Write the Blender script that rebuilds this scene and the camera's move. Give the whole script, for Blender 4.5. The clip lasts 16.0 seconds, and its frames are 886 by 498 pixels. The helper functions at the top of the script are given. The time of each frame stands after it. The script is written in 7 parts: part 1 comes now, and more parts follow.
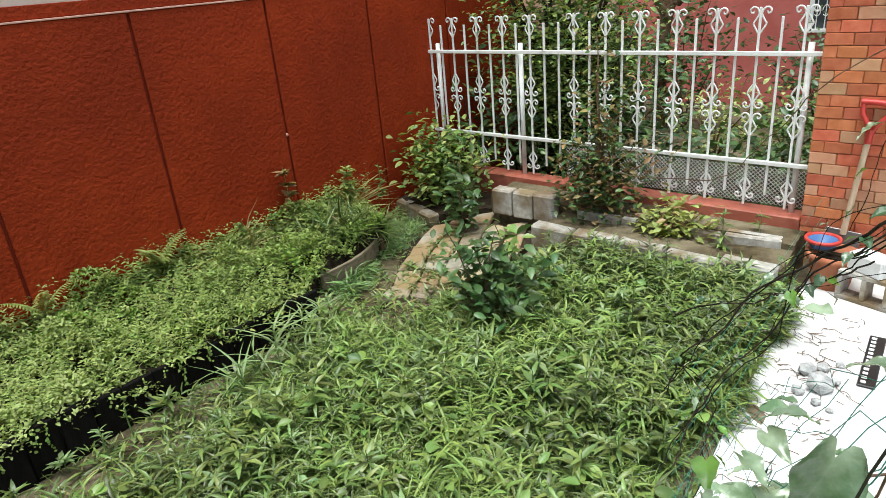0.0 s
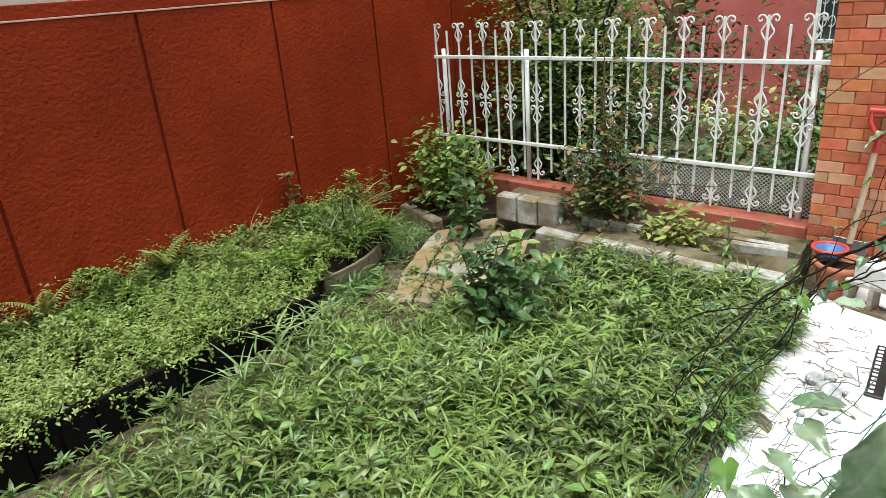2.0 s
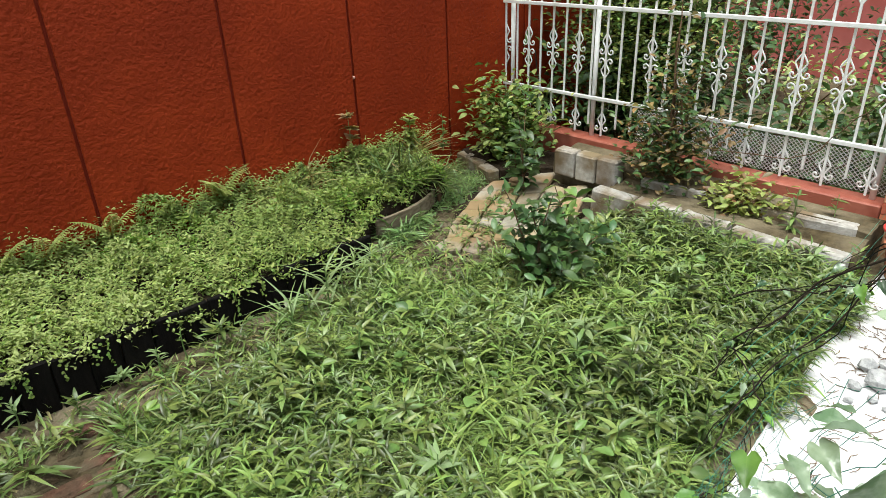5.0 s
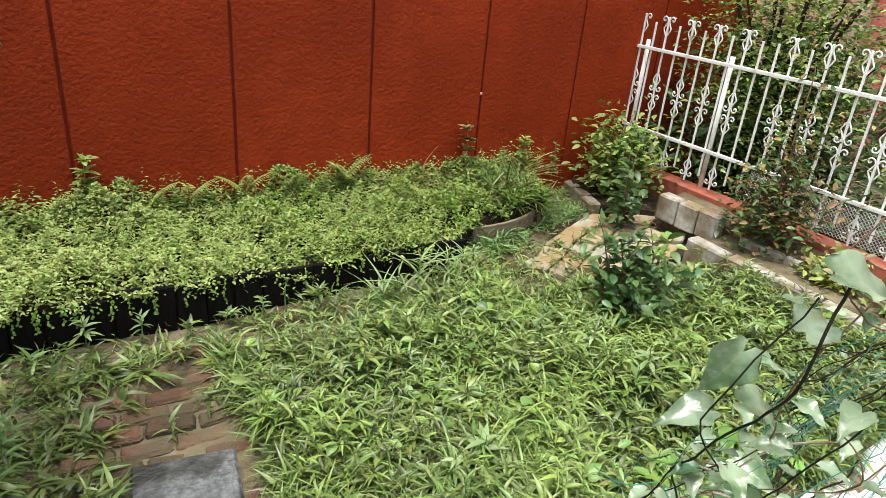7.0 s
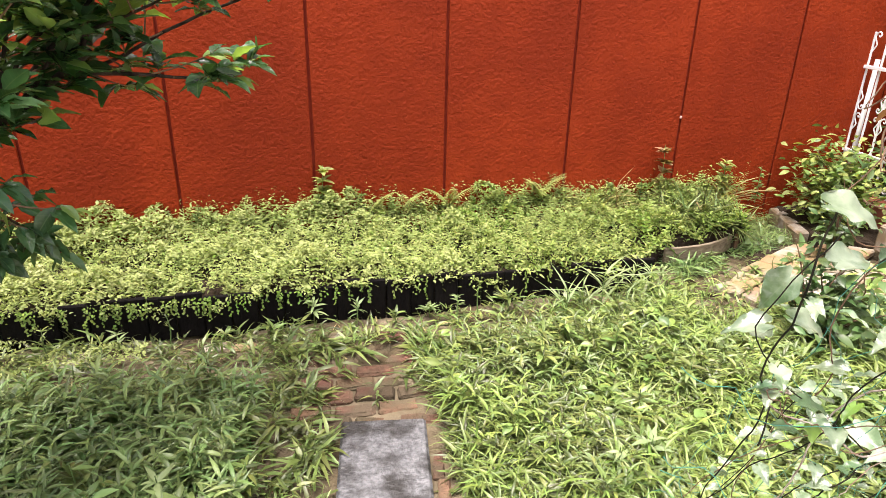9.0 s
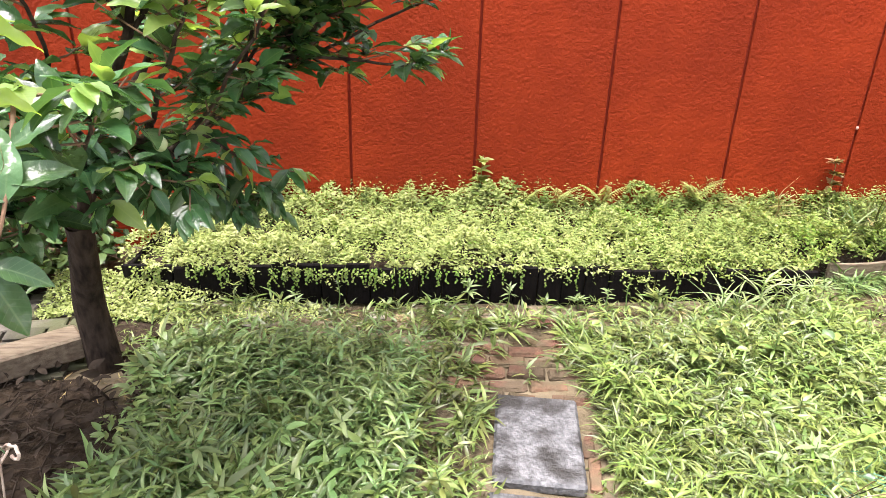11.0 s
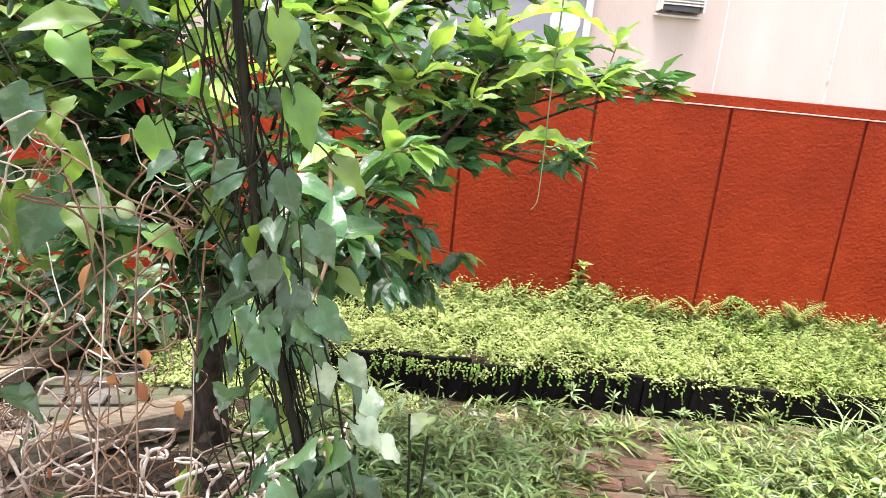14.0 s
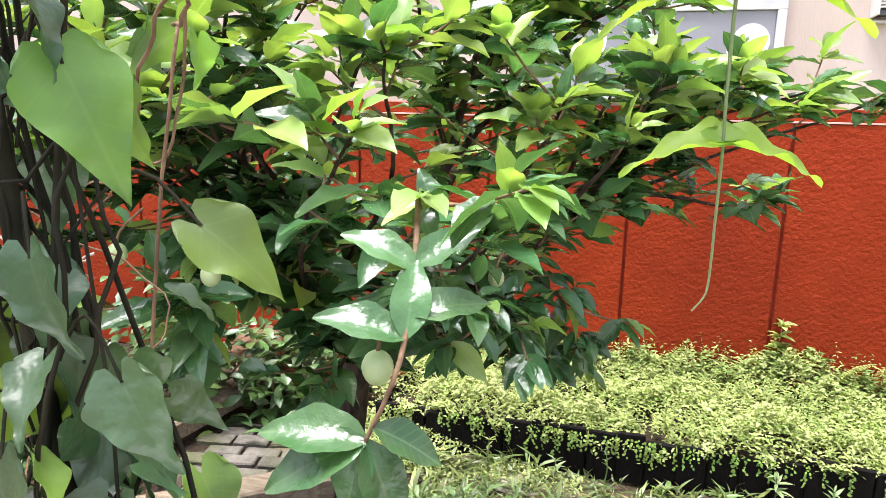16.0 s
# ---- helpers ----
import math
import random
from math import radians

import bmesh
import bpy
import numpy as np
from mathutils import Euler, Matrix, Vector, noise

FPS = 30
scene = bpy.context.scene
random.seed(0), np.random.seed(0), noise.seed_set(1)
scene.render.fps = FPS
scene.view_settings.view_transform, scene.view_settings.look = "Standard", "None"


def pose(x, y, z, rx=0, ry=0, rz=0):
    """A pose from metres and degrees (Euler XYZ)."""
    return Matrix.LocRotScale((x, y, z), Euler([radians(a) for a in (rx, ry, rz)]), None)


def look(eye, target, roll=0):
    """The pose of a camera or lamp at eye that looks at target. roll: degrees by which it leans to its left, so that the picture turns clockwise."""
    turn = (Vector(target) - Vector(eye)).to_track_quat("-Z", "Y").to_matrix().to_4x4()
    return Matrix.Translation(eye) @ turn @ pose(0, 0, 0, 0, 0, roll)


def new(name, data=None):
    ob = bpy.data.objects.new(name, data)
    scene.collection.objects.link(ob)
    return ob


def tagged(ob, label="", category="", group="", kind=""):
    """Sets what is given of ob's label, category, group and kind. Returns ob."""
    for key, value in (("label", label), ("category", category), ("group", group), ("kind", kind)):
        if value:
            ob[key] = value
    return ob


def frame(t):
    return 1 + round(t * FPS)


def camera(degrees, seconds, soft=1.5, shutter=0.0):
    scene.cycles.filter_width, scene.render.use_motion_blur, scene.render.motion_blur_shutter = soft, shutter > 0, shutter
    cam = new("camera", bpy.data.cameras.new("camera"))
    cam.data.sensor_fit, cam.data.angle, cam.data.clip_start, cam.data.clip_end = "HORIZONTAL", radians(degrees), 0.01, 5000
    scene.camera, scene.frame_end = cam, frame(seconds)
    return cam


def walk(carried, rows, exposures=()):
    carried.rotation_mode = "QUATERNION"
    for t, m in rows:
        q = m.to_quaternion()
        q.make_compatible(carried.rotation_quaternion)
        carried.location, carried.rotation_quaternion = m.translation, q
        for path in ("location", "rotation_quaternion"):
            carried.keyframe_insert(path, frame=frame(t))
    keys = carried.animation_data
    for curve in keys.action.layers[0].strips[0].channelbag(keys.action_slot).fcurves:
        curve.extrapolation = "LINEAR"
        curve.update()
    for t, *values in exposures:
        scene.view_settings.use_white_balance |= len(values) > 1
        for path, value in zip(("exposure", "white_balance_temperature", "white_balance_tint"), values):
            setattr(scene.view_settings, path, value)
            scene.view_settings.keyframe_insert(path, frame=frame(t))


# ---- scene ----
cam = camera(67.8, 16.0, soft=0.85)
PATH = [
    (0, (-2.680, -3.872, 1.875), (-1.321, -2.621, 1.107), -5.2),
    (0.5, (-2.664, -3.849, 1.856), (-1.301, -2.596, 1.099), -5.8),
    (1, (-2.670, -3.852, 1.831), (-1.302, -2.592, 1.097), -5.1),
    (1.5, (-2.688, -3.852, 1.863), (-1.323, -2.595, 1.117), -4.9),
    (2, (-2.686, -3.851, 1.851), (-1.322, -2.593, 1.105), -4.5),
    (2.5, (-2.686, -3.851, 1.858), (-1.328, -2.594, 1.098), -4.2),
    (3, (-2.699, -3.839, 1.852), (-1.344, -2.588, 1.079), -3.1),
    (3.2, (-2.692, -3.841, 1.851), (-1.343, -2.588, 1.070), -2.9),
    (5.3, (-2.658, -3.872, 1.893), (-1.507, -2.509, 0.988), -1.1),
    (5.5, (-2.687, -3.902, 1.906), (-1.577, -2.511, 0.993), 0.2),
    (6, (-2.681, -3.981, 1.878), (-1.709, -2.496, 0.956), 2.4),
    (6.5, (-2.739, -4.014, 1.877), (-1.763, -2.515, 0.982), 4.5),
    (7, (-2.814, -4.097, 1.903), (-1.832, -2.566, 1.072), 5.2),
    (7.5, (-2.872, -4.235, 1.914), (-1.945, -2.645, 1.133), 4.2),
    (8, (-2.876, -4.329, 1.922), (-2.104, -2.659, 1.139), 2.6),
    (8.5, (-2.869, -4.368, 1.927), (-2.311, -2.615, 1.143), 1.2),
    (9, (-2.885, -4.404, 1.931), (-2.444, -2.619, 1.145), 1.3),
    (9.5, (-2.946, -4.447, 1.951), (-2.582, -2.658, 1.135), 1.8),
    (10, (-2.994, -4.494, 1.960), (-2.736, -2.685, 1.147), 1.5),
    (10.2, (-3.008, -4.511, 1.966), (-2.832, -2.693, 1.152), 1.4),
    (12.3, (-3.494, -4.590, 1.796), (-3.435, -2.709, 1.119), 2.0),
    (12.5, (-3.536, -4.588, 1.816), (-3.469, -2.699, 1.164), 2.6),
    (13, (-3.560, -4.594, 1.828), (-3.520, -2.684, 1.236), 3.7),
    (13.5, (-3.650, -4.584, 1.853), (-3.629, -2.658, 1.313), 5.5),
    (14, (-3.655, -4.574, 1.825), (-3.650, -2.636, 1.331), 5.5),
    (14.5, (-3.676, -4.528, 1.823), (-3.795, -2.575, 1.407), 4.4),
    (15, (-3.644, -4.400, 1.810), (-3.951, -2.464, 1.411), 2.9),
    (15.5, (-3.604, -4.300, 1.801), (-4.005, -2.379, 1.417), 2.8),
    (16, (-3.598, -4.202, 1.784), (-4.122, -2.309, 1.404), 1.5),
]
walk(cam, [(t, look(eye, target, roll)) for t, eye, target, roll in PATH], exposures=[(0, 0.2, 6100, 3), (5.5, 0.22, 6250, 4), (6.5, 0.46, 6300, 6), (7, 0.53, 6400, 7), (8, 0.66, 6600, 12), (8.5, 0.84, 6700, 17), (9, 1.22, 6750, 22), (10, 1.47, 6650, 22), (12.5, 1.62, 6300, 21), (16, 1.58, 6200, 18)])

# ---- world, sun, exposure ----
world = bpy.data.worlds.new("overcast_sky")
scene.world = world
world.use_nodes = True
wn = world.node_tree
wn.nodes.clear()
sky = wn.nodes.new("ShaderNodeTexSky")
sky.sky_type, sky.sun_disc = "NISHITA", False
sky.sun_elevation, sky.sun_rotation = radians(79), radians(253)
sky.dust_density, sky.air_density = 3.0, 1.0
soften = wn.nodes.new("ShaderNodeHueSaturation")
soften.inputs["Saturation"].default_value = 0.3
bg = wn.nodes.new("ShaderNodeBackground")
bg.inputs["Strength"].default_value = 0.185
wout = wn.nodes.new("ShaderNodeOutputWorld")
wn.links.new(sky.outputs[0], soften.inputs["Color"])
wn.links.new(soften.outputs[0], bg.inputs["Color"])
wn.links.new(bg.outputs[0], wout.inputs["Surface"])

sun_data = bpy.data.lights.new("sun", "SUN")
sun_data.energy, sun_data.angle, sun_data.color = 4.2, radians(40), (1.0, 0.96, 0.9)
sun = new("sun", sun_data)
sun.matrix_basis = look((-1.6, -0.5, 9.0), (0, 0, 0))


# ---- materials ----
def mat(name, c1, c2=None, rough=0.7, scale=8.0, bump=0.0, bscale=60.0, metal=0.0, c3=None, scale3=1.2, vary=0.0,
        leafy=0.0, spec=0.5, detail=6.0, stretch=(1, 1, 1), cover=(0.42, 0.6), veins=None):
    """c1 to c2 by fine noise, c3 in broad stains, vary: brightness from piece to piece, leafy: light let through."""
    m = bpy.data.materials.new(name)
    m.use_nodes = True
    nt = m.node_tree
    nt.nodes.clear()
    N, L = nt.nodes.new, nt.links.new
    out, b = N("ShaderNodeOutputMaterial"), N("ShaderNodeBsdfPrincipled")
    tc, mp = N("ShaderNodeTexCoord"), N("ShaderNodeMapping")
    mp.inputs["Scale"].default_value = stretch
    geo = N("ShaderNodeNewGeometry")
    L(geo.outputs["Position"], mp.inputs["Vector"])
    col = None
    n1, r1 = N("ShaderNodeTexNoise"), N("ShaderNodeValToRGB")
    n1.inputs["Scale"].default_value, n1.inputs["Detail"].default_value = scale, detail
    L(mp.outputs[0], n1.inputs["Vector"])
    r1.color_ramp.elements[0].position, r1.color_ramp.elements[1].position = 0.32, 0.68
    r1.color_ramp.elements[0].color = (*c1, 1)
    r1.color_ramp.elements[1].color = (*(c2 or c1), 1)
    L(n1.outputs["Fac"], r1.inputs["Fac"])
    col = r1.outputs["Color"]
    if c3:
        n3, r3, mix = N("ShaderNodeTexNoise"), N("ShaderNodeValToRGB"), N("ShaderNodeMixRGB")
        n3.inputs["Scale"].default_value, n3.inputs["Detail"].default_value = scale3, 8.0
        L(mp.outputs[0], n3.inputs["Vector"])
        r3.color_ramp.elements[0].position, r3.color_ramp.elements[1].position = cover
        L(n3.outputs["Fac"], r3.inputs["Fac"])
        L(r3.outputs["Color"], mix.inputs["Fac"])
        L(col, mix.inputs["Color1"])
        mix.inputs["Color2"].default_value = (*c3, 1)
        col = mix.outputs["Color"]
    if vary:
        info, add, mr, hs = N("ShaderNodeObjectInfo"), N("ShaderNodeMath"), N("ShaderNodeMapRange"), N("ShaderNodeHueSaturation")
        fr = N("ShaderNodeMath")
        add.operation, fr.operation = "ADD", "FRACT"
        L(info.outputs["Random"], add.inputs[0])
        L(geo.outputs["Random Per Island"], add.inputs[1])
        L(add.outputs[0], fr.inputs[0])
        L(fr.outputs[0], mr.inputs["Value"])
        mr.inputs["To Min"].default_value, mr.inputs["To Max"].default_value = 1 - vary, 1 + vary
        L(mr.outputs[0], hs.inputs["Value"])
        hm, sn = N("ShaderNodeMapRange"), N("ShaderNodeMath")
        sn.operation = "MULTIPLY"
        sn.inputs[1].default_value = 7.13
        f2 = N("ShaderNodeMath")
        f2.operation = "FRACT"
        L(fr.outputs[0], sn.inputs[0])
        L(sn.outputs[0], f2.inputs[0])
        L(f2.outputs[0], hm.inputs["Value"])
        hm.inputs["To Min"].default_value, hm.inputs["To Max"].default_value = 0.5 - 0.05 * vary, 0.5 + 0.05 * vary
        L(hm.outputs[0], hs.inputs["Hue"])
        L(col, hs.inputs["Color"])
        col = hs.outputs["Color"]
    quilt = None
    if veins:
        # midrib and slanting side veins in the leaf's own coordinates
        at, sx, ab, mul, mad, pp = N("ShaderNodeAttribute"), N("ShaderNodeSeparateXYZ"), N("ShaderNodeMath"), N("ShaderNodeMath"), N("ShaderNodeMath"), N("ShaderNodeMath")
        at.attribute_name = "leaf"
        L(at.outputs["Vector"], sx.inputs[0])
        ab.operation, mul.operation, mad.operation, pp.operation = "ABSOLUTE", "MULTIPLY", "MULTIPLY_ADD", "PINGPONG"
        L(sx.outputs["X"], ab.inputs[0])
        L(ab.outputs[0], mul.inputs[0])
        mul.inputs[1].default_value = -veins[1] * 0.75
        L(sx.outputs["Y"], mad.inputs[0])
        mad.inputs[1].default_value = veins[1]
        L(mul.outputs[0], mad.inputs[2])
        L(mad.outputs[0], pp.inputs[0])
        pp.inputs[1].default_value = 0.5
        rib, side, mxv, mixv = N("ShaderNodeMapRange"), N("ShaderNodeMapRange"), N("ShaderNodeMath"), N("ShaderNodeMixRGB")
        rib.inputs["From Min"].default_value, rib.inputs["From Max"].default_value = 0.022, 0.006
        L(ab.outputs[0], rib.inputs["Value"])
        side.inputs["From Min"].default_value, side.inputs["From Max"].default_value = 0.09, 0.0
        side.inputs["To Max"].default_value = 0.55
        L(pp.outputs[0], side.inputs["Value"])
        mxv.operation = "MAXIMUM"
        L(rib.outputs[0], mxv.inputs[0])
        L(side.outputs[0], mxv.inputs[1])
        fac = N("ShaderNodeMath")
        fac.operation = "MULTIPLY"
        fac.inputs[1].default_value = veins[0]
        L(mxv.outputs[0], fac.inputs[0])
        L(fac.outputs[0], mixv.inputs["Fac"])
        L(col, mixv.inputs["Color1"])
        mixv.inputs["Color2"].default_value = (*veins[2], 1)
        col, quilt = mixv.outputs[0], pp.outputs[0]
    L(col, b.inputs["Base Color"])
    b.inputs["Roughness"].default_value, b.inputs["Metallic"].default_value = rough, metal
    b.inputs["Specular IOR Level"].default_value = spec if rough < 0.7 else min(spec, 0.12)
    if bump:
        nb, bp = N("ShaderNodeTexNoise"), N("ShaderNodeBump")
        nb.inputs["Scale"].default_value, nb.inputs["Detail"].default_value = bscale, 4.0
        L(mp.outputs[0], nb.inputs["Vector"])
        bp.inputs["Strength"].default_value, bp.inputs["Distance"].default_value = min(1.0, bump), 0.012
        L(nb.outputs["Fac"], bp.inputs["Height"])
        if quilt and veins[0] > 0.12:
            b2_ = N("ShaderNodeBump")
            b2_.inputs["Strength"].default_value, b2_.inputs["Distance"].default_value = 0.16, 0.0016
            L(quilt, b2_.inputs["Height"])
            L(b2_.outputs[0], bp.inputs["Normal"])
        L(bp.outputs[0], b.inputs["Normal"])
    shader = b.outputs[0]
    if leafy:
        tr, mx = N("ShaderNodeBsdfTranslucent"), N("ShaderNodeMixShader")
        gl = N("ShaderNodeMixRGB")
        gl.blend_type = "MULTIPLY"
        gl.inputs["Fac"].default_value = 1.0
        gl.inputs["Color2"].default_value = (1.25, 1.3, 0.5, 1)
        L(col, gl.inputs["Color1"])
        L(gl.outputs[0], tr.inputs["Color"])
        mx.inputs["Fac"].default_value = leafy
        L(shader, mx.inputs[1])
        L(tr.outputs[0], mx.inputs[2])
        shader = mx.outputs[0]
    L(shader, out.inputs["Surface"])
    return m


M = {}
M["red"] = mat("red_render", (0.235, 0.0265, 0.006), (0.285, 0.035, 0.008), rough=0.6, scale=5, bump=1.0, bscale=46, c3=(0.205, 0.0235, 0.006), scale3=0.9, spec=0.1)
M["groove"] = mat("groove_paint", (0.15, 0.016, 0.008), (0.19, 0.023, 0.01), rough=0.8, scale=20)
M["beige"] = mat("beige_render", (0.53, 0.45, 0.39), (0.60, 0.51, 0.45), rough=0.85, scale=3, bump=0.25, bscale=90, c3=(0.46, 0.37, 0.31), scale3=0.7, stretch=(1, 1, 0.25))
# Pale tone is the painted highlight of the dado step; the chip shares it
M["edgelight_chip"] = mat("ledge_highlight_and_chip", (0.55, 0.30, 0.24), (0.66, 0.42, 0.34), rough=0.7, scale=14)
M["soil"] = mat("garden_soil", (0.04, 0.03, 0.016), (0.10, 0.078, 0.042), rough=0.95, scale=22, bump=1.0, bscale=45, c3=(0.21, 0.175, 0.115), scale3=2.6, cover=(0.35, 0.7))
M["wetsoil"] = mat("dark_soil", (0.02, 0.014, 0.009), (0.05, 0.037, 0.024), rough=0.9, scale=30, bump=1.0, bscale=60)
M["white"] = mat("white_fence_paint", (0.74, 0.74, 0.72), (0.82, 0.82, 0.80), rough=0.45, scale=25, c3=(0.52, 0.50, 0.45), scale3=6, cover=(0.58, 0.75))
M["concrete"] = mat("grey_concrete", (0.32, 0.305, 0.275), (0.50, 0.48, 0.44), rough=0.9, scale=30, bump=0.6, bscale=120, c3=(0.20, 0.15, 0.09), scale3=3.5, vary=0.12)
M["slab"] = mat("speckled_slab", (0.06, 0.064, 0.066), (0.18, 0.187, 0.19), rough=0.55, scale=45, bump=0.9, bscale=60, c3=(0.022, 0.022, 0.02), scale3=5, cover=(0.46, 0.6))
M["flag"] = mat("sandstone_flag", (0.245, 0.22, 0.165), (0.36, 0.335, 0.27), rough=0.85, scale=14, bump=0.5, bscale=60, c3=(0.27, 0.19, 0.10), scale3=3, vary=0.22)
M["brickp"] = mat("path_brick", (0.105, 0.056, 0.038), (0.19, 0.10, 0.066), rough=0.9, scale=25, bump=0.9, bscale=80, c3=(0.10, 0.08, 0.05), scale3=5, vary=0.25, cover=(0.38, 0.6))
M["brick"] = mat("orange_brick", (0.46, 0.13, 0.06), (0.57, 0.19, 0.095), rough=0.7, scale=18, bump=0.3, bscale=110, vary=0.2)
M["brickpale"] = mat("pale_brick", (0.50, 0.25, 0.14), (0.57, 0.32, 0.19), rough=0.7, scale=18, bump=0.3, bscale=110, vary=0.15)
M["mortar"] = mat("mortar", (0.34, 0.13, 0.075), (0.45, 0.20, 0.12), rough=0.95, scale=40)
M["curb"] = mat("red_curb_paint", (0.29, 0.072, 0.042), (0.38, 0.12, 0.078), rough=0.6, scale=12, bump=0.25, bscale=60, c3=(0.30, 0.08, 0.05), scale3=4)
M["plaster"] = mat("white_terrace", (0.60, 0.60, 0.59), (0.74, 0.74, 0.73), rough=0.85, scale=9, bump=0.4, bscale=70, c3=(0.52, 0.51, 0.50), scale3=2.2)
M["rubble"] = mat("grey_rubble", (0.25, 0.25, 0.25), (0.45, 0.45, 0.44), rough=0.9, scale=25, bump=0.7, bscale=90)
M["black"] = mat("black_plank", (0.003, 0.0026, 0.0025), (0.008, 0.0065, 0.0055), rough=0.75, scale=12, bump=0.5, bscale=60, stretch=(6, 6, 1))
M["timber"] = mat("weathered_timber", (0.13, 0.10, 0.068), (0.24, 0.20, 0.14), rough=0.8, scale=9, bump=0.5, bscale=40, stretch=(1, 6, 6))
M["oldwood"] = mat("old_brown_board", (0.09, 0.05, 0.03), (0.17, 0.10, 0.06), rough=0.8, scale=12, bump=0.4, bscale=50)
M["bark"] = mat("dark_bark", (0.018, 0.013, 0.01), (0.06, 0.045, 0.032), rough=0.9, scale=30, bump=1.0, bscale=50, stretch=(1, 1, 0.4))
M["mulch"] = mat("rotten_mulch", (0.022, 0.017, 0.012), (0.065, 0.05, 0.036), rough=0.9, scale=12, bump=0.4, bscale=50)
M["twig"] = mat("brown_twig", (0.10, 0.06, 0.035), (0.20, 0.13, 0.08), rough=0.8, scale=30, bump=0.4, bscale=80)
M["stem"] = mat("dark_vine_stem", (0.006, 0.007, 0.004), (0.024, 0.022, 0.012), rough=0.8, scale=25, spec=0.15)
M["dry"] = mat("dry_vine_stem", (0.095, 0.055, 0.032), (0.21, 0.135, 0.082), rough=0.75, scale=22, bump=0.4, bscale=120, c3=(0.09, 0.048, 0.028), scale3=6)
M["pale"] = mat("pale_dry_vine", (0.29, 0.25, 0.195), (0.54, 0.49, 0.41), rough=0.65, scale=30, bump=0.5, bscale=120, c3=(0.17, 0.10, 0.07), scale3=14)
M["deadleaf"] = mat("dead_leaf", (0.15, 0.06, 0.025), (0.29, 0.14, 0.06), rough=0.8, scale=20, vary=0.3, leafy=0.2)
M["netting"] = mat("green_netting", (0.02, 0.16, 0.11), (0.04, 0.24, 0.17), rough=0.5, scale=30)
M["grass"] = mat("broad_grass", (0.088, 0.14, 0.03), (0.188, 0.25, 0.07), rough=0.38, scale=3, vary=0.55, leafy=0.13, spec=0.5, c3=(0.10, 0.135, 0.036), scale3=1.3)
# grass colour lifted to offset the deep shadow under the tree
M["grasslifted"] = mat("shade_grass", (0.11, 0.19, 0.055), (0.19, 0.27, 0.09), rough=0.38, scale=3, vary=0.5, leafy=0.13, spec=0.5)
M["yellowgrass"] = mat("yellow_grass", (0.13, 0.205, 0.04), (0.20, 0.275, 0.066), rough=0.45, scale=3, vary=0.35, leafy=0.13, spec=0.4)
M["sett"] = mat("grey_sett", (0.075, 0.068, 0.058), (0.13, 0.12, 0.10), rough=0.9, scale=20, bump=0.6, bscale=80, vary=0.2, c3=(0.07, 0.075, 0.04), scale3=3)
M["feather"] = mat("feathery_leaf", (0.215, 0.295, 0.075), (0.33, 0.40, 0.13), rough=0.5, scale=3, vary=0.4, leafy=0.16, spec=0.3)
M["pale_grass"] = mat("silvery_grass", (0.17, 0.25, 0.095), (0.26, 0.34, 0.15), rough=0.5, scale=4, vary=0.2, leafy=0.25)
M["straw"] = mat("straw", (0.30, 0.24, 0.11), (0.42, 0.35, 0.18), rough=0.8, scale=6, vary=0.3, leafy=0.15)
M["cover"] = mat("ground_cover", (0.17, 0.24, 0.058), (0.285, 0.355, 0.09), rough=0.45, scale=3.2, vary=0.34, leafy=0.14, spec=0.3, c3=(0.14, 0.24, 0.035), scale3=1.5)
M["gold"] = mat("golden_cover", (0.29, 0.36, 0.115), (0.40, 0.455, 0.18), rough=0.5, scale=3.2, vary=0.13, leafy=0.18, spec=0.3)
M["fern"] = mat("fern_green", (0.25, 0.31, 0.075), (0.36, 0.40, 0.13), rough=0.6, scale=5, vary=0.25, leafy=0.3)
M["persimmon"] = mat("glossy_leaf", (0.031, 0.094, 0.034), (0.076, 0.16, 0.062), rough=0.24, scale=9, vary=0.45, leafy=0.3, spec=0.64, bump=0.55, bscale=24, veins=(0.26, 8, (0.16, 0.26, 0.10)))
M["fresh"] = mat("fresh_leaf", (0.16, 0.27, 0.062), (0.25, 0.36, 0.105), rough=0.33, scale=8, vary=0.3, leafy=0.4, bump=0.12, bscale=40, veins=(0.2, 8, (0.36, 0.46, 0.14)))
M["vine"] = mat("blue_green_vine_leaf", (0.032, 0.084, 0.036), (0.07, 0.135, 0.058), rough=0.34, scale=9, vary=0.35, leafy=0.2, bump=0.5, bscale=35, spec=0.6, c3=(0.05, 0.10, 0.04), scale3=18, veins=(0.09, 5, (0.16, 0.24, 0.14)))
M["vinelight"] = mat("light_vine_leaf", (0.13, 0.24, 0.04), (0.20, 0.33, 0.07), rough=0.4, scale=9, vary=0.35, leafy=0.38, bump=0.15, bscale=30, c3=(0.10, 0.18, 0.04), scale3=16, veins=(0.09, 5, (0.30, 0.42, 0.12)))
M["shootleaf"] = mat("shoot_leaf", (0.22, 0.36, 0.045), (0.31, 0.45, 0.08), rough=0.45, scale=9, vary=0.15, leafy=0.6, bump=0.15, bscale=30, veins=(0.09, 5, (0.36, 0.48, 0.14)))
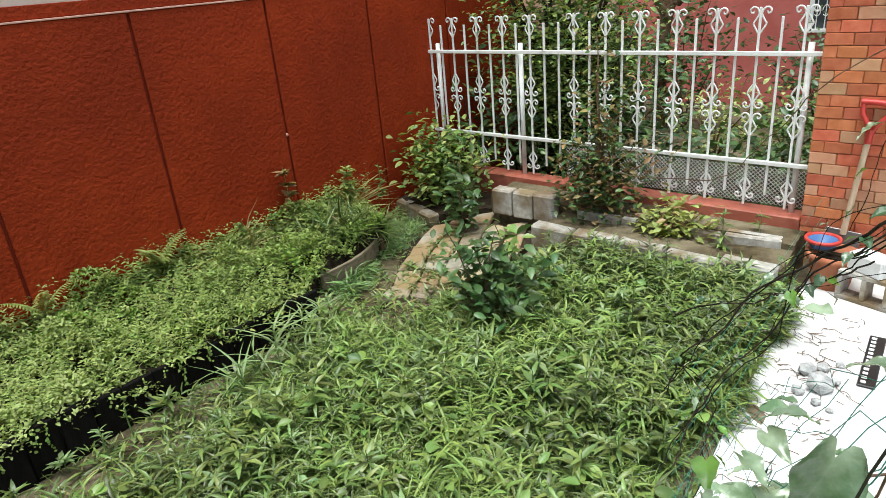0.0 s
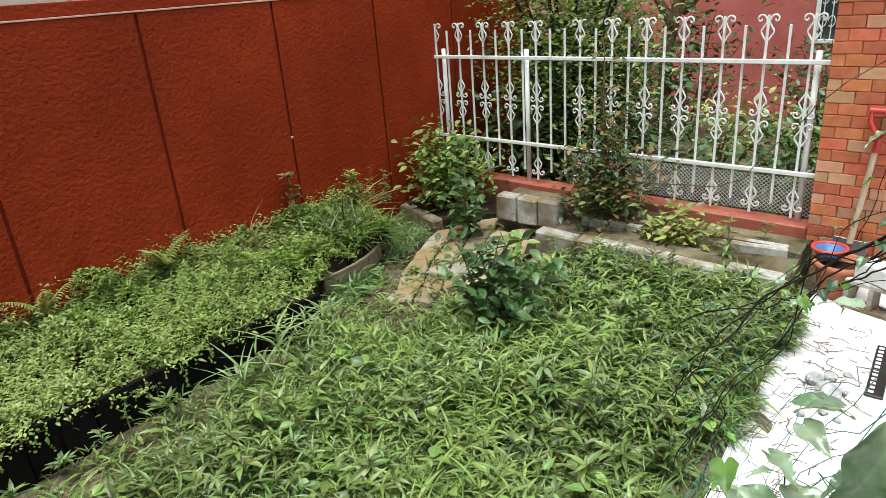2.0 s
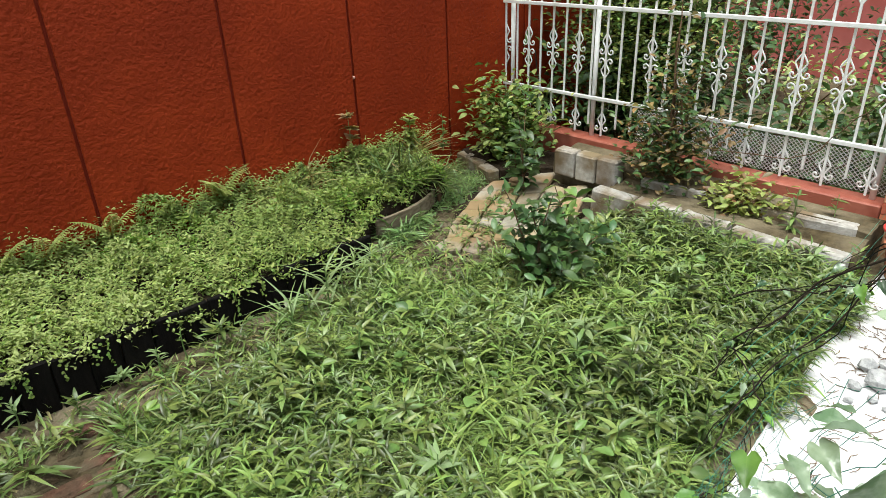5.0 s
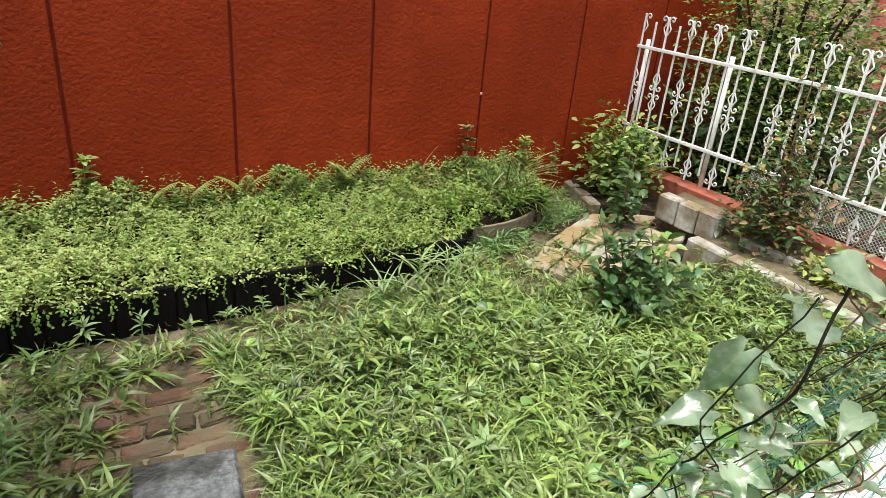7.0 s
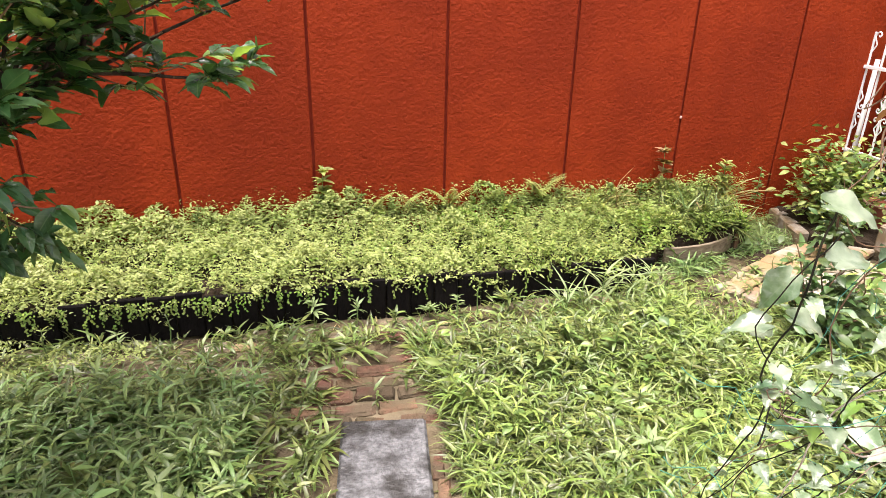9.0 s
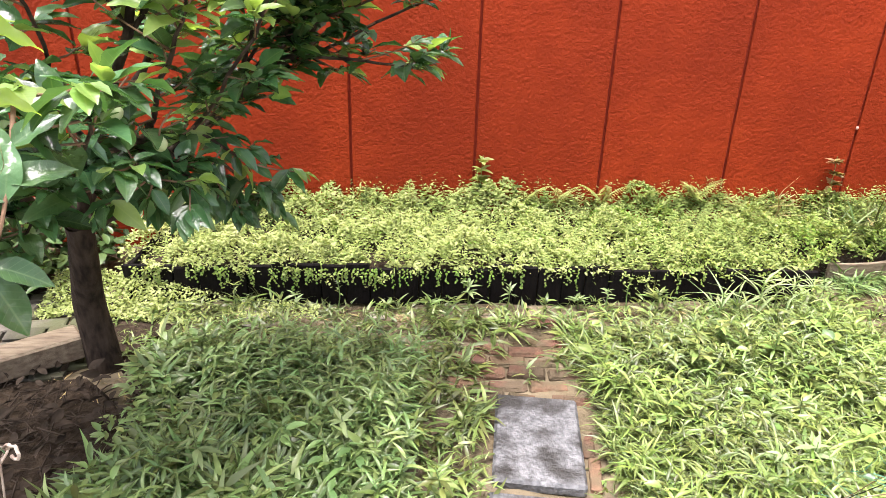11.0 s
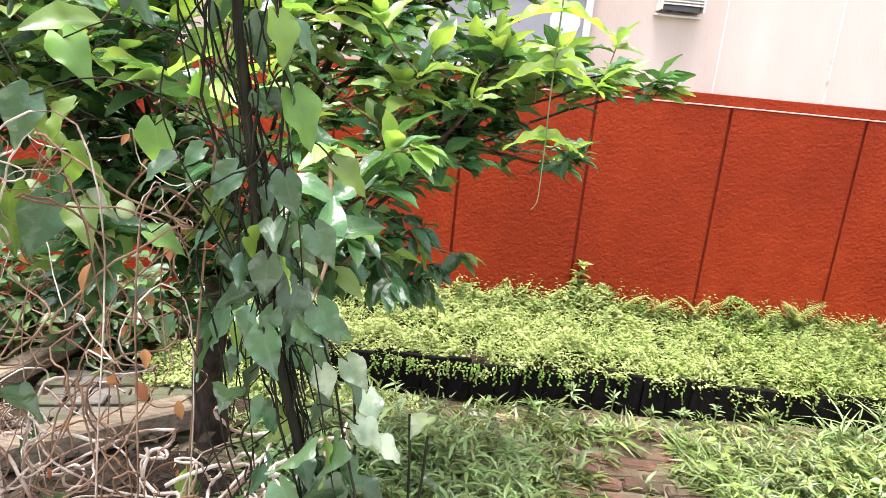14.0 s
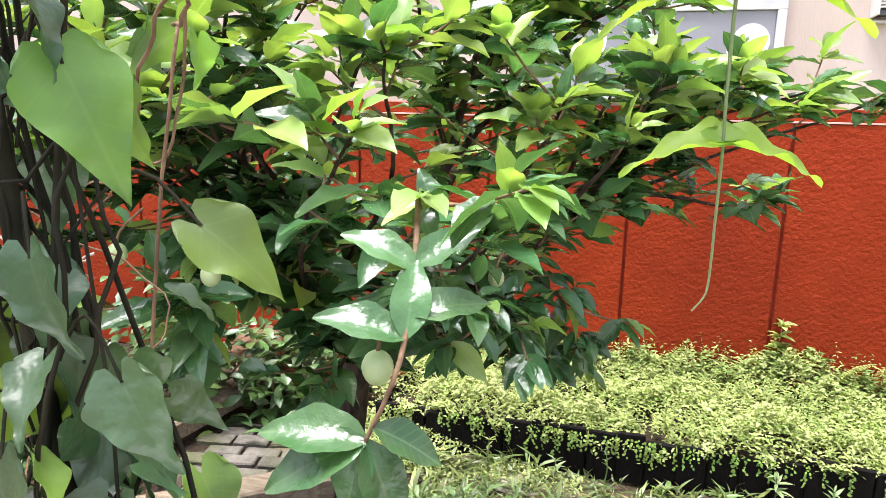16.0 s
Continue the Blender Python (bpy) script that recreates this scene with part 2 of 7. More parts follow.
# the same vine leaf with the sky's pale sheen mixed into its base colour
M["vinesheen"] = mat("sky_sheen_vine_leaf", (0.20, 0.275, 0.17), (0.33, 0.40, 0.285), rough=0.25, scale=14, vary=0.25, leafy=0.2, bump=0.25, bscale=45, spec=0.8, c3=(0.09, 0.15, 0.07), scale3=22, veins=(0.09, 5, (0.34, 0.40, 0.28)))
M["bush"] = mat("bush_leaf", (0.10, 0.18, 0.04), (0.20, 0.28, 0.07), rough=0.4, scale=4, vary=0.4, leafy=0.16)
M["shrub"] = mat("dark_shrub_leaf", (0.036, 0.085, 0.024), (0.09, 0.15, 0.042), rough=0.4, scale=5, vary=0.4, leafy=0.12)
M["rose"] = mat("bronze_leaf", (0.15, 0.15, 0.045), (0.30, 0.16, 0.07), rough=0.45, scale=6, vary=0.4, leafy=0.25)
M["fruit"] = mat("unripe_fruit", (0.27, 0.36, 0.16), (0.38, 0.46, 0.24), rough=0.4, scale=12)
M["terracotta"] = mat("terracotta", (0.35, 0.12, 0.065), (0.45, 0.18, 0.10), rough=0.8, scale=14, bump=0.2, bscale=70)
M["blue"] = mat("blue_plastic", (0.05, 0.12, 0.30), (0.07, 0.16, 0.36), rough=0.35, scale=10)
M["redplastic"] = mat("red_plastic", (0.50, 0.04, 0.035), (0.58, 0.06, 0.05), rough=0.4, scale=12)
M["shaft"] = mat("pale_wood", (0.50, 0.37, 0.25), (0.62, 0.48, 0.34), rough=0.6, scale=12, stretch=(5, 5, 1))
M["steel"] = mat("dull_steel", (0.25, 0.25, 0.25), (0.36, 0.36, 0.36), rough=0.45, metal=0.8, scale=14)
M["alu"] = mat("window_aluminium", (0.55, 0.55, 0.55), (0.64, 0.64, 0.64), rough=0.4, metal=0.3, scale=14)
M["frost"] = mat("frosted_pane", (0.24, 0.24, 0.26), (0.29, 0.29, 0.31), rough=0.35, scale=4)
M["darkpane"] = mat("dark_pane", (0.05, 0.055, 0.06), (0.08, 0.085, 0.09), rough=0.15, scale=3)
M["vent"] = mat("vent_paint", (0.55, 0.52, 0.48), (0.63, 0.60, 0.56), rough=0.5, scale=10, c3=(0.30, 0.20, 0.14), scale3=7, cover=(0.6, 0.75))
M["farwall"] = mat("neighbour_render", (0.46, 0.12, 0.10), (0.56, 0.17, 0.15), rough=0.8, scale=4, bump=0.3, bscale=50)
M["tan"] = mat("tan_render", (0.42, 0.24, 0.18), (0.50, 0.31, 0.23), rough=0.8, scale=4)
M["drain"] = mat("black_grating", (0.01, 0.01, 0.01), (0.02, 0.02, 0.02), rough=0.4, scale=10)


# ---- building helpers ----
def mesh_np(name, verts, faces, material, smooth=False, leaf=None):
    me = bpy.data.meshes.new(name)
    verts, faces = np.asarray(verts, np.float32), np.asarray(faces, np.int32)
    me.vertices.add(len(verts))
    me.vertices.foreach_set("co", verts.ravel())
    k = faces.shape[1]
    me.loops.add(faces.size)
    me.loops.foreach_set("vertex_index", faces.ravel())
    me.polygons.add(len(faces))
    me.polygons.foreach_set("loop_start", np.arange(0, faces.size, k, dtype=np.int32))
    me.materials.append(material)
    me.update(calc_edges=True)
    me.validate()
    if leaf is not None:
        me.attributes.new("leaf", "FLOAT_VECTOR", "POINT").data.foreach_set("vector", np.tile(leaf, (len(verts) // len(leaf), 1)).astype(np.float32).ravel())
    if smooth:
        me.polygons.foreach_set("use_smooth", np.ones(len(faces), bool))
    return me


def put(name, me, parent=None, m=None, label="", category="", group="", kind=""):
    ob = new(name, me)
    if parent:
        ob.parent = parent
    if m is not None:
        ob.matrix_basis = m
    return tagged(ob, label, category, group, kind)


def empty(name, at, label, category, group="", kind=""):
    ob = new(name)
    ob.empty_display_size = 0.1
    ob.matrix_basis = Matrix.Translation(at)
    return tagged(ob, label, category, group, kind)


def box_bm(bm, x0, x1, y0, y1, z0, z1, bevel=0.0):
    r = bmesh.ops.create_cube(bm, size=1.0, matrix=Matrix.Translation(((x0 + x1) / 2, (y0 + y1) / 2, (z0 + z1) / 2)) @ Matrix.Diagonal((x1 - x0, y1 - y0, z1 - z0, 1)))
    if bevel:
        es = list({e for v in r["verts"] for e in v.link_edges})
        bmesh.ops.bevel(bm, geom=es, offset=bevel, segments=1, affect="EDGES", profile=0.5)


def finish(bm, name, material, smooth=False):
    me = bpy.data.meshes.new(name)
    bm.to_mesh(me)
    bm.free()
    for mt in material if isinstance(material, (list, tuple)) else [material]:
        me.materials.append(mt)
    if smooth:
        me.polygons.foreach_set("use_smooth", np.ones(len(me.polygons), bool))
    return me


def part(name, bm, material, parent, label="", smooth=False):
    """One mesh object under a thing or a part."""
    return put(name, finish(bm, name, material, smooth), parent, label=label)


def box_mesh(name, sx, sy, sz, material, bevel=0.005, jag=0.0, seed=0):
    """A box about its own centre, with worn corners."""
    bm = bmesh.new()
    box_bm(bm, -sx / 2, sx / 2, -sy / 2, sy / 2, -sz / 2, sz / 2, bevel)
    rng = random.Random(seed)
    for v in bm.verts:
        v.co += Vector([rng.uniform(-jag, jag) for _ in range(3)])
    return finish(bm, name, material)


def tube_np(points, radii, sides=6):
    """A tapered tube along points: verts and quads."""
    pts = np.asarray(points, float)
    n = len(pts)
    rad = np.broadcast_to(np.asarray(radii, float), (n,))
    tan = np.gradient(pts, axis=0)
    tan /= np.linalg.norm(tan, axis=1)[:, None] + 1e-9
    ref = np.array([0.31, 0.17, 0.93]) if abs(tan[0, 2]) < 0.85 else np.array([0.95, 0.2, 0.1])
    a = np.cross(tan, ref)
    a /= np.linalg.norm(a, axis=1)[:, None] + 1e-9
    b = np.cross(tan, a)
    ang = np.arange(sides) * 2 * np.pi / sides
    v = pts[:, None] + rad[:, None, None] * (np.cos(ang)[None, :, None] * a[:, None] + np.sin(ang)[None, :, None] * b[:, None])
    i, j = np.meshgrid(np.arange(n - 1), np.arange(sides), indexing="ij")
    j2 = (j + 1) % sides
    f = np.stack([i * sides + j, i * sides + j2, (i + 1) * sides + j2, (i + 1) * sides + j], -1).reshape(-1, 4)
    return v.reshape(-1, 3), f


def join_np(items):
    vs, fs, k = [], [], 0
    for v, f in items:
        vs.append(v)
        fs.append(np.asarray(f) + k)
        k += len(v)
    return np.concatenate(vs), np.concatenate(fs)


def curve_pts(ctrl, n=24, wob=0.0, rng=None):
    """A smooth line through control points, with a little wander."""
    c = np.asarray(ctrl, float)
    t = np.linspace(0, len(c) - 1, n)
    i = np.clip(t.astype(int), 0, len(c) - 2)
    u = (t - i)[:, None]
    p0, p1, p2, p3 = c[np.maximum(i - 1, 0)], c[i], c[i + 1], c[np.minimum(i + 2, len(c) - 1)]
    out = 0.5 * (2 * p1 + (p2 - p0) * u + (2 * p0 - 5 * p1 + 4 * p2 - p3) * u ** 2 + (3 * p1 - p0 - 3 * p2 + p3) * u ** 3)
    if wob and rng is not None:
        w = rng.normal(0, wob, (n, 3))
        w[0] = 0
        out = out + (w + np.roll(w, 1, 0)) / 2
    return out


def leaf_shape(kind, rows=6):
    """A leaf of length 1 along +y, base at the origin, face up: verts and quads."""
    s = np.linspace(0, 1, rows)
    if kind == "blade":
        w, fold, droop, y = 0.042 * (1 - s ** 2.2) * (0.55 + 0.9 * np.minimum(s * 3, 1)) + 0.002, 0.3, 0.62, s
    elif kind == "oval":
        w, fold, droop, y = 0.25 * np.sin(np.pi * np.clip(s, 0.02, 0.99) ** 0.85) ** 0.85 + 0.006, 0.38, 0.3, s
    elif kind == "leaflet":
        w, fold, droop, y = 0.25 * np.sin(np.pi * np.clip(s, 0.03, 0.985) ** 0.85) ** 0.85 + 0.006, 0.35, 0.25, s
    elif kind == "lance":
        w, fold, droop, y = 0.13 * np.sin(np.pi * np.clip(s, 0.03, 0.985) ** 0.75) + 0.004, 0.25, 0.35, s
    elif kind == "round":
        w, fold, droop, y = 0.42 * np.sin(np.pi * np.clip(s, 0.06, 0.95)) ** 0.6, 0.15, 0.12, s
    else:  # heart: lobes swing back past the stalk
        w, fold, droop, y = np.interp(s, (0, 0.07, 0.15, 0.25, 0.4, 0.55, 0.7, 0.82, 0.92, 1), (0.225, 0.295, 0.32, 0.315, 0.26, 0.19, 0.125, 0.075, 0.035, 0.003)), 0.4, 0.34, s
    cols = np.array([-1, -0.5, 0, 0.5, 1]) if kind == "oval" else np.array([-1, -0.85, -0.6, -0.3, 0, 0.3, 0.6, 0.85, 1]) if kind == "heart" else np.array([-1, 0, 1])
    k = len(cols)
    v = np.zeros((rows, k, 3))
    v[:, :, 0] = w[:, None] * cols
    v[:, :, 1] = y[:, None]
    if kind == "heart":
        v[:, :, 1] -= (np.clip(1 - s * 3.0, 0, 1)[:, None]) * 0.21 * np.clip(np.sin(np.pi * np.abs(cols)), 0, 1) ** 0.6
    v[:, :, 2] = fold * w[:, None] * np.abs(cols) ** 1.3 - droop * s[:, None] ** 2
    if kind in ("oval", "heart"):
        v[:, :, 2] += (0.035 if kind == "oval" else 0.05) * np.sin(s * 15)[:, None] * np.abs(cols) ** 2 * np.where(cols > 0, 1.0, -0.7)
    i, j = np.meshgrid(np.arange(rows - 1), np.arange(k - 1), indexing="ij")
    f = np.stack([i * k + j, i * k + j + 1, (i + 1) * k + j + 1, (i + 1) * k + j], -1).reshape(-1, 4)
    return v.reshape(-1, 3), f


def frames_np(d, up):
    """Turns whose y axis is d and whose z axis leans to up."""
    d = d / (np.linalg.norm(d, axis=1)[:, None] + 1e-9)
    x = np.cross(d, up)
    x /= np.linalg.norm(x, axis=1)[:, None] + 1e-9
    z = np.cross(x, d)
    return np.stack([x, d, z], -1)


def strew(shape, pos, d, up, size, width=None):
    """Many leaves as one array of verts and quads."""
    v, f = shape
    R = frames_np(d, up)
    sv = v[None] * np.asarray(size)[:, None, None]
    if width is not None:
        sv = sv * np.stack([width, np.ones_like(width), np.ones_like(width)], -1)[:, None, :]
    out = np.einsum("nij,nmj->nmi", R, sv) + pos[:, None]
    ff = f[None] + (np.arange(len(pos)) * len(v))[:, None, None]
    return out.reshape(-1, 3), ff.reshape(-1, 4)


def leaf_matrix(pos, d, up, size):
    R = frames_np(np.array([d], float), np.array([up], float))[0]
    return Matrix.Translation(Vector(pos)) @ Matrix(R.tolist()).to_4x4() @ Matrix.Scale(size, 4)


def level(x, y):
    """Height of the garden's ground."""
    x, y = np.asarray(x, float), np.asarray(y, float)
    base = -0.05 + 0.09 / (1 + np.exp(-(x + 0.9) * 2.2))
    return base + 0.012 * np.sin(x * 5.1 + y * 3.3) + 0.01 * np.sin(x * 2.3 - y * 6.7)

# ---- ground ----
def build_ground():
    xs = np.r_[-300, -90, -30, -14, np.arange(-9, 4.01, 0.1), 8, 14, 30, 90, 300]
    ys = np.r_[-300, -90, -30, -12, np.arange(-6, 0.31, 0.1), 2, 6, 14, 30, 90, 300]
    X, Y = np.meshgrid(xs, ys, indexing="ij")
    near = (X > -9.01) & (X < 4.01) & (Y > -6.01) & (Y < 0.31)
    Z = np.where(near, level(X, Y), -0.03)
    Z = Z - np.where(((Y < -3.33) & (X > -0.95)) | ((Y < -4.4) & (X > -5.4)), 0.1, 0.0) * near
    rng = np.random.default_rng(3)
    Z = Z + near * rng.normal(0, 0.006, Z.shape)
    v = np.stack([X, Y, Z], -1).reshape(-1, 3)
    n, k = len(xs), len(ys)
    i, j = np.meshgrid(np.arange(n - 1), np.arange(k - 1), indexing="ij")
    f = np.stack([i * k + j, (i + 1) * k + j, (i + 1) * k + j + 1, i * k + j + 1], -1).reshape(-1, 4)
    put("ground", mesh_np("ground", v, f, M["soil"], True), label="bare brown garden soil under weeds and paths", category="ground", kind="structure")


build_ground()

WALL_TOP = 1.825
bm = bmesh.new()
box_bm(bm, -11.0, 3.0, 0.02, 0.26, -0.2, 4.6)
wall = put("wall_north", finish(bm, "wall_north", M["beige"]), label="beige rendered house wall above a dark red panelled base", category="wall", kind="structure")
bm = bmesh.new()
box_bm(bm, -11.0, 3.0, 0.006, 0.0175, -0.2, 1.905)
part("dado_backing", bm, M["groove"], wall)
bm = bmesh.new()
box_bm(bm, -11.0, 3.0, 0.0, 0.012, WALL_TOP + 0.012, 1.905, 0.003)
part("dado_band", bm, M["red"], wall, "plain red band over the panels")
# step along the panel tops, its lit edge put into the colour
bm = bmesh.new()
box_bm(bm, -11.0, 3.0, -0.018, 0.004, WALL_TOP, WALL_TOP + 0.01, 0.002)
part("dado_ledge", bm, M["edgelight_chip"], wall, "thin edge coloured pale as its highlight")
JOINTS = [-10.75, -9.85, -8.95, -8.05, -7.16, -6.26, -5.36, -4.465, -3.585, -2.71, -1.80, -0.885, 0.02, 0.92, 1.82, 2.72]
for x0, x1 in zip(JOINTS[:-1], JOINTS[1:]):
    bm = bmesh.new()
    box_bm(bm, x0 + 0.009, x1 - 0.009, -0.012, 0.005, -0.15, WALL_TOP - 0.002, 0.004)
    part("panel", bm, M["red"], wall)
fleck = bmesh.new()
bmesh.ops.create_icosphere(fleck, subdivisions=2, radius=0.012, matrix=Matrix.Translation((0.02, -0.006, 0.93)))
part("paint_fleck", fleck, M["edgelight_chip"], wall, "small pale chip in the joint", True)
for x in (-1.2, -1.95, 0.4):
    bm = bmesh.new()
    box_bm(bm, x, x + 0.012, 0.014, 0.0205, 1.91, 4.6)
    part("render_joint", bm, M["vent"], wall)


def window_unit(name, x0, x1, z0, z1, mull, y):
    win = empty(name, (x0, y, z0), "aluminium sliding window with frosted grey panes", "window", kind="structure")
    def loc(o, *b, **k):
        bm2 = bmesh.new()
        box_bm(bm2, b[0] - x0, b[1] - x0, b[2], b[3], b[4] - z0, b[5] - z0, 0.003)
        return part(o, bm2, k["m"], win, k.get("label", ""))
    loc("window_frame", x0, x1, -0.02, 0.05, z1 - 0.06, z1, m=M["alu"])
    loc("window_frame", x0, x1, -0.03, 0.05, z0 - 0.05, z0, m=M["alu"])
    for x in (x0, x1 - 0.05):
        loc("window_frame", x, x + 0.05, -0.02, 0.05, z0, z1 - 0.06, m=M["alu"])
    loc("mullion", mull - 0.02, mull + 0.02, -0.012, 0.05, z0, z1 - 0.06, m=M["alu"])
    loc("pane", x0 + 0.05, mull - 0.02, 0.004, 0.012, z0, z1 - 0.06, m=M["frost"], label="frosted grey pane")
    loc("pane", mull + 0.02, x1 - 0.05, 0.0, 0.008, z0, z1 - 0.06, m=M["frost"], label="frosted grey pane")
    return win


window_unit("window_1", -4.30, -2.82, 1.98, 2.50, -3.55, 0.0)
w2 = window_unit("window_2", -4.30, -2.82, 2.56, 3.3, -3.55, 0.0)
tagged(w2, "dark upper sliding window over a pale rail")
for o in w2.children:
    if o.name.startswith("pane"):
        o.data.materials[0] = M["darkpane"]
disc = bmesh.new()
bmesh.ops.create_cone(disc, cap_ends=True, segments=28, radius1=0.1, radius2=0.1, depth=0.006, matrix=Matrix.Translation((-2.99, -0.004, 2.27)) @ Matrix.Rotation(radians(90), 4, "X"))
put("window_fan", finish(disc, "window_fan", M["alu"]), label="round pale disc on the frosted window pane", category="vent disc")


def vent_hood():
    v = empty("vent_hood", (-2.27, 0.02, 2.36), "pale louvred vent box, rust-stained below, on the beige wall", "vent")
    bm2 = bmesh.new()
    box_bm(bm2, -0.14, 0.14, -0.13, 0.0, 0.235, 0.25, 0.003)
    box_bm(bm2, -0.14, -0.128, -0.13, 0.0, 0.03, 0.236, 0.002)
    box_bm(bm2, 0.128, 0.14, -0.13, 0.0, 0.03, 0.236, 0.002)
    part("casing", bm2, M["vent"], v)
    sl = box_mesh("slat", 0.256, 0.03, 0.006, M["vent"], 0.001)
    for i in range(9):
        put("slat", sl, v, pose(0, -0.115, 0.075 + 0.018 * i, 38))
    # solid dark block stands in for the shade behind the slats
    bm2 = bmesh.new()
    box_bm(bm2, -0.125, 0.125, -0.09, -0.002, 0.034, 0.232)
    part("inside_shade_block", bm2, M["darkpane"], v)
    bm2 = bmesh.new()
    box_bm(bm2, -0.15, 0.15, -0.05, 0.0, 0.0, 0.014, 0.003)
    part("bracket", bm2, M["vent"], v)


vent_hood()

# ---- white iron fence on its red kerb ----
FX, FY0, STEP = 1.58, -0.02, 0.1235
bm = bmesh.new()
box_bm(bm, FX - 0.07, FX + 0.09, -2.97, 0.0, -0.1, 0.325, 0.008)
put("fence_kerb", finish(bm, "fence_kerb", M["curb"]), label="low red painted kerb wall under the fence", category="kerb", kind="structure")


def scroll_pts(side, up, h, r):
    """A bar bowed out into half a lozenge, back to the shaft and out again into a curl."""
    c = [(0.003, 0.0), (0.020, 0.028), (0.037, 0.060), (0.030, 0.078), (0.012, 0.110), (0.009, 0.130), (0.022, 0.154), (0.044, 0.160), (0.060, 0.146), (0.056, 0.128), (0.042, 0.126), (0.038, 0.139)]
    p = curve_pts([(0.0, side * a * r, up * b_ * h / 0.16) for a, b_ in c], 34)
    return p


def ornament(parts):
    items = []
    for z, up, h, r in parts:
        for side in (-1, 1):
            p = scroll_pts(side, up, h, r)
            p[:, 2] += z
            items.append(tube_np(p, 0.0055, 5))
    v, f = join_np(items)
    return mesh_np("scroll", v, f, M["white"], True)


def iron_fence():
    fence = empty("fence", (FX, FY0, 0.325), "white painted wrought iron fence with scrolled bars", "fence", kind="structure")
    def bar_mesh(name, z0, z1, t):
        bm2 = bmesh.new()
        box_bm(bm2, -t / 2, t / 2, -t / 2, t / 2, z0 - 0.325, z1 - 0.325, 0.002)
        return finish(bm2, name, M["white"])
    plain, fancy = bar_mesh("bar", 0.42, 1.49, 0.014), bar_mesh("bar", 0.345, 1.545, 0.014)
    top = ornament([(1.395 - 0.325, 1, 0.15, 0.95)])
    mid = ornament([(1.108 - 0.325, -1, 0.145, 0.92), (0.79 - 0.325, 1, 0.14, 0.92)])
    low = ornament([(0.525 - 0.325, -1, 0.135, 0.9)])
    for i in range(24):
        y = -STEP * i
        is_fancy = (i % 2 == 0) if i <= 8 else (i % 2 == 1 and i > 10)
        b = put("bar", fancy if is_fancy else plain, fence, Matrix.Translation((0, y, 0)))
        if is_fancy:
            put("scroll", top, b)
            put("scroll", mid, b)
            put("scroll", low, b)
    for z in (1.286, 0.633):
        bm2 = bmesh.new()
        box_bm(bm2, -0.028, -0.006, -2.96, 0.015, z - 0.325 - 0.013, z - 0.325 + 0.013, 0.003)
        part("rail", bm2, M["white"], fence)
    post = bmesh.new()
    bmesh.ops.create_cone(post, cap_ends=True, segments=12, radius1=0.018, radius2=0.018, depth=1.02, matrix=Matrix.Translation((0.026, 0, 0.51)))
    post_me = finish(post, "post", M["white"], True)
    for y in (-0.055, -0.885, -2.875):
        put("post", post_me, fence, Matrix.Translation((0, y, 0)))


iron_fence()


def wire_panel():
    """Small-meshed white netting standing behind the fence."""
    items = []
    y0, y1, z0, z1 = -2.98, -1.25, 0.33, 0.57
    n = 62
    for i in range(-9, n + 1):
        for sgn in (-1, 1):
            ya, yb = y0 + (y1 - y0) * i / n, y0 + (y1 - y0) * (i + 9) / n
            za, zb = (z0, z1) if sgn > 0 else (z1, z0)
            lo, hi = max(y0, ya), min(y1, yb)
            if hi - lo < 0.01:
                continue
            fa, fb = (lo - ya) / (yb - ya), (hi - ya) / (yb - ya)
            items.append(tube_np([(FX + 0.1, lo, za + (zb - za) * fa), (FX + 0.1, (lo + hi) / 2, za + (zb - za) * (fa + fb) / 2), (FX + 0.1, hi, za + (zb - za) * fb)], 0.0026, 4))
    v, f = join_np(items)
    put("wire_netting", mesh_np("wire_netting", v, f, M["alu"]), label="white diamond wire netting behind the iron fence", category="netting", kind="stuff")


wire_panel()

# ---- brick pillar ----
PX, PY0, PY1 = 1.52, -2.975, -4.1
bm = bmesh.new()
box_bm(bm, PX + 0.008, PX + 0.5, PY1, PY0 - 0.006, -0.15, 2.6)
pillar = put("wall_pillar", finish(bm, "wall_pillar", M["mortar"]), label="wall pillar faced with orange and pale bricks", category="brick pillar", kind="structure")

# ---- white terrace ----
bm = bmesh.new()
edge = [(2.2, -3.10), (1.2, -3.11), (0.75, -3.10), (0.2, -3.16), (-0.3, -3.19), (-0.8, -3.24), (-1.05, -3.4), (-1.2, -3.75), (-1.6, -4.15), (-2.3, -4.3), (-5.5, -4.45), (-5.5, -6.2), (2.2, -6.2)]
face = bm.faces.new([bm.verts.new((x, y, 0.045)) for x, y in edge])
r = bmesh.ops.extrude_face_region(bm, geom=[face])
bmesh.ops.translate(bm, verts=[v for v in r["geom"] if isinstance(v, bmesh.types.BMVert)], vec=(0, 0, -0.2))
bmesh.ops.recalc_face_normals(bm, faces=bm.faces)
put("terrace", finish(bm, "terrace", M["plaster"]), label="bleached white concrete terrace with a worn edge", category="paving", kind="structure")

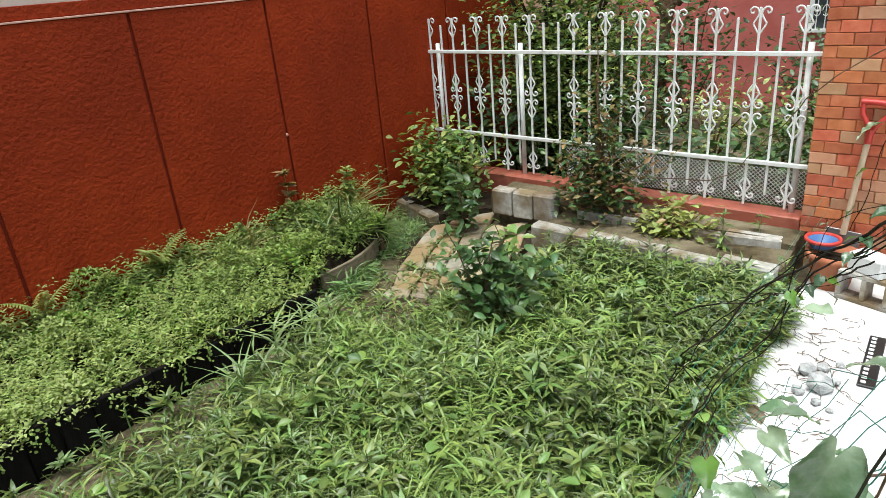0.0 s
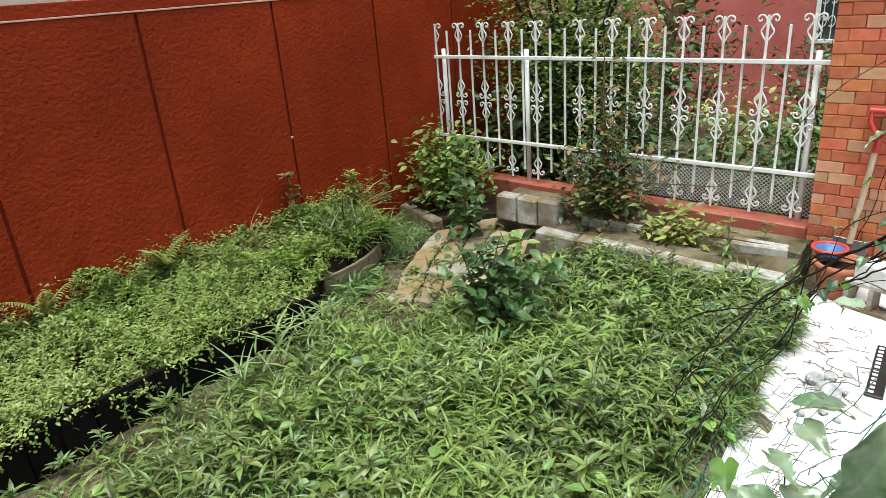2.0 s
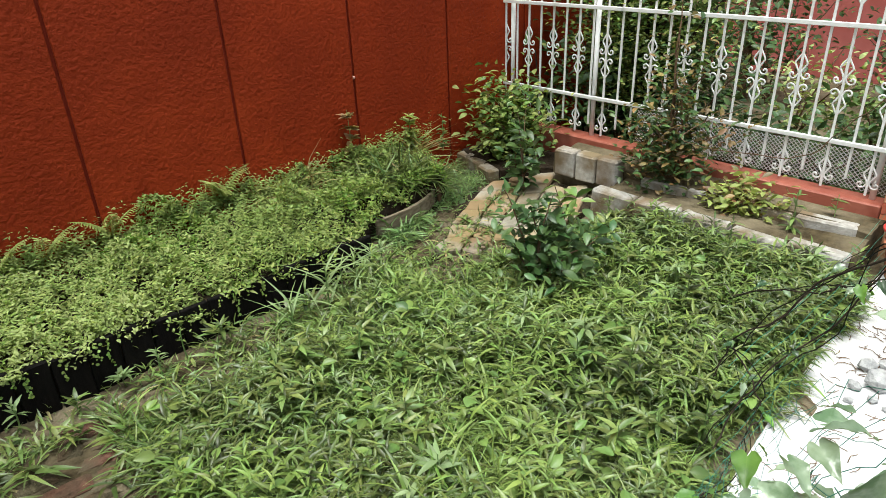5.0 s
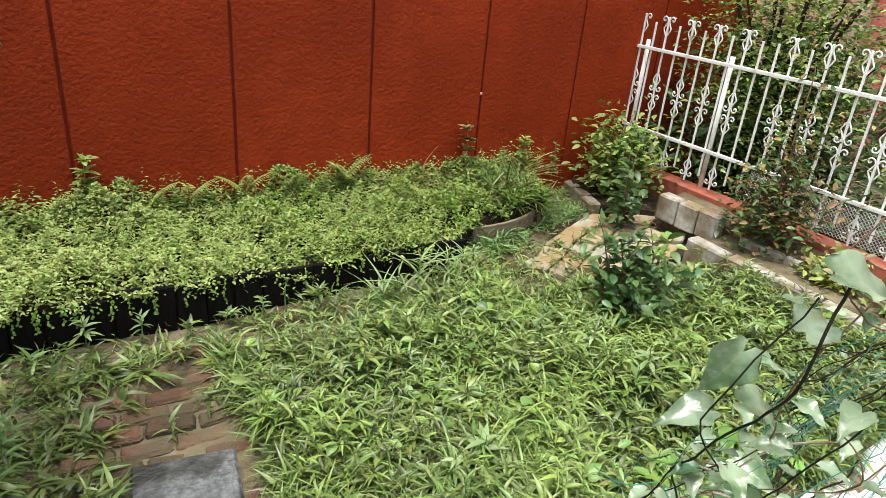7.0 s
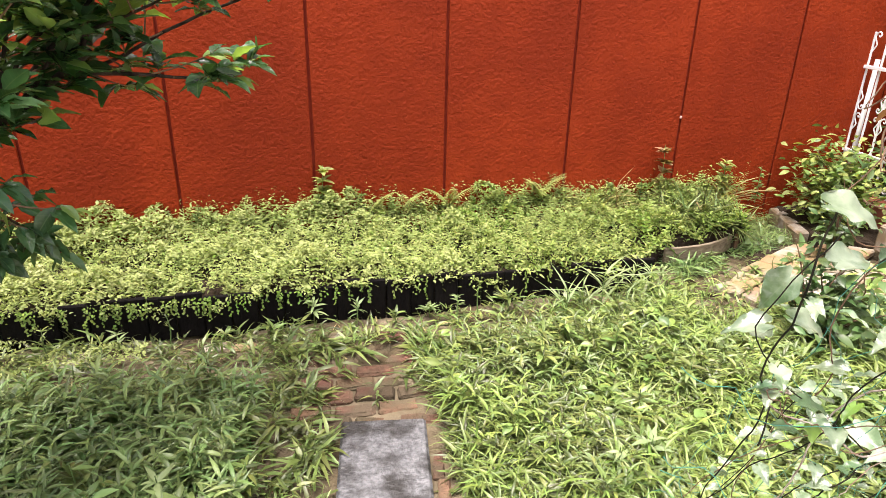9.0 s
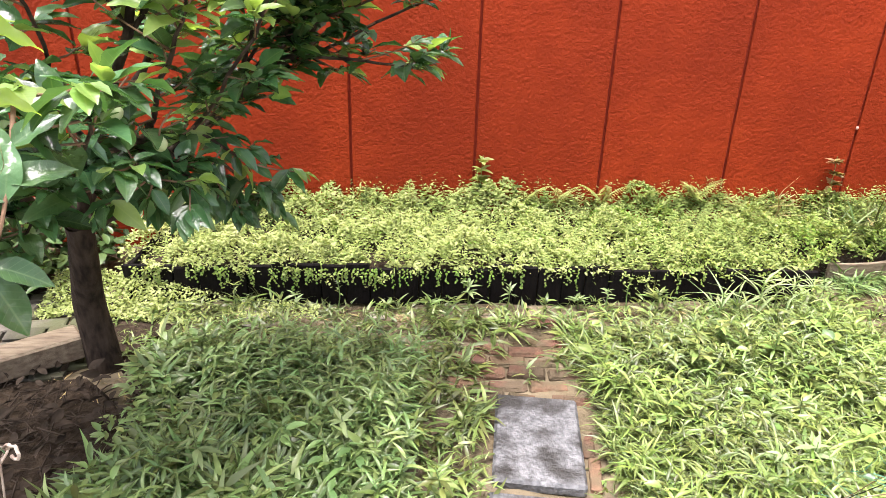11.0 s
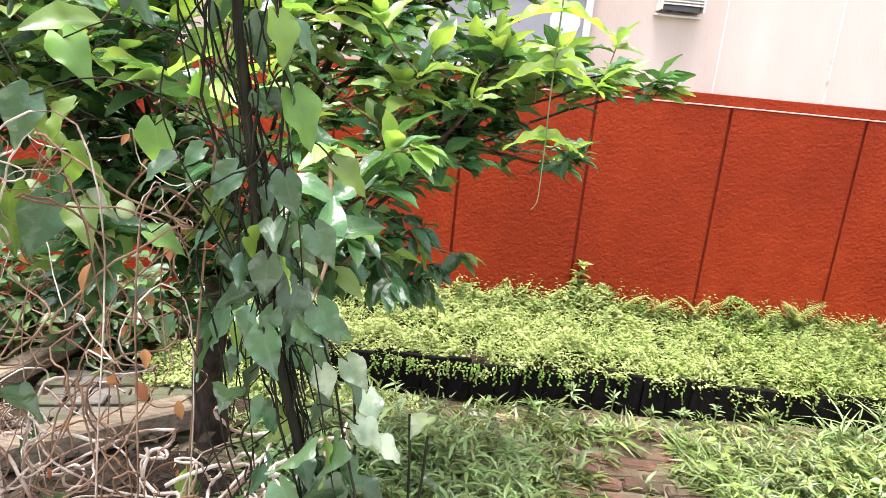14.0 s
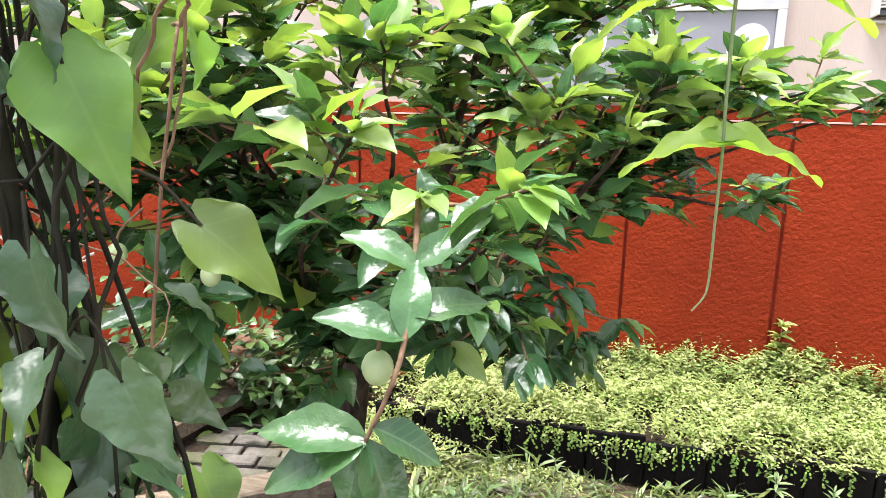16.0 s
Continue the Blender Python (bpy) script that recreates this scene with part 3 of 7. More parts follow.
# ---- block edgings and the raised beds ----
def slab_bed(name, pts, z, material, label, depth=0.35, seed=1, cell=0.06):
    """A heap of soil with an uneven top inside a plan outline."""
    bm2 = bmesh.new()
    f2 = bm2.faces.new([bm2.verts.new((x, y, z)) for x, y in pts])
    r2 = bmesh.ops.extrude_face_region(bm2, geom=[f2])
    low2 = [v for v in r2["geom"] if isinstance(v, bmesh.types.BMVert)]
    bmesh.ops.translate(bm2, verts=low2, vec=(0, 0, -depth))
    bmesh.ops.recalc_face_normals(bm2, faces=bm2.faces)
    es = [e for e in bm2.edges if all(abs(v.co.z - z) < 1e-4 for v in e.verts)]
    bmesh.ops.subdivide_edges(bm2, edges=es, cuts=6, use_grid_fill=True)
    rng = random.Random(seed)
    for v in bm2.verts:
        if v.co.z > z - 0.01:
            v.co.z += rng.uniform(-0.02, 0.015)
    return put(name, finish(bm2, name, material), label=label, category="flower bed", kind="structure")


def block_row(name, a, b, z0, z1, n, thick, label, seed, tilt=2.0):
    a, b = Vector((*a, 0)), Vector((*b, 0))
    mid = (a + b) / 2
    row = empty(name, (mid.x, mid.y, z0), label, "block edging", kind="structure")
    L = (b - a).length / n
    ang = math.degrees(math.atan2(b.y - a.y, b.x - a.x))
    rng = random.Random(seed)
    me = [box_mesh("block", L - 0.012, thick, z1 - z0, M["concrete"], 0.012, 0.003, seed + k) for k in range(3)]
    for i in range(n):
        p = a + (b - a) * ((i + 0.5) / n) - mid
        put("block", me[i % 3], row, pose(p.x, p.y, (z1 - z0) / 2 + rng.uniform(-0.012, 0.006), rng.uniform(-tilt, tilt), rng.uniform(-tilt / 2, tilt / 2), ang + rng.uniform(-2, 2)))
    return row


block_row("edging_front", (0.945, -1.42), (0.965, -3.02), -0.03, 0.22, 5, 0.11, "row of weathered concrete blocks holding up the flower bed", 11)
block_row("edging_back", (1.175, -0.92), (1.185, -1.47), 0.15, 0.35, 3, 0.11, "low grey concrete block edging by the stone path", 21)
block_row("edging_middle", (1.215, -1.62), (1.275, -2.95), 0.05, 0.275, 4, 0.10, "half-buried concrete block edging inside the flower bed", 31)
block_row("edging_side", (0.86, -0.56), (1.02, -0.03), 0.02, 0.16, 3, 0.10, "mossy low stone edging by the red wall", 41, 4)
slab_bed("bed_front", [(0.98, -1.50), (1.22, -1.50), (1.25, -3.02), (0.98, -3.02)], 0.215, M["soil"], "bare soil flower bed behind the concrete blocks")
slab_bed("bed_fence", [(1.20, -0.86), (1.515, -0.86), (1.515, -3.02), (1.25, -3.02)], 0.268, M["soil"], "narrow raised soil strip along the fence kerb", seed=2)
slab_bed("bed_corner", [(0.98, -0.02), (0.9, -0.6), (1.2, -0.86), (1.515, -0.86), (1.515, -0.02)], 0.15, M["wetsoil"], "dark soil corner bed under the bush", seed=3)

# ---- flagstones between the beds ----
def inside(x, y, ring):
    hit = False
    for (x0, y0), (x1, y1) in zip(ring, ring[1:] + ring[:1]):
        if (y0 > y) != (y1 > y) and x < x0 + (y - y0) * (x1 - x0) / (y1 - y0):
            hit = not hit
    return hit


FLAG_RING = [(-0.36, -1.14), (0.0, -0.96), (0.42, -0.62), (0.8, -0.52), (1.1, -0.62), (1.16, -0.9), (1.12, -1.38), (0.85, -1.42), (0.3, -1.44), (-0.12, -1.32)]


def flagstones():
    path = empty("path_flagstones", (0.5, -1.1, 0.03), "crazy path of pale sandstone flags with mossy joints", "stone path", kind="structure")
    rng = random.Random(5)
    ang = radians(27)
    ca, sa = math.cos(ang), math.sin(ang)
    grid = {}
    for i in range(-5, 8):
        for j in range(-6, 7):
            u, w = i * 0.205 + rng.uniform(-0.04, 0.04) + (j % 2) * 0.07, j * 0.155 + rng.uniform(-0.03, 0.03)
            grid[i, j] = (0.4 + u * ca - w * sa, -1.1 + u * sa + w * ca)
    for i in range(-5, 7):
        for j in range(-6, 6):
            q = [grid[i, j], grid[i + 1, j], grid[i + 1, j + 1], grid[i, j + 1]]
            cx, cy = sum(p[0] for p in q) / 4, sum(p[1] for p in q) / 4
            if not inside(cx, cy, FLAG_RING):
                continue
            bm2 = bmesh.new()
            f2 = bm2.faces.new([bm2.verts.new(((p[0] - cx) * rng.uniform(0.86, 0.93), (p[1] - cy) * rng.uniform(0.86, 0.93), 0)) for p in q])
            r2 = bmesh.ops.extrude_face_region(bm2, geom=[f2])
            bmesh.ops.translate(bm2, verts=[v for v in r2["geom"] if isinstance(v, bmesh.types.BMVert)], vec=(0, 0, 0.05))
            bmesh.ops.recalc_face_normals(bm2, faces=bm2.faces)
            bmesh.ops.bevel(bm2, geom=bm2.edges[:], offset=0.01, segments=1, affect="EDGES")
            ob = put("flagstone", finish(bm2, "flagstone", M["flag"]), path)
            z = 0.022 + rng.uniform(0, 0.016) + max(0.0, cx - 0.9) * 0.12
            ob.matrix_basis = pose(cx - 0.5, cy + 1.1, z - 0.03, rng.uniform(-3, 3), rng.uniform(-3, 3))


slab_bed("bed_path", FLAG_RING, 0.048, M["wetsoil"], "dark mossy soil in the joints of the stone path", depth=0.12, seed=12)
flagstones()

# ---- brick path and slab towards the opening ----
def brick_path():
    path = empty("path_bricks", (-2.56, -1.63, 0.0), "worn brown brick path with weeds in the joints", "brick path", kind="structure")
    path.rotation_euler = (0, 0, radians(-7))
    rng = random.Random(8)
    me = [box_mesh("brick", 0.198, 0.092, 0.06, M["brickp"], 0.012, 0.005, k) for k in range(3)]
    z = float(level(-2.55, -1.6))
    for r_ in range(8):
        for c in range(3):
            x = -0.19 + c * 0.212 - (0.1 if r_ % 2 else 0.0)
            if x < -0.3:
                continue
            put("brick", me[(r_ + c) % 3], path, pose(x, -0.25 + r_ * 0.108, z + rng.uniform(-0.012, 0.012) - 0.008, rng.uniform(-4, 4), rng.uniform(-4, 4), rng.uniform(-3, 3)))
        if r_ % 2:
            put("brick", me[r_ % 3], path, pose(0.33, -0.25 + r_ * 0.108, z - 0.02 + rng.uniform(-0.01, 0.01), rng.uniform(-5, 5), rng.uniform(-5, 5), rng.uniform(-4, 4)))
    kerb_me = [box_mesh("brick", 0.205, 0.05, 0.11, M["brickp"], 0.006, 0.003, 9 + k) for k in range(2)]
    for k in range(5):
        put("brick", kerb_me[k % 2], path, pose(-0.60 + 0.02 * k + rng.uniform(-0.01, 0.01), -0.32 - 0.215 * k, z + 0.03, 0, rng.uniform(-6, 6), 90 + rng.uniform(-3, 3)))
        put("brick", kerb_me[k % 2], path, pose(0.29 + rng.uniform(-0.01, 0.01), 0.12 - 0.215 * k, z - 0.05, 0, rng.uniform(-8, 8), 90 + rng.uniform(-5, 5)))
    bm2 = bmesh.new()
    box_bm(bm2, -0.195, 0.195, -0.30, 0.30, -0.03, 0.03, 0.012)
    put("paving_slab", finish(bm2, "paving_slab", M["slab"]), m=pose(-2.575, -2.20, z + 0.012, 0, 0, -8), label="grey speckled concrete slab set in the path", category="slab")
    put("paving_slab", bpy.data.meshes["paving_slab"], m=pose(-2.68, -2.84, z + 0.0, 0, 0, -8), label="grey speckled concrete slab set in the path", category="slab")


brick_path()
rng0 = random.Random(14)
for x, y, s in ((-4.08, -1.06, 0.2), (-3.35, -1.02, 0.09), (-3.2, -1.06, 0.08), (-0.95, -0.98, 0.1), (-0.75, -1.02, 0.08), (-0.62, -0.97, 0.11), (-4.6, -1.2, 0.1)):
    bm = bmesh.new()
    bmesh.ops.create_icosphere(bm, subdivisions=2, radius=1)
    for v in bm.verts:
        v.co *= 1 + 0.25 * noise.noise(v.co * 1.7 + Vector((x * 9, y, 0)))
    put("stepping_stone", finish(bm, "stepping_stone", M["flag"]), m=pose(x, y, float(level(x, y)), 0, 0, rng0.uniform(-25, 25)) @ Matrix.Diagonal((s, s * 0.6, 0.03, 1)), label="flat pale stone half sunk in the dirt path", category="stone", group="stepping stones")

# ---- long bed along the red wall ----
def bed_top(x, y):
    return 0.15 + 0.10 * np.clip((np.asarray(y) + 0.85) / 0.85, 0, 1) + 0.02 * np.sin(np.asarray(x) * 4.0)


def long_bed():
    xs, ys = np.arange(-4.85, 0.42, 0.08), np.arange(-0.845, -0.01, 0.07)
    X, Y = np.meshgrid(xs, ys, indexing="ij")
    front = np.where(X > -0.75, -0.845 + 0.30 * np.clip((X + 0.75) / 0.5, 0, 1), -0.845)
    Y = front + (Y + 0.845) / 0.835 * (-0.01 - front)
    Z = bed_top(X, Y)
    v = np.stack([X, Y, Z], -1).reshape(-1, 3)
    n, k = len(xs), len(ys)
    low = v.copy()
    low[:, 2] = -0.12
    i, j = np.meshgrid(np.arange(n - 1), np.arange(k - 1), indexing="ij")
    f = np.stack([i * k + j, (i + 1) * k + j, (i + 1) * k + j + 1, i * k + j + 1], -1).reshape(-1, 4)
    sides = []
    m0 = n * k
    for a in range(n - 1):
        sides.append((a * k, m0 + a * k, m0 + (a + 1) * k, (a + 1) * k))
    for b in range(k - 1):
        sides.append((b, b + 1, m0 + b + 1, m0 + b))
        sides.append(((n - 1) * k + b, m0 + (n - 1) * k + b, m0 + (n - 1) * k + b + 1, (n - 1) * k + b + 1))
    put("bed_long", mesh_np("bed_long", np.r_[v, low], np.r_[f, np.array(sides)], M["wetsoil"]), label="long raised soil bed along the red wall", category="flower bed", kind="structure")
    edge_ = empty("edging_planks", (-2.5, -0.875, -0.06), "upright black plank edging of the long bed", "plank edging", kind="structure")
    rng = random.Random(17)
    me = [box_mesh("plank", 0.142, 0.03, 0.27, M["black"], 0.005, 0.002, k) for k in range(3)]
    x = -4.82
    i = 0
    while x < -0.6:
        put("plank", me[i % 3], edge_, pose(x + 2.5, rng.uniform(-0.008, 0.008), 0.12 + rng.uniform(-0.012, 0.012) + (0.015 if (i // 5) % 2 else 0), rng.uniform(-2, 2), rng.uniform(-1, 1), rng.uniform(-2, 2)))
        x += 0.149
        i += 1
    for b in range(5):
        put("plank", me[b % 3], edge_, pose(-4.86 + 2.5, 0.10 + 0.15 * b, 0.12, 0, 0, 90))
    bm2 = bmesh.new()
    box_bm(bm2, -0.33, 0.33, -0.012, 0.012, -0.055, 0.055, 0.004)
    bmesh.ops.subdivide_edges(bm2, edges=[e for e in bm2.edges if abs(e.verts[0].co.x - e.verts[1].co.x) > 0.5], cuts=8)
    for v in bm2.verts:
        v.co.y += 0.06 * (v.co.x / 0.33) ** 2
    put("board", finish(bm2, "board", M["timber"]), m=pose(-0.04, -0.655, 0.115, 0, 0, 13), label="bent weathered board edging the bed", category="board")
    bm2 = bmesh.new()
    box_bm(bm2, -0.07, 0.07, -0.012, 0.012, -0.06, 0.06, 0.01)
    put("board", finish(bm2, "board", M["oldwood"]), m=pose(0.33, -0.52, 0.12, -8, 6, 30), label="short rotten brown board at the end of the bed", category="board")


long_bed()

# ---- pots, tools and rubble on the terrace ----
def lathe(prof, material, name, seg=24):
    n = len(prof)
    a = np.arange(seg) * 2 * np.pi / seg
    v = np.array([[(r_ * math.cos(t), r_ * math.sin(t), z) for t in a] for r_, z in prof]).reshape(-1, 3)
    i, j = np.meshgrid(np.arange(n - 1), np.arange(seg), indexing="ij")
    j2 = (j + 1) % seg
    f = np.stack([i * seg + j, i * seg + j2, (i + 1) * seg + j2, (i + 1) * seg + j], -1).reshape(-1, 4)
    return mesh_np(name, v, f, material, True)


def pots():
    p = empty("flower_pot", (1.27, -3.22, 0.045), "terracotta flower pot with soil beside the brick pillar", "flower pot")
    put("pot", lathe([(0.001, 0), (0.095, 0), (0.125, 0.17), (0.14, 0.17), (0.14, 0.205), (0.122, 0.205), (0.11, 0.15), (0.001, 0.15)], M["terracotta"], "pot"), p)
    put("soil", lathe([(0.001, 0.165), (0.112, 0.158)], M["wetsoil"], "soil"), p)
    b = empty("bowl", (1.30, -3.15, 0.25), "blue plastic bowl with a red rim on the pot", "bowl")
    put("body", lathe([(0.001, 0), (0.06, 0.0), (0.085, 0.05), (0.078, 0.05), (0.055, 0.008), (0.001, 0.008)], M["blue"], "body"), b)
    put("rim", lathe([(0.08, 0.046), (0.096, 0.046), (0.096, 0.062), (0.08, 0.062), (0.08, 0.046)], M["redplastic"], "rim"), b, label="dull red rim")


pots()


def hollow_block(x, y, z, rz):
    bm2 = bmesh.new()
    box_bm(bm2, -0.19, 0.19, -0.05, 0.05, 0, 0.025, 0.004)
    box_bm(bm2, -0.19, 0.19, -0.05, 0.05, 0.145, 0.17, 0.004)
    for xx in (-0.19, -0.075, 0.04, 0.165):
        box_bm(bm2, xx, xx + 0.025, -0.05, 0.05, 0.025, 0.145, 0.003)
    put("hollow_block", finish(bm2, "hollow_block", M["concrete"]), m=pose(x, y, z, 0, 0, rz), label="grey hollow concrete block on its side", category="concrete block")


hollow_block(1.12, -3.47, 0.045, 75)
bm = bmesh.new()
box_bm(bm, -0.1, 0.1, -0.06, 0.06, 0, 0.1, 0.008)
put("white_block", finish(bm, "white_block", M["plaster"]), m=pose(1.16, -3.42, 0.215, 0, 0, 60), label="white plastered block on the hollow block", category="block")


def spade():
    s = empty("spade", (1.42, -3.2, 0.05), "spade with pale wooden shaft and red handle leaning on the pillar", "spade")
    tilt = Matrix.Rotation(radians(4.0), 4, "Y") @ Matrix.Rotation(radians(4.5), 4, "X")
    def tp(pts):
        return [tuple(tilt @ Vector(p)) for p in pts]
    v, f = tube_np(tp([(0, 0, 0.25), (0, 0, 0.5), (0, 0, 0.84)]), [0.017, 0.016, 0.016], 10)
    put("shaft", mesh_np("shaft", v, f, M["shaft"], True), s)
    v, f = join_np([tube_np(tp([(0, 0, 0.78), (0, 0, 0.86)]), 0.019, 8), tube_np(tp([(0, 0, 0.82), (0, -0.02, 0.88), (0, -0.06, 0.94), (0, -0.065, 1.0)]), 0.013, 8), tube_np(tp([(0, 0, 0.82), (0, 0.02, 0.88), (0, 0.06, 0.94), (0, 0.065, 1.0)]), 0.013, 8), tube_np(tp([(0, -0.075, 1.0), (0, 0, 1.003), (0, 0.075, 1.0)]), 0.016, 8)])
    put("handle", mesh_np("handle", v, f, M["redplastic"], True), s, label="red D-shaped handle")
    bm2 = bmesh.new()
    box_bm(bm2, -0.004, 0.004, -0.09, 0.09, 0.0, 0.27, 0.002)
    for vv in bm2.verts:
        vv.co.x += 0.02 * (vv.co.y / 0.09) ** 2
        vv.co = tilt @ vv.co
    part("blade", bm2, M["steel"], s, "dull steel blade")


spade()
rngr = random.Random(23)
for x, y, s in ((0.17, -3.43, 0.075), (0.27, -3.35, 0.05), (0.09, -3.36, 0.035), (0.05, -3.44, 0.03), (0.24, -3.47, 0.03), (0.33, -3.4, 0.032), (-0.02, -3.37, 0.022), (0.02, -3.5, 0.02), (0.4, -3.46, 0.022)):
    bm = bmesh.new()
    bmesh.ops.create_icosphere(bm, subdivisions=1, radius=1)
    for v in bm.verts:
        v.co *= 1 + 0.45 * noise.noise(v.co * 1.9 + Vector((x * 31, y * 17, 0)))
    put("rubble_stone", finish(bm, "rubble_stone", M["rubble"]), m=pose(x, y, 0.045 + s * 0.45, rngr.uniform(-20, 20), rngr.uniform(-20, 20), rngr.uniform(0, 360)) @ Matrix.Diagonal((s, s * 0.8, s * 0.6, 1)), label="broken grey concrete rubble on the terrace", category="rubble", group="rubble")


def drain_grate():
    d = empty("drain_grate", (0.52, -3.56, 0.046), "black drain grating with a pale perforated edge", "drain")
    bm2 = bmesh.new()
    box_bm(bm2, -0.24, 0.24, -0.035, 0.035, 0.0, 0.012, 0.003)
    part("body", bm2, M["drain"], d)
    hole = box_mesh("slot", 0.022, 0.022, 0.004, M["plaster"], 0.003)
    for i in range(12):
        put("slot", hole, d, Matrix.Translation((-0.21 + 0.038 * i, 0.014, 0.0125)))
    d.matrix_basis = pose(0.52, -3.565, 0.046, 0, 0, 4)


drain_grate()

# ---- timbers and brick strip at the far end ----
def beam(name, a, b, w, h, material, label):
    a, b = Vector(a), Vector(b)
    bm2 = bmesh.new()
    L = (b - a).length
    box_bm(bm2, -L / 2, L / 2, -w / 2, w / 2, -h / 2, h / 2, 0.012)
    for v in bm2.verts:
        v.co += Vector((0, 0.008 * noise.noise(v.co * 3), 0.008 * noise.noise(v.co * 4 + Vector((5, 0, 0)))))
    rot = (b - a).to_track_quat("X", "Z").to_matrix().to_4x4()
    put(name, finish(bm2, name, material), m=Matrix.Translation((a + b) / 2) @ rot, label=label, category="timber")


beam("timber_beam", (-5.75, -2.25, 0.07), (-4.85, -1.55, 0.08), 0.16, 0.13, M["timber"], "pale squared timber lying on dark soil")
beam("timber_beam", (-5.98, -1.60, 0.06), (-5.66, -0.06, 0.12), 0.11, 0.11, M["timber"], "long pale squared timber lying towards the red wall")
for k in range(7):
    x = -6.4 + 0.12 * k
    beam("old_board", (x, -0.9 + 0.05 * k, 0.12 + 0.03 * k), (x + 0.35, -0.2, 0.3 + 0.025 * k), 0.09, 0.025, M["oldwood"], "old brown board in a heap by the wall")
strip = empty("path_setts", (-5.35, -1.35, 0.0), "strip of grey brick paving beside the timber", "brick path", kind="structure")
sett = [box_mesh("brick", 0.195, 0.098, 0.06, M["sett"], 0.007, 0.002, 60 + k) for k in range(3)]
for a_ in range(4):
    for b_ in range(9):
        put("brick", sett[(a_ + b_) % 3], strip, pose(-0.25 + 0.212 * a_ * 0.978 + (0.1 if b_ % 2 else 0) - 0.0233 * b_, -0.5 + 0.1096 * b_ + 0.0441 * a_, -0.04, rngr.uniform(-2, 2), rngr.uniform(-2, 2), 12))

# ---- the neighbour's garden beyond the fence ----
bm = bmesh.new()
box_bm(bm, 6.2, 6.4, -6.5, 0.6, -0.1, 3.4)
put("wall_neighbour", finish(bm, "wall_neighbour", M["farwall"]), label="dull red rendered wall of the neighbouring house", category="wall", kind="structure")
bm = bmesh.new()
box_bm(bm, 6.1, 6.4, 0.61, 3.4, -0.1, 3.4)
put("wall_neighbour_side", finish(bm, "wall_neighbour_side", M["tan"]), label="tan rendered neighbouring wall behind the trees", category="wall", kind="structure")
fw = empty("window_3", (6.19, -2.05, 0.93), "white framed window with a curled iron grille", "window", kind="structure")
for nm, b in (("window_frame", (-0.02, 0.0, -0.27, -0.22, 0, 0.9)), ("window_frame", (-0.02, 0.0, 0.22, 0.27, 0, 0.9)), ("window_sill", (-0.06, 0.0, -0.29, 0.29, -0.04, 0.0)), ("window_frame", (-0.02, 0.0, -0.22, 0.22, 0.85, 0.9))):
    bm = bmesh.new()
    box_bm(bm, *b, 0.003)
    part(nm, bm, M["white"], fw)
bm = bmesh.new()
box_bm(bm, -0.01, 0.0, -0.22, 0.22, 0, 0.85)
part("pane", bm, M["darkpane"], fw)
items = []
for k in range(5):
    y = -0.18 + 0.09 * k
    items.append(tube_np([(-0.03, y, 0), (-0.03, y, 0.45), (-0.03, y, 0.85)], 0.006, 4))
    a = np.linspace(0, 5.5, 14)
    for z in (0.2, 0.45, 0.7):
        items.append(tube_np(np.stack([np.full(14, -0.03), y + 0.035 * np.cos(a), z + 0.06 * np.sin(a)], -1), 0.005, 4))
v, f = join_np(items)
put("grille", mesh_np("grille", v, f, M["white"]), fw)

# ---- plants ----
REED, BLADE, OVAL, LANCE, ROUND, HEART = leaf_shape("blade", 7), leaf_shape("blade", 4), leaf_shape("oval", 10), leaf_shape("lance", 5), leaf_shape("round", 4), leaf_shape("heart", 20)
SMALL = leaf_shape("oval", 6)
REED[0][:, 2] *= 2.1
REED[0][:, 0] *= 0.72
HEART[0][:, 0] *= 1.18
LEAFLET = leaf_shape("leaflet", 5)
LANCE4 = leaf_shape("lance", 4)
WHORL = leaf_shape("lance", 5)
WHORL[0][:, 0] *= 0.75
WHORL[0][:, 2] *= 1.8
OVAL7 = leaf_shape("oval", 7)


def sphere_dirs(rng, n, lo=-0.2, hi=1.0):
    z = rng.uniform(lo, hi, n)
    a = rng.uniform(0, 2 * np.pi, n)
    r_ = np.sqrt(np.maximum(0, 1 - z * z))
    return np.stack([r_ * np.cos(a), r_ * np.sin(a), z], -1)


def tufts(rng, cx, cy, base, n_leaf, height, length, spread):
    """Weeds with lance leaves up a short stem: positions, directions and sizes of all the leaves."""
    n = len(cx)
    k = np.repeat(np.arange(n), n_leaf)
    a = rng.uniform(0, 2 * np.pi, len(k))
    up = rng.uniform(0.1, 1.0, len(k))
    hz = height[k] * up
    pos = np.stack([cx[k] + 0.012 * np.cos(a) + rng.normal(0, spread, len(k)), cy[k] + 0.012 * np.sin(a) + rng.normal(0, spread, len(k)), base[k] + hz], -1)
    el = rng.uniform(0.3, 1.25, len(k)) * (0.5 + 0.5 * up)
    d = np.stack([np.cos(a) * np.cos(el), np.sin(a) * np.cos(el), np.sin(el)], -1)
    return pos, d, length[k] * rng.uniform(0.6, 1.25, len(k))


UP = np.array([0.0, 0.0, 1.0])


def up_like(d, rng, j=0.35):
    return UP + rng.normal(0, j, d.shape)


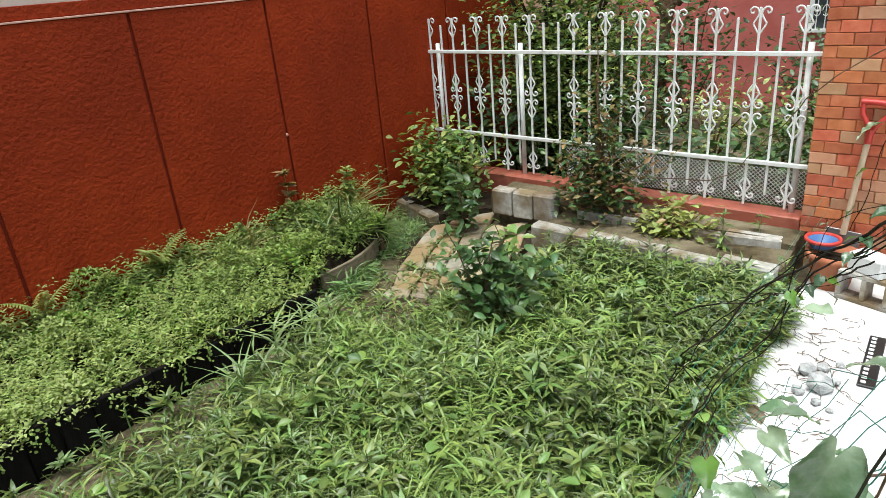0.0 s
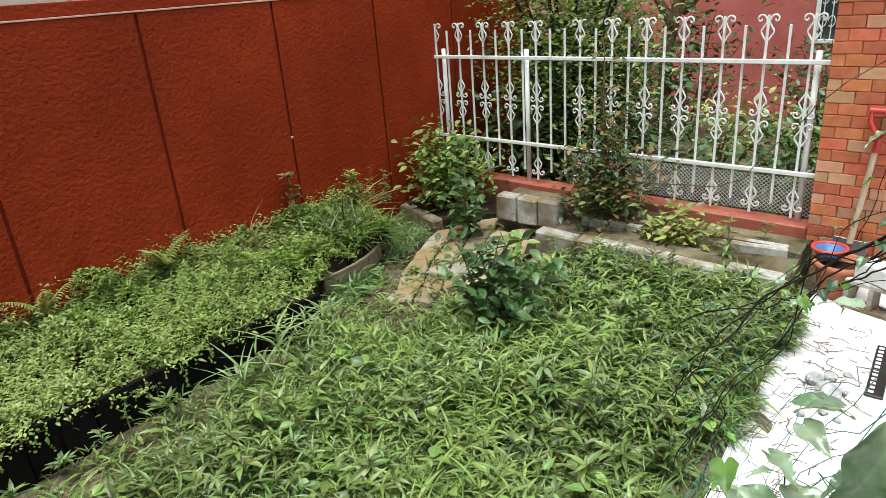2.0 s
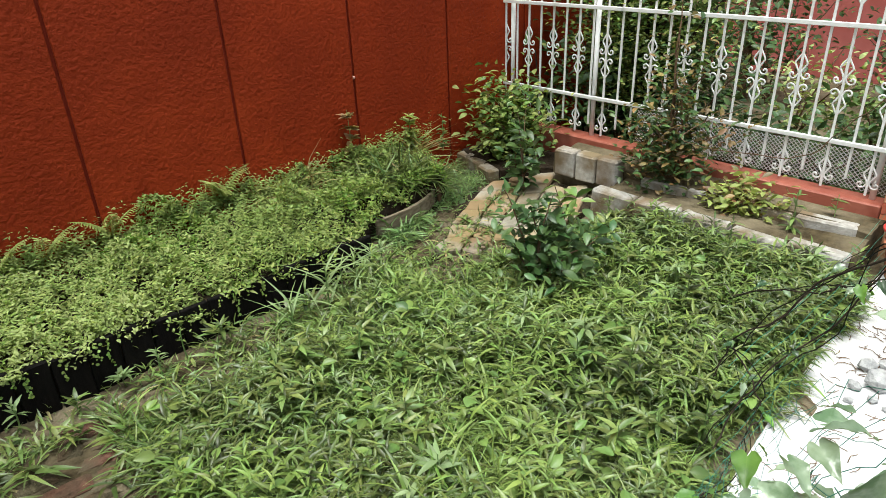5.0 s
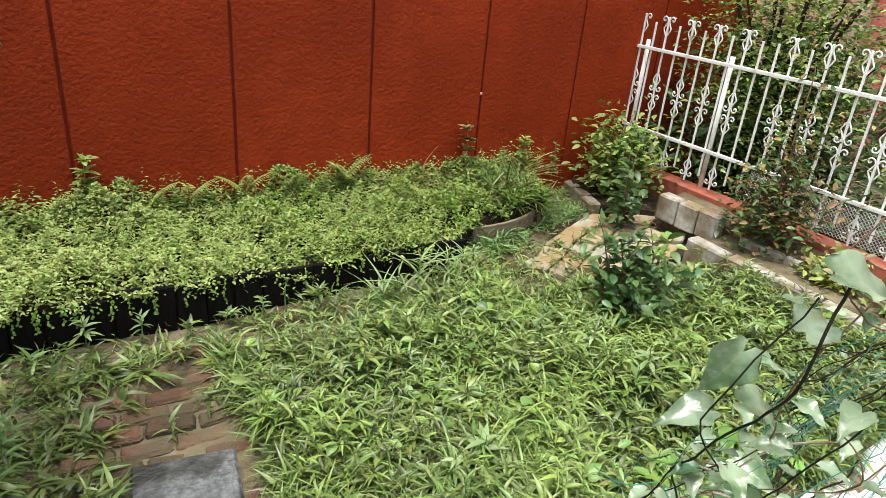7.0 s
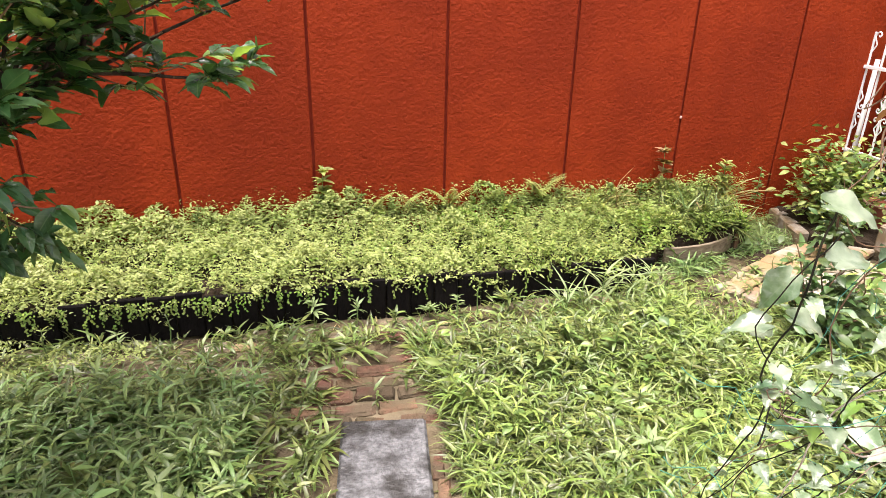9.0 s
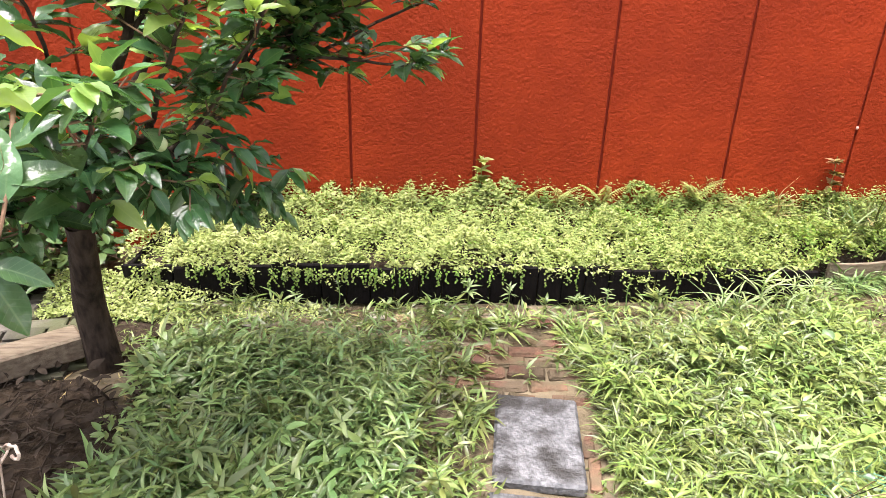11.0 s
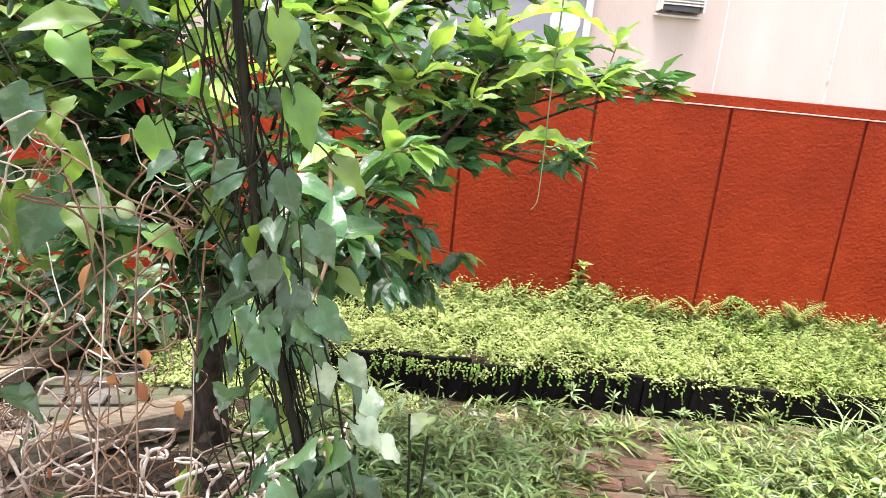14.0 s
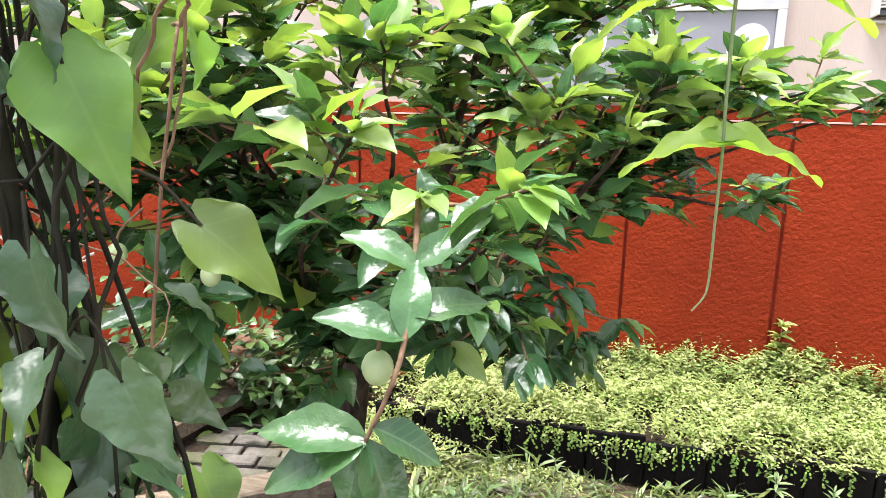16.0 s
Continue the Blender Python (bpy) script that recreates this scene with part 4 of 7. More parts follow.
def in_lawn(x, y):
    right = (x > -2.24) & (x < 0.90) & (y > -3.13 + 0.05 * np.sin(7 * x) + 0.03 * np.sin(23 * x)) & (y < -1.02)
    stones = (x > -0.55) & (y > -1.52 - 0.05 * np.sin(9 * x))
    dirt = (x < -0.8) & (y > -1.36 + 0.06 * np.sin(5 * x) + 0.04 * np.sin(19 * x))
    return right & ~stones & ~dirt & ~((x < -0.9) & (y < -3.2))


def lawn(name, cond, box, count, seed, material, label, hgt=(0.05, 0.15), lng=(0.07, 0.15), leaves=8, wide=(0.8, 1.35)):
    rng = np.random.default_rng(seed)
    x, y = rng.uniform(box[0], box[1], count), rng.uniform(box[2], box[3], count)
    keep = cond(x, y)
    x, y = x[keep], y[keep]
    patch = np.array([noise.noise((a * 1.3, b * 1.3, seed)) for a, b in zip(x, y)])
    keep = rng.uniform(-0.75, 0.75, len(x)) < 1.5 * patch + 0.3
    x, y, patch = x[keep], y[keep], patch[keep]
    h = rng.uniform(*hgt, len(x)) * (1 + 0.5 * patch) * np.where((x > -0.7) & (y > -1.85), 0.6, 1.0) * np.where(y > -1.02, 1.0, np.clip(0.15 + 0.95 * np.abs(x - 0.92), 0.15, 1))
    pos, d, s = tufts(rng, x, y, level(x, y), leaves, h, rng.uniform(*lng, len(x)) * (1 + 0.3 * patch) * np.clip(0.5 + 0.8 * np.abs(x - 0.92), 0.5, 1), 0.015)
    v, f = strew(BLADE, pos, d, up_like(d, rng), s, rng.uniform(*wide, len(s)) * 0.85)
    put(name, mesh_np(name, v, f, material, True), label=label, category="grass", kind="stuff")


lawn("lawn_grass", in_lawn, (-2.25, 0.92, -3.2, -1.0), 10500, 1, M["grass"], "thick overgrown broad-bladed grass and weeds", leaves=9, lng=(0.05, 0.12), hgt=(0.01, 0.12), wide=(0.6, 1.15))
lawn("yellow_grass", in_lawn, (-2.25, 0.92, -3.2, -1.0), 3800, 15, M["yellowgrass"], "yellower grass patches in the lawn", leaves=9, lng=(0.05, 0.12), hgt=(0.05, 0.18), wide=(0.6, 1.1))
lawn("shade_grass", lambda x, y: (y < -1.52 - 0.08 * np.sin(3 * x)) & (x > -4.38 + 0.12 * np.sin(5 * y)) & ~((x > -3.22) & (y > -1.9)), (-4.95, -3.2, -3.6, -1.25), 5000, 2, M["grasslifted"], "lush weeds in the tree's shade, colour lightened to offset it", leaves=10, lng=(0.06, 0.135), wide=(1.2, 2.3))
lawn("path_weeds", lambda x, y: ~((x > -2.83) & (x < -2.32) & (y < -1.27)), (-4.9, -0.4, -1.5, -0.93), 900, 3, M["grass"], "small weeds scattered on the dirt path", hgt=(0.02, 0.09), lng=(0.04, 0.10), leaves=8, wide=(1.2, 2.2))
lawn("joint_weeds", lambda x, y: ((x < -2.82) | (np.abs(x + 2.24) < 0.09) | ((y > -1.75) & (np.sin(17 * x + 9 * y) * np.sin(23 * y - 5 * x) > 0.4)) | (y > -1.22)) & ~((x > -2.78) & (x < -2.36) & (y < -1.9)), (-3.14, -2.16, -3.3, -1.15), 560, 4, M["grass"], "weeds growing out of the path joints", hgt=(0.02, 0.1), lng=(0.05, 0.12), leaves=9, wide=(1.2, 2.2))
lawn("stone_weeds", lambda x, y: np.abs(y + 1.2) < 0.45, (-0.6, 0.95, -1.62, -0.72), 290, 23, M["grass"], "small weeds between the sandstone flags", hgt=(0.03, 0.1), lng=(0.03, 0.08), leaves=8, wide=(1.3, 2.4))
lawn("corner_weeds", lambda x, y: np.array([not inside(a, b, FLAG_RING) for a, b in zip(x, y)]) & (y > -0.62 - 0.5 * np.clip(0.2 - x, 0, 1)), (-0.35, 1.0, -1.0, -0.04), 1700, 24, M["grasslifted"], "dense dark weeds in the corner by the red wall", hgt=(0.03, 0.16), lng=(0.05, 0.12), leaves=10, wide=(0.7, 1.6))
lawn("front_weeds", lambda x, y: (x < -1.25) | (y > -3.25), (-3.05, -0.6, -3.9, -3.15), 1100, 6, M["grass"], "weeds along the terrace edge", leaves=8, lng=(0.04, 0.09), hgt=(0.03, 0.12), wide=(1.3, 2.4))
lawn("bed_weeds", lambda x, y: (np.abs(x - 1.1) > 0.0), (1.0, 1.5, -3.0, -1.5), 110, 7, M["straw"], "dry weeds in the flower bed", hgt=(0.12, 0.26), lng=(0.04, 0.1), leaves=6)


def whorled_weeds(name, cond, box, count, seed, material, label, hgt, lng):
    """Upright stems with whorls of long arching narrow leaves, standing in drifts."""
    rng = np.random.default_rng(seed)
    x, y = rng.uniform(box[0], box[1], count), rng.uniform(box[2], box[3], count)
    drift = np.array([noise.noise((a * 2.3, b * 2.3, seed + 0.5)) for a, b in zip(x, y)])
    keep = cond(x, y) & (rng.uniform(-0.5, 0.5, count) < drift + 0.25)
    x, y, drift = x[keep], y[keep], drift[keep]
    h = rng.uniform(*hgt, len(x)) * (1 + 0.7 * drift) * np.where((x > -0.7) & (y > -1.85), 0.5, 1.0)
    k = np.repeat(np.arange(len(x)), 12)
    u = np.tile(np.linspace(0.35, 1, 12), len(x))
    lean = rng.normal(0, 0.22, (len(x), 2))
    P = np.stack([x[k] + lean[k, 0] * h[k] * u, y[k] + lean[k, 1] * h[k] * u, level(x[k], y[k]) + h[k] * u], -1)
    a = np.arange(len(k)) * 2.39996 + rng.uniform(-0.3, 0.3, len(k))
    e = 0.15 + 0.75 * u + rng.uniform(-0.25, 0.25, len(k))
    D = np.stack([np.cos(a) * np.cos(e), np.sin(a) * np.cos(e), np.sin(e)], -1)
    v, f = strew(WHORL, P, D, up_like(D, rng, 0.2), rng.uniform(*lng, len(k)) * (1.15 - 0.45 * u), rng.uniform(0.8, 1.2, len(k)))
    put(name, mesh_np(name, v, f, material, True), label=label, category="weeds", kind="stuff")


whorled_weeds("whorled_weeds", in_lawn, (-2.25, 0.9, -3.2, -1.0), 2600, 41, M["grass"], "upright weeds with whorls of narrow arching leaves", (0.08, 0.2), (0.06, 0.115))
whorled_weeds("whorled_weeds", in_lawn, (-2.25, 0.9, -3.2, -1.0), 700, 42, M["yellowgrass"], "yellow-green weeds with narrow arching leaves", (0.10, 0.22), (0.06, 0.11))
whorled_weeds("whorled_weeds", lambda x, y: (y < -1.55) & (x > -4.3), (-4.35, -3.15, -3.3, -1.5), 800, 43, M["grasslifted"], "weeds with narrow leaves growing in the tree's shade", (0.10, 0.24), (0.07, 0.13))


def broad_weeds():
    """Clumps of round and heart leaves low in the grass."""
    rng = np.random.default_rng(31)
    n = 330
    x, y = rng.uniform(-2.2, 0.85, n), rng.uniform(-3.25, -1.1, n)
    keep = in_lawn(x, y) & (np.array([noise.noise((a * 2.1, b * 2.1, 4.0)) for a, b in zip(x, y)]) + 0.4 * (y < -2.6) > 0.02)
    x, y = x[keep], y[keep]
    k = np.repeat(np.arange(len(x)), 4)
    a = rng.uniform(0, 6.28, len(k))
    d = np.stack([np.cos(a), np.sin(a), rng.uniform(-0.1, 0.6, len(k))], -1)
    pos = np.stack([x[k], y[k], level(x[k], y[k]) + rng.uniform(0.06, 0.17, len(k))], -1) + 0.03 * d
    v, f = strew(SMALL, pos, d, up_like(d, rng, 0.25), rng.uniform(0.035, 0.075, len(k)), rng.uniform(1.0, 1.6, len(k)))
    put("broadleaf_weeds", mesh_np("broadleaf_weeds", v, f, M["bush"], True), label="low broad-leaved weeds among the grass", category="weeds", kind="stuff")


broad_weeds()


def shade_weeds():
    """Wide-leaved weeds in the shade beside the slab path."""
    rng = np.random.default_rng(37)
    n = 200
    x, y = rng.uniform(-4.45, -3.35, n), rng.uniform(-3.0, -1.62, n)
    k = np.repeat(np.arange(n), 6)
    a = rng.uniform(0, 6.28, len(k))
    d = np.stack([np.cos(a), np.sin(a), rng.uniform(-0.1, 0.6, len(k))], -1)
    hz = rng.uniform(0.06, 0.2, n)
    pos = np.stack([x[k], y[k], level(x[k], y[k]) + hz[k] * rng.uniform(0.6, 1.1, len(k))], -1) + 0.03 * d
    v, f = strew(LEAFLET, pos, d, up_like(d, rng, 0.25), rng.uniform(0.04, 0.09, len(k)), rng.uniform(0.55, 1.0, len(k)))
    put("shade_weeds", mesh_np("shade_weeds", v, f, M["grasslifted"], True), label="broad-leaved weeds growing in the tree's shade", category="weeds", kind="stuff")


shade_weeds()


def litter():
    """Dry stalks lying in the grass, on the dirt and the terrace."""
    rng = np.random.default_rng(77)
    items = []
    for x0, x1, y0, y1, n, zz in ((-2.2, 0.9, -3.2, -1.0, 500, 0.05), (-4.8, -0.3, -1.3, -0.92, 200, 0.012), (-5.6, -4.2, -2.6, -1.7, 160, 0.02)):
        x, y, a = rng.uniform(x0, x1, n), rng.uniform(y0, y1, n), rng.uniform(0, 6.28, n)
        d = np.stack([np.cos(a), np.sin(a), rng.normal(0, 0.15, n)], -1)
        items.append(strew(BLADE, np.stack([x, y, level(x, y) + zz], -1), d, up_like(d, rng), rng.uniform(0.05, 0.16, n), rng.uniform(0.4, 0.9, n)))
    v, f = join_np(items)
    put("straw_litter", mesh_np("straw_litter", v, f, M["straw"]), label="dry stalks and leaf litter on the ground", category="litter", kind="stuff")
    items = []
    for i in range(120):
        x, y, a = rng.uniform(-0.9, 0.9), rng.uniform(-3.55, -3.2), rng.uniform(0, 6.28)
        l_ = rng.uniform(0.03, 0.1)
        p = np.array([(x, y, 0.05), (x + l_ * 0.5 * np.cos(a), y + l_ * 0.5 * np.sin(a), 0.054), (x + l_ * np.cos(a + 0.3), y + l_ * np.sin(a + 0.3), 0.05)])
        items.append(tube_np(p, 0.0018, 4))
    v, f = join_np(items)
    put("twig_litter", mesh_np("twig_litter", v, f, M["twig"]), label="thin dead twigs scattered on the white terrace", category="litter", kind="stuff")


litter()


def ground_cover():
    rng = np.random.default_rng(9)
    n = 60000
    x, y = rng.uniform(-4.95, 0.38, n), rng.uniform(-0.93, -0.01, n)
    front = np.where(x > -0.75, -0.90 + 0.30 * np.clip((x + 0.75) / 0.5, 0, 1), -0.90)
    keep = y > front + 0.02 * np.sin(23 * x)
    x, y = x[keep], y[keep]
    lump = np.array([noise.noise((a * 3.1, b * 3.1, 2.0)) + 0.65 * noise.noise((a * 9, b * 9, 7.0)) for a, b in zip(x, y)])
    near_front = np.clip((y + 0.9) / 0.12, 0, 1)
    top = bed_top(x, y) + (0.075 + 0.20 * lump) * (0.45 + 0.55 * near_front) + 0.075 * np.clip((y + 0.4) / 0.4, 0, 1)
    z = top - rng.exponential(0.017, len(x))
    d = sphere_dirs(rng, len(x), 0.0, 0.9)
    pos = np.stack([x, y, z], -1)
    golden = rng.uniform(0, 1, len(x)) < np.clip((-1.5 - x) / 1.5 + 0.5 * lump + 0.25 * (y < -0.7), 0.03, 0.96)
    pale = rng.uniform(0, 1, len(x)) < 0.12
    for name, sel, m_, label in (("cover_plants", ~golden & ~pale, M["cover"], "dense leafy green ground cover filling the bed"), ("golden_cover", golden, M["gold"], "yellow-green creeping ground cover spilling over the edge"), ("pale_cover", ~golden & pale, M["fern"], "pale feathery sprigs among the ground cover")):
        s = rng.uniform(0.013, 0.028, sel.sum()) if name != "golden_cover" else rng.uniform(0.013, 0.027, sel.sum())
        sh = LEAFLET if name != "pale_cover" else LANCE4
        s = s * (2.0 if name == "pale_cover" else 1.2)
        v, f = strew(sh, pos[sel], d[sel], up_like(d[sel], rng, 0.4), s, rng.uniform(0.7, 1.2, len(s)))
        put(name, mesh_np(name, v, f, m_, True), label=label, category="ground cover", kind="stuff")
    # a low mat that creeps over the end of the edging onto the path
    n = 9000
    x, y = rng.uniform(-5.3, -3.7, n), rng.uniform(-1.16, -0.86, n)
    run = np.clip((-4.25 - x) / 0.5, 0, 1)
    fall = (y + 1.16) / 0.30
    keep = rng.uniform(0, 1, n) < np.where(run > 0, run, 0.3 * (fall < 0.75))
    x, y, run, fall = x[keep], y[keep], run[keep], fall[keep]
    hz = np.array([noise.noise((a * 6, b * 6, 3.0)) for a, b in zip(x, y)])
    P = np.stack([x, y, level(x, y) + 0.02 + (0.16 * run * fall ** 1.5) + 0.03 * hz + rng.uniform(0, 0.025, len(x))], -1)
    D = sphere_dirs(rng, len(x), 0.0, 0.9)
    v, f = strew(LEAFLET, P, D, up_like(D, rng, 0.4), rng.uniform(0.014, 0.028, len(x)), rng.uniform(0.8, 1.3, len(x)))
    put("creeping_cover", mesh_np("creeping_cover", v, f, M["gold"], True), label="yellow-green creeping mat spilling onto the path", category="ground cover", kind="stuff")
    # feathery sprigs standing out of the mat
    sx, sy = rng.uniform(-4.7, 0.35, 2300), rng.uniform(-0.84, -0.03, 2300)
    sx, sy = np.r_[sx, rng.uniform(-4.8, 0.6, 420)], np.r_[sy, rng.uniform(-0.12, -0.02, 420)]
    ok = (sx < -0.7) | (sy > -0.5)
    sx, sy = sx[ok], sy[ok]
    sh_ = rng.uniform(0.07, 0.17, len(sx)) * np.where(sy > -0.13, rng.uniform(0.9, 1.9, len(sx)), 1.0) * np.where(sx < -3.6, 0.6, 1.0)
    k = np.repeat(np.arange(len(sx)), 13)
    u = np.tile(np.linspace(0.3, 1, 13), len(sx))
    lean = rng.normal(0, 0.25, (len(sx), 2))
    P = np.stack([sx[k] + lean[k, 0] * sh_[k] * u, sy[k] + lean[k, 1] * sh_[k] * u, bed_top(sx[k], sy[k]) + 0.03 + sh_[k] * u], -1)
    a = np.arange(len(k)) * 2.39996
    D = np.stack([np.cos(a), np.sin(a), rng.uniform(0.0, 0.8, len(k))], -1)
    v, f = strew(leaf_shape("lance", 4), P, D, up_like(D, rng, 0.3), rng.uniform(0.024, 0.048, len(k)) * (1.2 - 0.7 * u) * np.where(sy[k] > -0.13, 1.4, 1.0), np.full(len(k), 1.05))
    put("feathery_sprigs", mesh_np("feathery_sprigs", v, f, M["feather"], True), label="light feathery sprigs standing out of the ground cover", category="ground cover", kind="stuff")
    # trails hanging over the planks
    tx = rng.uniform(-4.85, -0.8, 260)
    tx = tx[rng.uniform(0, 1, len(tx)) < np.clip(0.95 - (tx + 4.85) / 3.4, 0.1, 1)]
    P, D = [], []
    for a in tx:
        l_ = rng.uniform(0.03, 0.15)
        for s_ in np.arange(0, l_, 0.011):
            P.append((a + rng.normal(0, 0.005), -0.898 - rng.uniform(0, 0.012), 0.20 - s_))
            D.append((rng.normal(0, 1), -0.6, rng.normal(-0.2, 0.4)))
    P, D = np.array(P), np.array(D)
    v, f = strew(ROUND, P, D, np.tile([0, -1.0, 0.4], (len(P), 1)), rng.uniform(0.009, 0.018, len(P)))
    put("trailing_cover", mesh_np("trailing_cover", v, f, M["cover"], True), label="strands of creeping plant hanging over black planks", category="ground cover", kind="stuff")


ground_cover()


def tall_weed(x, y, z, h, leaf, n, material, label, seed, shape=None, group="", name="tall_weed", lean=(0, 0), el=(0.1, 0.8), tuft=False):
    rng = np.random.default_rng(seed)
    plant = empty(name, (x, y, z), label, "weed", group)
    p = curve_pts([(0, 0, 0), (lean[0] * 0.4 + rng.normal(0, 0.01), lean[1] * 0.4, h * 0.5), (lean[0], lean[1], h)], 8)
    v, f = tube_np(p, np.linspace(0.005, 0.0018, 8), 5)
    put("stalk", mesh_np("stalk", v, f, M["grasslifted"]), plant)
    s = rng.uniform(0.15, 1, n) if not tuft else rng.uniform(0.55, 1, n)
    idx = np.clip((s * 7).astype(int), 0, 7)
    a = np.arange(n) * 2.4 + rng.uniform(-0.4, 0.4, n)
    e = rng.uniform(*el, n)
    d = np.stack([np.cos(a) * np.cos(e), np.sin(a) * np.cos(e), np.sin(e)], -1)
    v, f = strew(shape or LANCE, p[idx], d, up_like(d, rng, 0.2), leaf * rng.uniform(0.6, 1.2, n) * (1.15 - 0.5 * s))
    put("foliage", mesh_np("foliage", v, f, material, True), plant)
    return plant


def gz(x, y):
    return float(level(x, y))


def bz(x, y):
    return float(bed_top(x, y))


for i, (x, y, h) in enumerate(((-2.655, -0.07, 0.44), (-2.4, -0.08, 0.26), (-2.2, -0.06, 0.22), (-0.13, -0.10, 0.52), (-0.3, -0.12, 0.3), (0.42, -0.10, 0.36), (-0.52, -0.08, 0.25), (0.75, -0.1, 0.3), (-3.1, -0.07, 0.2), (-3.5, -0.06, 0.18))):
    tall_weed(x, y, bz(x, y), h, 0.1 if h > 0.33 else 0.06, 90 if h > 0.33 else 34, M["rose"] if h > 0.5 else M["fern"] if h > 0.33 else M["bush"], "upright leafy weed against the red wall", 100 + i, SMALL, "weeds by the wall", el=(0.0, 0.9))
for i, (x, y, h, lf) in enumerate(((-1.2, -1.13, 0.26, 0.2), (-1.08, -1.16, 0.3, 0.21), (-0.95, -1.1, 0.24, 0.19), (-0.8, -1.04, 0.28, 0.2), (-0.66, -0.98, 0.22, 0.17), (-1.34, -1.22, 0.24, 0.18), (-1.0, -1.3, 0.2, 0.17))):
    tall_weed(x, y, gz(x, y), h, lf, 11, M["pale_grass"], "tall arching pale-green reed grass", 130 + i, REED, "reed grass", "reed_grass", el=(0.9, 1.4))
for i, (x, y, h, lf, n) in enumerate(((-1.55, -2.55, 0.26, 0.13, 30), (-0.62, -2.72, 0.36, 0.11, 46), (0.05, -2.6, 0.4, 0.10, 44), (-1.72, -1.78, 0.28, 0.13, 30), (-3.42, -2.4, 0.3, 0.12, 32), (-3.95, -2.55, 0.34, 0.12, 36), (0.55, -2.55, 0.42, 0.09, 44), (0.62, -1.75, 0.3, 0.09, 30), (-3.05, -2.62, 0.24, 0.11, 26), (-1.05, -2.05, 0.22, 0.12, 22), (-4.3, -2.75, 0.3, 0.12, 30), (0.25, -2.9, 0.3, 0.1, 30), (1.12, -2.65, 0.42, 0.1, 40), (1.32, -2.8, 0.38, 0.09, 40))):
    tall_weed(x, y, gz(x, y), h, lf, n, M["pale_grass"] if i in (0, 4, 5) else M["grass"], "upright weed with narrow whorled leaves", 150 + i, LANCE, "narrow-leaved weeds", el=(0.05, 0.7))
for i, x in enumerate((-3.05, -2.1, -1.8, -1.45, -0.95, -0.7, 0.15, 0.3, -3.6, -2.55, -1.62, -1.25, -1.08, -1.95, -2.32, -2.8, -3.3, -3.85, -4.2, -4.5, -0.82, -0.58)):
    tall_weed(x, -0.975 + 0.04 * math.sin(17 * x), gz(x, -0.98), 0.13 + 0.07 * math.sin(31 * x), 0.075 + 0.04 * math.sin(53 * x), 13, M["pale_grass"] if i % 2 else M["grass"], "small pale rosette weed at the foot of the edging", 180 + i, LANCE, "edge weeds", el=(0.2, 0.9), tuft=True)


rngw = np.random.default_rng(210)
for i in range(128):
    x, y = rngw.uniform(-2.15, 0.8), rngw.uniform(-3.15, -1.35)
    if x > -0.7 and y > -1.8:
        y -= 0.6
    if i > 104:
        x, y = rngw.uniform(-4.2, -3.1), rngw.uniform(-3.2, -1.6)
    h = rngw.uniform(0.14, 0.26)
    tall_weed(x, y, gz(x, y), h, rngw.uniform(0.08, 0.125), 20, M["pale_grass"] if i % 4 == 0 else M["grass"], "small weed with a whorl of narrow leaves in the lawn", 220 + i, LANCE, "lawn weeds", el=(-0.1, 0.7), tuft=True)


def fern(x, y, z, n, seed, size):
    rng = np.random.default_rng(seed)
    plant = empty("fern", (x, y, z), "yellowish fern fronds against the red wall", "fern", "ferns")
    for i in range(n):
        a = rng.uniform(-0.4, 3.5) + np.pi
        L = size * rng.uniform(0.8, 1.15)
        s = np.linspace(0, 1, 16)
        line = np.stack([np.cos(a) * L * 0.75 * s, np.sin(a) * L * 0.3 * s, L * (1.0 * s - 0.45 * s ** 2)], -1)
        v1, f1 = tube_np(line, np.linspace(0.003, 0.001, 16), 4)
        k = np.repeat(np.arange(1, 16), 2)
        side = np.tile([-1.0, 1.0], 15)
        tang = np.gradient(line, axis=0)[k]
        out = np.cross(tang, UP) * side[:, None]
        out /= np.linalg.norm(out, axis=1)[:, None] + 1e-9
        d = out + 0.5 * tang / (np.linalg.norm(tang, axis=1)[:, None] + 1e-9)
        v2, f2 = strew(LANCE, line[k], d, up_like(d, rng, 0.1), 0.24 * L * (1.02 - s[k]) ** 0.8 + 0.006)
        v, f = join_np([(v1, f1), (v2, f2)])
        put("frond", mesh_np("frond", v, f, M["fern"], True), plant)


fern(-1.78, -0.09, bz(-1.78, -0.09) + 0.14, 5, 1, 0.25)
fern(-2.12, -0.08, bz(-2.12, -0.08) + 0.12, 3, 4, 0.26)
fern(-2.35, -0.1, bz(-2.35, -0.1) + 0.12, 3, 5, 0.24)
fern(-1.45, -0.08, bz(-1.45, -0.08) + 0.12, 3, 6, 0.24)
fern(-1.10, -0.09, bz(-1.1, -0.09) + 0.14, 5, 2, 0.26)
fern(-0.75, -0.09, bz(-0.75, -0.09) + 0.07, 3, 3, 0.2)


